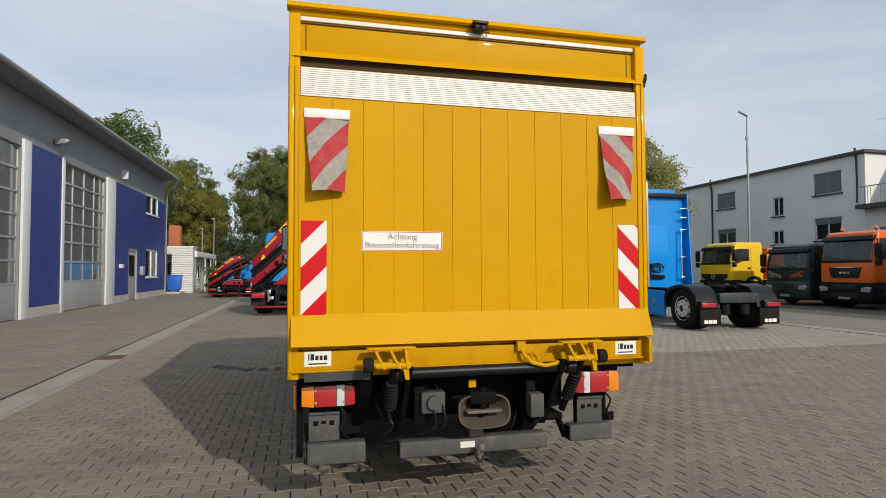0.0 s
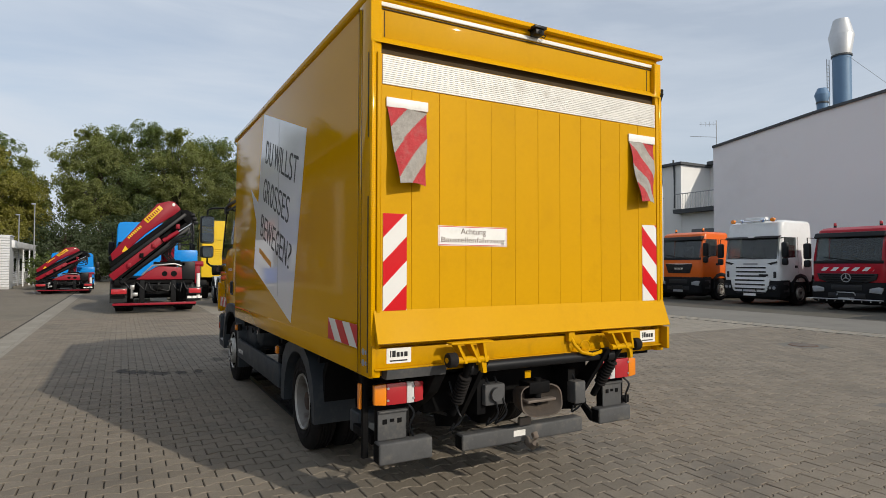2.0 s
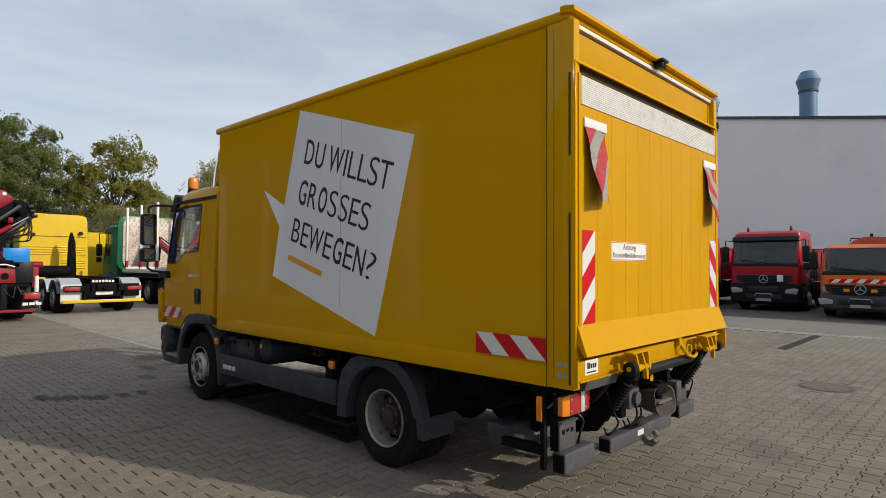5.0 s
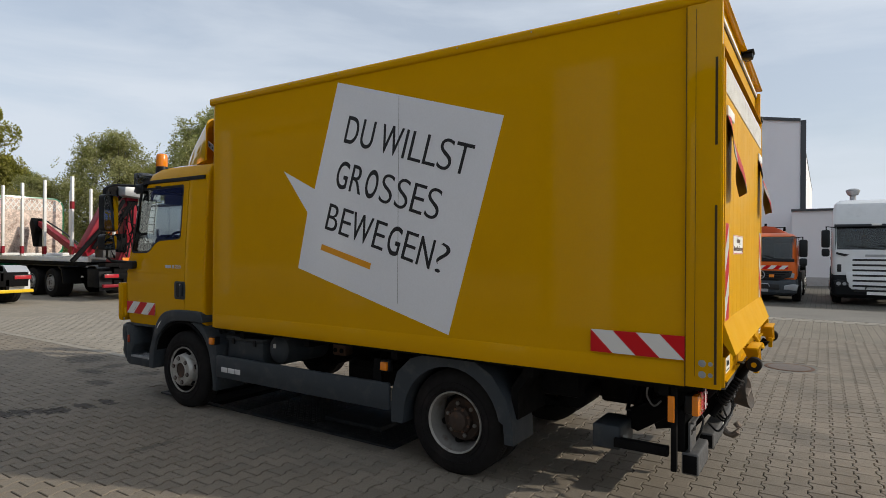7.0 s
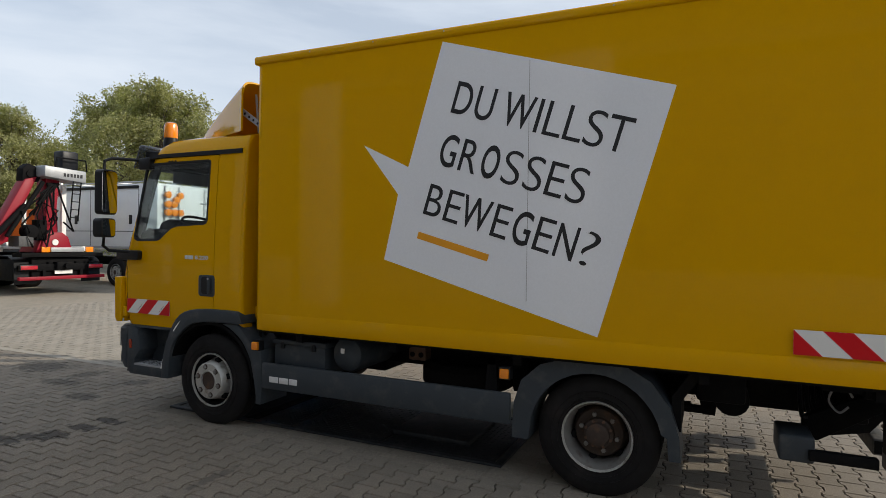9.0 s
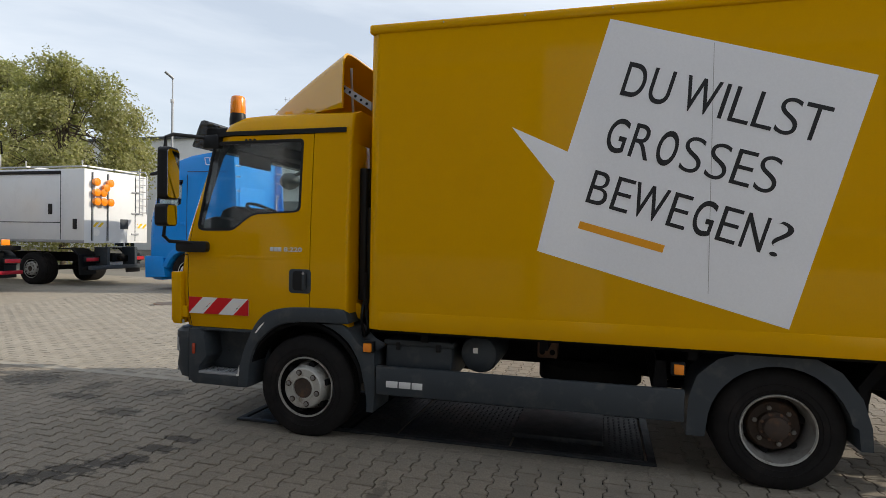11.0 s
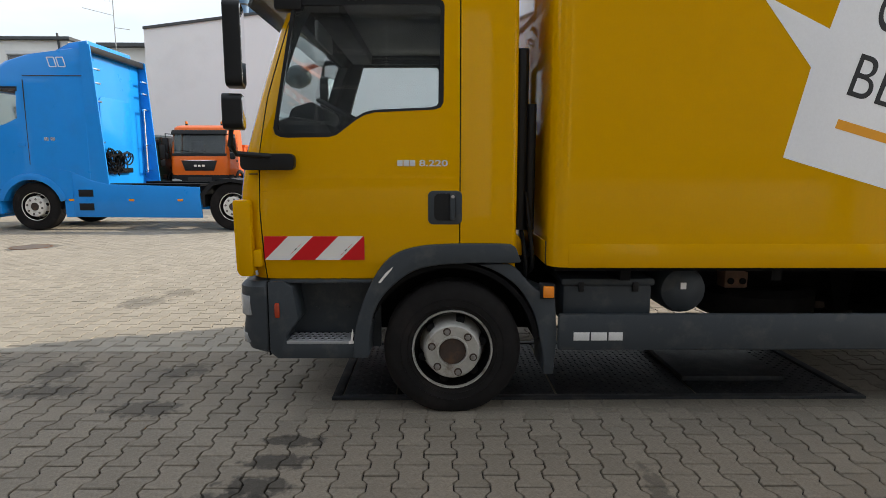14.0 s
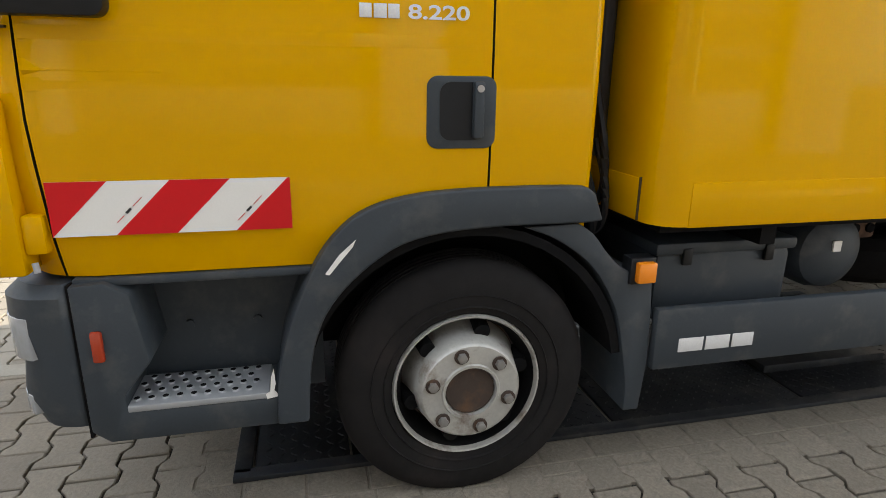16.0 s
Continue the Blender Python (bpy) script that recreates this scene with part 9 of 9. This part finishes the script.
        for z in (0.55, 0.86):
            part("skirt_step", Mesh().box(min(sgn * 1.246, sgn * 1.259), max(sgn * 1.246, sgn * 1.259), -2.75, -2.42, z - 0.08, z + 0.08, 0.002), BLACK_PLASTIC, skirt)
        for y in (-2.25, -3.6, -4.7):
            part("side_marker", Mesh().box(min(sgn * 1.25, sgn * 1.266), max(sgn * 1.25, sgn * 1.266), y - 0.06, y + 0.06, 0.68, 0.73, 0.004), AMBER, skirt)
        # rear fenders with lamps and flaps
        fend = [(-5.2, 0.55), (-5.15, 0.85), (-5.4, 1.12), (-5.85, 1.2), (-6.25, 1.13), (-6.5, 0.9), (-6.58, 0.6), (-6.52, 0.6), (-6.42, 0.88), (-6.2, 1.06), (-5.85, 1.12), (-5.45, 1.04), (-5.25, 0.82), (-5.25, 0.55)]
        part("rear_fender", Mesh().prism(fend, "x", min(sgn * 0.58, sgn * 1.25), max(sgn * 0.58, sgn * 1.25)), BLACK_PLASTIC, t)
        lampb = part("tail_light", Mesh().box(min(sgn * 0.72, sgn * 1.22), max(sgn * 0.72, sgn * 1.22), -6.68, -6.55, 0.58, 0.78, 0.02), BLACK_PLASTIC, t, "red tail light")
        part("lens", Mesh().box(min(sgn * 0.78, sgn * 1.2), max(sgn * 0.78, sgn * 1.2), -6.7, -6.675, 0.62, 0.73, 0.008), RED_LENS, lampb)
        flap = part("mud_flap", Mesh().box(min(sgn * 0.6, sgn * 1.22), max(sgn * 0.6, sgn * 1.22), -6.64, -6.60, 0.15, 0.58, 0.01), RUBBER, t)
        for k in range(3):
            part("flap_mark", Mesh().box(min(sgn * (0.74 + 0.13 * k), sgn * (0.85 + 0.13 * k)), max(sgn * (0.74 + 0.13 * k), sgn * (0.85 + 0.13 * k)), -6.65, -6.639, 0.2, 0.29), LABEL_WHITE, flap)
        for k, z in enumerate((1.35, 2.0, 2.9, 3.3, 3.6)):
            part("deflector_strut", Mesh().box(min(sgn * 0.95, sgn * 1.22), max(sgn * 0.95, sgn * 1.22), -2.95, -2.9, z - 0.02, z + 0.02, 0.005), CHROME, t)
        plain_wheel(t, sgn * 1.17, -1.37, 0.55, 0.31, sgn, ALU)
        plain_wheel(t, sgn * 1.19, -5.87, 0.55, 0.6, sgn, ALU)
    part("deflector_pole", Mesh().cyl((0.98, -2.93, 1.3), (0.98, -2.93, 2.9), 0.02, seg=8), CHROME, t)
    part("roof_deflector", Mesh().prism([(-1.9, 4.0), (-2.3, 4.2), (-2.72, 4.26), (-2.72, 3.95)], "x", -0.95, 0.95, 0.05), BLUE_PAINT, t)
    part("roof_gap", Mesh().box(-1.2, 1.2, -2.9, -2.75, 3.95, 4.1, 0.02), BLACK_PLASTIC, t)
    part("rear_panel", Mesh().prism(rounded(-0.75, 0.6, 1.7, 3.05, 0.12), "y", -2.775, -2.75, 0.008), BLUE_PAINT, t)
    part("front_bumper", Mesh().loft([cab_ring(z, w, -0.5, f, 0.25, 0.03) for z, w, f in ((0.3, 1.1, -0.05), (0.4, 1.22, 0.02), (0.7, 1.25, 0.05), (1.0, 1.25, 0.03))]), BLUE_PAINT, t)
    part("chassis_rail", Mesh().box(-0.45, -0.36, -6.6, -0.5, 0.75, 1.0), CHASSIS, t)
    part("chassis_rail", Mesh().box(0.36, 0.45, -6.6, -0.5, 0.75, 1.0), CHASSIS, t)
    part("cross_member", Mesh().box(-0.6, 0.6, -6.62, -6.45, 0.72, 0.98, 0.02), GREY_PLASTIC, t)
    part("fifth_wheel", Mesh().prism([(-0.45, -5.2), (0.45, -5.2), (0.48, -5.7), (0.3, -6.2), (0.12, -6.25), (0.08, -5.9), (-0.08, -5.9), (-0.12, -6.25), (-0.3, -6.2), (-0.48, -5.7)], "z", 1.08, 1.16, 0.015), CHASSIS, t, "greasy black fifth wheel plate")
    part("air_bag", Mesh().cyl((-0.3, -6.4, 0.4), (-0.3, -6.4, 0.7), 0.14, seg=16, bev=0.03), RUBBER, t)
    part("air_bag", Mesh().cyl((0.3, -6.4, 0.4), (0.3, -6.4, 0.7), 0.14, seg=16, bev=0.03), RUBBER, t)
    part("rear_axle", Mesh().cyl((-0.9, -5.87, 0.52), (0.9, -5.87, 0.52), 0.1, seg=12), CHASSIS, t)
    random.seed(9)
    for k in range(10):
        cx, cz = random.uniform(-0.75, 0.25), random.uniform(1.5, 1.72)
        r1, r2, tilt = random.uniform(0.1, 0.2), random.uniform(0.1, 0.24), random.uniform(-1, 1)
        pts = [(cx + (r1 + 0.02 * math.sin(a * 1.3 + k)) * math.cos(a * 0.6) + 0.006 * tilt * a, -2.84 - 0.006 * a + 0.08 * tilt * math.sin(a * 0.6), cz + (r2 + 0.02 * math.sin(a * 0.9 + 2 * k)) * math.sin(a * 0.6 + 0.4 * tilt) - 0.004 * a) for a in range(0, random.randint(14, 30))]
        part("coiled_hose", Mesh().tube(pts, 0.016, 5), (CHASSIS, BLACK_PLASTIC, CHASSIS)[k % 3], t)
    part("hose_bracket", Mesh().box(-0.9, 0.4, -2.85, -2.78, 1.3, 1.42, 0.01).box(-0.9, -0.82, -2.85, -2.78, 1.3, 1.9, 0.01), CHASSIS, t)
    part("dashboard", Mesh().box(-1.1, 1.1, -0.85, -0.2, 1.6, 2.15, 0.04), TRIM_DARK, t)
    for x in (-0.6, 0.6):
        part("seat", Mesh().box(x - 0.26, x + 0.26, -1.75, -1.55, 1.7, 2.75, 0.06), SEAT, t)
    part("cab_floor", Mesh().box(-1.1, 1.1, -2.6, -0.2, 1.12, 1.3), TRIM_DARK, t)
    return t


blue_tractor()


# ---- trees ----
BARK = mat("bark", (0.09, 0.07, 0.05), 0.9, var=0.3, vscale=3, bump=0.6, bscale=12)


def leaf_material(name, col):
    """Leaves let part of the light through."""
    m = mat(name, col, 0.6, var=0.25, vscale=0.35, grain=0.15, gscale=3, island=0.3)
    n, l = m.node_tree.nodes, m.node_tree.links
    glow_through = n.new("ShaderNodeBsdfTranslucent")
    base = n["Principled BSDF"].inputs["Base Color"].links[0].from_socket
    brighter = n.new("ShaderNodeVectorMath")
    brighter.operation = "MULTIPLY"
    brighter.inputs[1].default_value = (1.5, 1.6, 0.8)
    l.new(base, brighter.inputs[0])
    l.new(brighter.outputs[0], glow_through.inputs["Color"])
    both = n.new("ShaderNodeMixShader")
    both.inputs[0].default_value = 0.45
    l.new(n["Principled BSDF"].outputs[0], both.inputs[1])
    l.new(glow_through.outputs[0], both.inputs[2])
    l.new(both.outputs[0], n["Material Output"].inputs["Surface"])
    return m


LEAF_DARK = leaf_material("dark_leaves", (0.135, 0.168, 0.066))
LEAF_DEEP = leaf_material("deep_green_leaves", (0.075, 0.098, 0.05))
LEAF_MID = leaf_material("autumn_green_leaves", (0.178, 0.195, 0.068))
LEAF_PALE = leaf_material("pale_birch_leaves", (0.275, 0.27, 0.135))
LEAF_YELLOW = leaf_material("yellowing_leaves", (0.24, 0.225, 0.055))


def crown_mesh(name, leaves, clumps, rx, rz, z0, size, material, seed, droop=0.0):
    """Leaves in uneven clumps on a rounded crown."""
    rng = np.random.default_rng(seed)
    way = rng.normal(size=(clumps, 3))
    way /= np.linalg.norm(way, axis=1)[:, None]
    far = rng.uniform(0.35, 1.0, clumps) ** 0.6
    centre = way * far[:, None] * (rx, rx, rz)
    centre[:, :2] *= (1.0 - 0.25 * np.maximum(0, centre[:, 2:] / rz))
    centre[:, 2] += z0
    spread = rng.uniform(0.07, 0.2, clumps) * min(rx, 6.0)
    pick = rng.integers(0, clumps, leaves)
    sprays = 14      # each clump is made of small sprays of leaves
    spray = rng.normal(size=(clumps, sprays, 3)) * spread[:, None, None] * (1.0, 1.0, 0.7)
    own_spray = rng.integers(0, sprays, leaves)
    off = spray[pick, own_spray] + rng.normal(size=(leaves, 3)) * (spread[pick] * rng.uniform(0.18, 0.5, leaves))[:, None]
    off *= np.minimum(1.0, 2.0 * spread[pick] / np.linalg.norm(off, axis=1))[:, None]
    off[:, 2] -= droop * np.abs(rng.normal(size=leaves)) * 1.2
    pos = centre[pick] + off
    off = (pos - (0, 0, z0)) / (rx, rx, rz)
    if droop:      # hanging twigs
        twigs = leaves // 36
        start = centre[rng.integers(0, clumps, twigs)] + rng.normal(size=(twigs, 3)) * 0.32
        out = start - (0, 0, z0)
        out /= np.linalg.norm(out, axis=1)[:, None]
        span = rng.uniform(0.35, 1.5, twigs)
        own = rng.integers(0, twigs, leaves)
        f = rng.uniform(0, 1, leaves)
        pos = start[own] + out[own] * (0.75 * np.sqrt(f) * span[own])[:, None] + rng.normal(size=(leaves, 3)) * 0.11
        pos[:, 2] -= f ** 1.6 * span[own] * 0.9
        off = out[own] * 0.6 + rng.normal(size=(leaves, 3)) * 0.3
    face = 0.55 * off / np.linalg.norm(off, axis=1)[:, None] + rng.normal(size=(leaves, 3)) * 0.6 + (0, 0, 0.35)
    a = np.cross(face, rng.normal(size=(leaves, 3)))
    a /= np.linalg.norm(a, axis=1)[:, None]
    b = np.cross(a, face)
    b /= np.linalg.norm(b, axis=1)[:, None]
    s_ = size * rng.uniform(0.6, 1.35, leaves)[:, None]
    quad = np.stack([pos - a * s_, pos + b * s_ * 0.6, pos + a * s_, pos - b * s_ * 0.6], 1).reshape(-1, 3)
    data = bpy.data.meshes.new(name)
    faces = np.arange(leaves * 4).reshape(-1, 4)
    data.from_pydata(quad.tolist(), [], faces.tolist())
    data.materials.append(material)
    return data, centre


def tree(label, h, rx, material, seed, leaves=5200, clumps=60, size=0.26, trunk=0.25, droop=0.0, base=0.25):
    t = thing("tree", label, "tree", "trees behind the yard")
    rng = random.Random(seed)
    rz = h * (1 - base) / 2
    z0 = h - rz
    data, centre = crown_mesh("crown", leaves, clumps, rx, rz, z0, size, material, seed, droop)
    s = Mesh()
    top = Vector((rng.uniform(-0.3, 0.3), rng.uniform(-0.3, 0.3), h * 0.82))
    pts = [Vector((0, 0, 0)).lerp(top, f) + Vector((rng.uniform(-0.15, 0.15), rng.uniform(-0.15, 0.15), 0)) * (f > 0) for f in (0, 0.25, 0.5, 0.75, 1)]
    for k in range(4):
        s.cyl(pts[k], pts[k + 1], trunk * (1 - 0.22 * k), trunk * (1 - 0.22 * (k + 1)), seg=9)
    for c in centre[::2]:
        c = Vector(c)
        a = pts[1].lerp(pts[4], rng.uniform(0.1, 0.85))
        mid = a.lerp(c, 0.5) + Vector((0, 0, 0.25))
        r = trunk * 0.28
        s.cyl(a, mid, r, r * 0.6, seg=5)
        s.cyl(mid, c, r * 0.6, r * 0.15, seg=5)
    part("trunk", s, BARK, t)
    crown = new("crown", data)
    crown.parent = t
    return t


dark_a = tree("tall dark green broadleaf tree in the tree line", 16.2, 4.5, LEAF_DARK, 1, 64000, 78, 0.088)
dark_b = tree("tall broadleaf tree with autumn green crown", 15.4, 4.1, LEAF_MID, 2, 60000, 68, 0.088)
chestnut = tree("round chestnut tree behind the workshop roof", 15.0, 5.0, LEAF_DARK, 3, 60000, 60, 0.11)
birch = tree("pale drooping birch with yellowing leaves", 10.3, 3.6, LEAF_PALE, 4, 80000, 130, 0.07, 0.15, 0.45, 0.12)
autumn = tree("yellowing broadleaf tree beside the sheds", 12.5, 3.8, LEAF_YELLOW, 5, 52000, 56, 0.1)


def plant(first, spots):
    for k, (x, y, turn, size) in enumerate(spots):
        m = pose(x, y, 0, 0, 0, turn) @ Matrix.Diagonal((size, size, size, 1))
        if k == 0:
            first.matrix_world = m
        else:
            o = copy_thing(first, pose(x, y, 0, 0, 0, turn))
            o.scale = (size, size, size)


plant(dark_a, [(-1.0, 64, 70, 1.02), (6.0, 66, 140, 1.0), (-14.5, 70, 200, 0.95), (20.5, 66, 30, 0.6), (-3.5, 74, 260, 1.0)])
plant(dark_b, [(-4.5, 63, 20, 1.0), (2.8, 63, 120, 1.03), (8.7, 64, 220, 0.97), (-11.0, 64, 300, 0.78)])
plant(chestnut, [(-16.5, 52, 0, 0.98), (-22.0, 56, 130, 0.85)])
plant(autumn, [(-12.9, 57, 0, 0.95), (-11.0, 60, 110, 0.78), (-19, 62, 220, 0.95), (15.0, 62, 80, 1.14)])
plant(birch, [(17.0, 28.2, 0, 0.97), (20.4, 48.0, 60, 1.08), (12.5, 52.0, 200, 0.62), (22.3, 48.0, 250, 0.8), (15.2, 50.0, 300, 0.7), (31.8, 50.5, 30, 1.5)])
shrub = tree("low dark shrub beside the yard", 2.2, 1.3, LEAF_DARK, 8, 1500, 24, 0.12, 0.05, 0, 0.02)
plant(shrub, [(-6.6, 41.5, 0, 1.0), (-6.0, 44.0, 90, 1.2), (0.5, 46, 40, 1.5), (4.5, 48, 130, 1.6), (10.5, 45, 20, 1.5)])
thicket = tree("dense dark thicket below the tree line", 6.6, 4.2, LEAF_DEEP, 21, 26000, 70, 0.1, 0.12, 0, 0.02)
plant(thicket, [(-6.6, 57.5, 0, 0.85), (-0.6, 58.5, 130, 1.05), (5.2, 58.0, 250, 1.0), (10.6, 58.5, 60, 0.95)])
wood = [(crown_mesh("wood", 14000, 120, 15.0, 1.8, 3.0, 0.3, LEAF_DARK, 40)[0], -8, 84), (crown_mesh("wood", 14000, 120, 15.0, 1.6, 2.8, 0.3, LEAF_MID, 41)[0], 16, 84), (crown_mesh("wood", 14000, 120, 15.0, 1.6, 2.8, 0.3, LEAF_DARK, 42)[0], 40, 82)]
for data, x, y in wood:
    o = new("far_wood", data)
    o.matrix_world = pose(x, y, 0)
    tagged(o, "distant dark green wood behind the tree line", "wood", kind="stuff")


# ---- metal pit cover under the truck ----
PIT = mat("dark_pit_steel", (0.022, 0.024, 0.027), 0.6, 0.4, var=0.3, vscale=3, bump=0.15, dirt=((0.09, 0.08, 0.07), 0.5, 5))
pit = thing("brake_tester", "dark steel pit cover with chequered plates under truck", "floor plate")
for x0, x1, y0, y1 in ((-0.905, -0.85, 2.62, 6.13), (0.26, 0.32, 2.62, 6.13), (-0.875, 0.26, 6.07, 6.13), (-0.875, 0.26, 2.62, 2.68)):
    part("frame", Mesh().box(x0, x1, y0, y1, -0.004, 0.016, 0.003), PIT, pit)
for y0, y1 in ((5.72, 6.06), (4.66, 5.05), (3.72, 4.64), (2.7, 3.70)):
    plate = part("chequer_plate", Mesh().box(-0.865, 0.25, y0, y1, -0.004, 0.009, 0.002), PIT, pit)
    s = Mesh()
    for i in range(int(1.1 / 0.045)):
        for j in range(int((y1 - y0) / 0.045)):
            c = Vector((-0.84 + 0.045 * i, y0 + 0.025 + 0.045 * j, 0.009))
            d = Vector((1, 1 if (i + j) % 2 else -1, 0)).normalized() * 0.016
            e = Vector((-d.y, d.x, 0)) * 0.3
            q = [s.bm.verts.new(c + v) for v in (-d, -e, d, e)]
            top = [s.bm.verts.new(c + v * 0.7 + Vector((0, 0, 0.0035))) for v in (-d, -e, d, e)]
            s.bm.faces.new(top)
            for k in range(4):
                s.bm.faces.new((q[k], q[(k + 1) % 4], top[(k + 1) % 4], top[k]))
    tagged(part("tread_pattern", s, PIT, plate), kind="stuff")
part("pit_base", Mesh().box(-1.19, 0.5, 2.36, 6.345, -0.03, -0.0035), PAVER_ONE, pit)
for y in (5.15, 5.55):
    part("roller", Mesh().cyl((-0.86, y, -0.02), (0.25, y, -0.02), 0.05, seg=20), CHASSIS, pit)
part("roller_bed", Mesh().box(-0.87, 0.25, 5.06, 5.71, -0.005, -0.002), CHASSIS, pit)
part("raised_beam", Mesh().box(-0.62, 0.2, 3.0, 3.72, 0.009, 0.05, 0.006), PIT, pit)


# ---- paving stones ----
LENGTH, PITCH, AMP, LAY_X, LAY_Y = 0.212, 0.148, 0.0135, -0.039, 0.10


def stone_outline(x, y, gap=0.0042):
    """The bone-shaped outline of one stone about its middle."""
    w, n = PITCH / 2 + AMP - gap, PITCH / 2 - AMP - gap
    l = LENGTH / 2 - gap
    top = [(-l, w), (-0.07, w), (-0.036, n), (0.036, n), (0.07, w), (l, w)]
    return [(x + a, y + b) for a, b in top] + [(x - a, y - b) for a, b in top]


def stone_data(name, cells, material, seed):
    """Many stones as one mesh: a top with a worn chamfer and sides."""
    rng = np.random.default_rng(seed)
    base = np.array(stone_outline(0, 0))
    inner = base * (0.955, 0.945)
    verts, faces = [], []
    for x, y in cells:
        k = len(verts)
        dz = rng.normal(0, 0.0007)
        tx, ty = rng.normal(0, 0.008, 2)
        for p in base:
            verts.append((x + p[0], y + p[1], -0.03))
        for p in base:
            verts.append((x + p[0], y + p[1], -0.0045 + dz + tx * p[0] + ty * p[1]))
        for p in inner:
            verts.append((x + p[0], y + p[1], dz + tx * p[0] + ty * p[1]))
        faces.append(tuple(k + 24 + i for i in range(11, -1, -1)))
        for i in range(12):
            j = (i + 1) % 12
            faces.append((k + 12 + j, k + 12 + i, k + 24 + i, k + 24 + j)[::-1])
            faces.append((k + j, k + i, k + 12 + i, k + 12 + j)[::-1])
    data = bpy.data.meshes.new(name)
    data.from_pydata(verts, [], faces)
    data.materials.append(material)
    return data


def kept(x, y):
    if -1.15 < x < 0.43 and 2.47 < y < 6.26:
        return False
    if -4.78 < x < -4.24:
        return False
    return not any(math.hypot(x - a, y - b) < 0.42 for a, b in ((5.33, -0.07), (6.2, 12.9), (9.5, 3.6)))


near, pale, grey = [], [], []
for row in range(-23, 142):
    y = LAY_Y + row * PITCH
    for col in range(-57, 72):
        x = LAY_X + (col + (0.5 if row % 2 else 0.0)) * LENGTH
        if not kept(x, y) or (x > 9 and y < 1.5) or (x > 12.3):
            continue
        if -2.85 < x < -1.12 and 3.6 < y < 8.3:
            near.append((x, y))
        elif x > 0.2 and y > 6.2:
            if y < 16:
                pale.append((x, y))
        elif y < 17 and x > -10:
            grey.append((x, y))
paving = setting("paving", Mesh().box(-0.2, 0.2, -19.2, -19.0, -0.03, -0.007), SAND, "interlocking grey concrete paving stones", "pavement")
for nm, cells, mm, seed in (("grey_stones", grey, PAVER, 1), ("pale_stones", pale, PAVER_LIGHT, 2)):
    o = new(nm, stone_data(nm, cells, mm, seed))
    o.parent = paving
    tagged(o, "rows of interlocking paving stones", kind="stuff")
one = [stone_data("paving_stone", [(0, 0)], PAVER_ONE, 10 + k) for k in range(5)]
for k, (x, y) in enumerate(near):
    o = new("paving_stone", one[(k * 7 + k // 3) % 5])
    o.parent = paving
    o.matrix_local = pose(x, y, 0)
# straight edging stones round the pit cover
edge = Mesh().box(-0.103, 0.103, -0.062, 0.062, -0.03, 0.0, 0.003, seg=1)
first_edge = part("edging_stone", edge, PAVER_ONE, paving)
spots = [(-0.972, 2.578 + 0.213 * k, 90) for k in range(18)] + [(-0.805 + 0.213 * k, 6.19, 0) for k in range(6)] + [(-0.805 + 0.213 * k, 2.555, 0) for k in range(6)]
for k, (x, y, turn) in enumerate(spots):
    if k == 0:
        first_edge.matrix_local = pose(x, y, 0, 0, 0, turn)
    else:
        twin(first_edge, pose(x, y, 0, 0, 0, turn))
# cut stones that close the gaps between the edging and the rows
wide_cut = Mesh().box(-0.081, 0.081, -0.0705, 0.0705, -0.03, 0.0, 0.003, seg=1)
thin_cut = Mesh().box(-0.029, 0.029, -0.0705, 0.0705, -0.03, 0.0, 0.003, seg=1)
first_wide, first_thin = part("cut_stone", wide_cut, PAVER_ONE, paving), part("cut_stone", thin_cut, PAVER_ONE, paving)
first_wide.matrix_local, first_thin.matrix_local = pose(-1.1205, LAY_Y + 18 * PITCH, 0), pose(-1.0675, LAY_Y + 17 * PITCH, 0)
for row in range(19, 42):
    twin(first_thin if row % 2 else first_wide, pose(-1.0675 if row % 2 else -1.1205, LAY_Y + row * PITCH, 0))
for k in range(8):
    o = twin(first_thin, pose(-0.825 + 0.16 * k, 6.29, -0.001, 0, 0, 90))
# a course of straight pale stones where the grey and the pale paving meet
border_data = first_edge.data.copy()
border_data.materials[0] = KERB
for k in range(46):
    twin(first_edge, pose(0.16, 6.36 + 0.213 * k, 0.003, 0, 0, 90)).data = border_data
# two staggered rows of pale stones along the lane on the yard's far side
line_stone = part("line_stone", Mesh().box(-0.14, 0.14, -0.19, 0.19, -0.03, 0.003, 0.004, seg=1), KERB, paving)
line_stone.matrix_local = pose(12.58, -8.0, 0)
for k in range(1, 130):
    twin(line_stone, pose(12.58 + 0.3 * (k % 2), -8.0 + 0.22 * k, 0))

# ---- no part lies deeper than thing, part, sub-part ----
bpy.context.view_layer.update()
for ob in list(bpy.data.objects):
    chain = [ob]
    while chain[-1].parent:
        chain.append(chain[-1].parent)
    if len(chain) == 4:
        lifted, top = chain[1], chain[3]
        at = top.matrix_world.inverted() @ lifted.matrix_world
        lifted.parent = top
        lifted.matrix_local = at
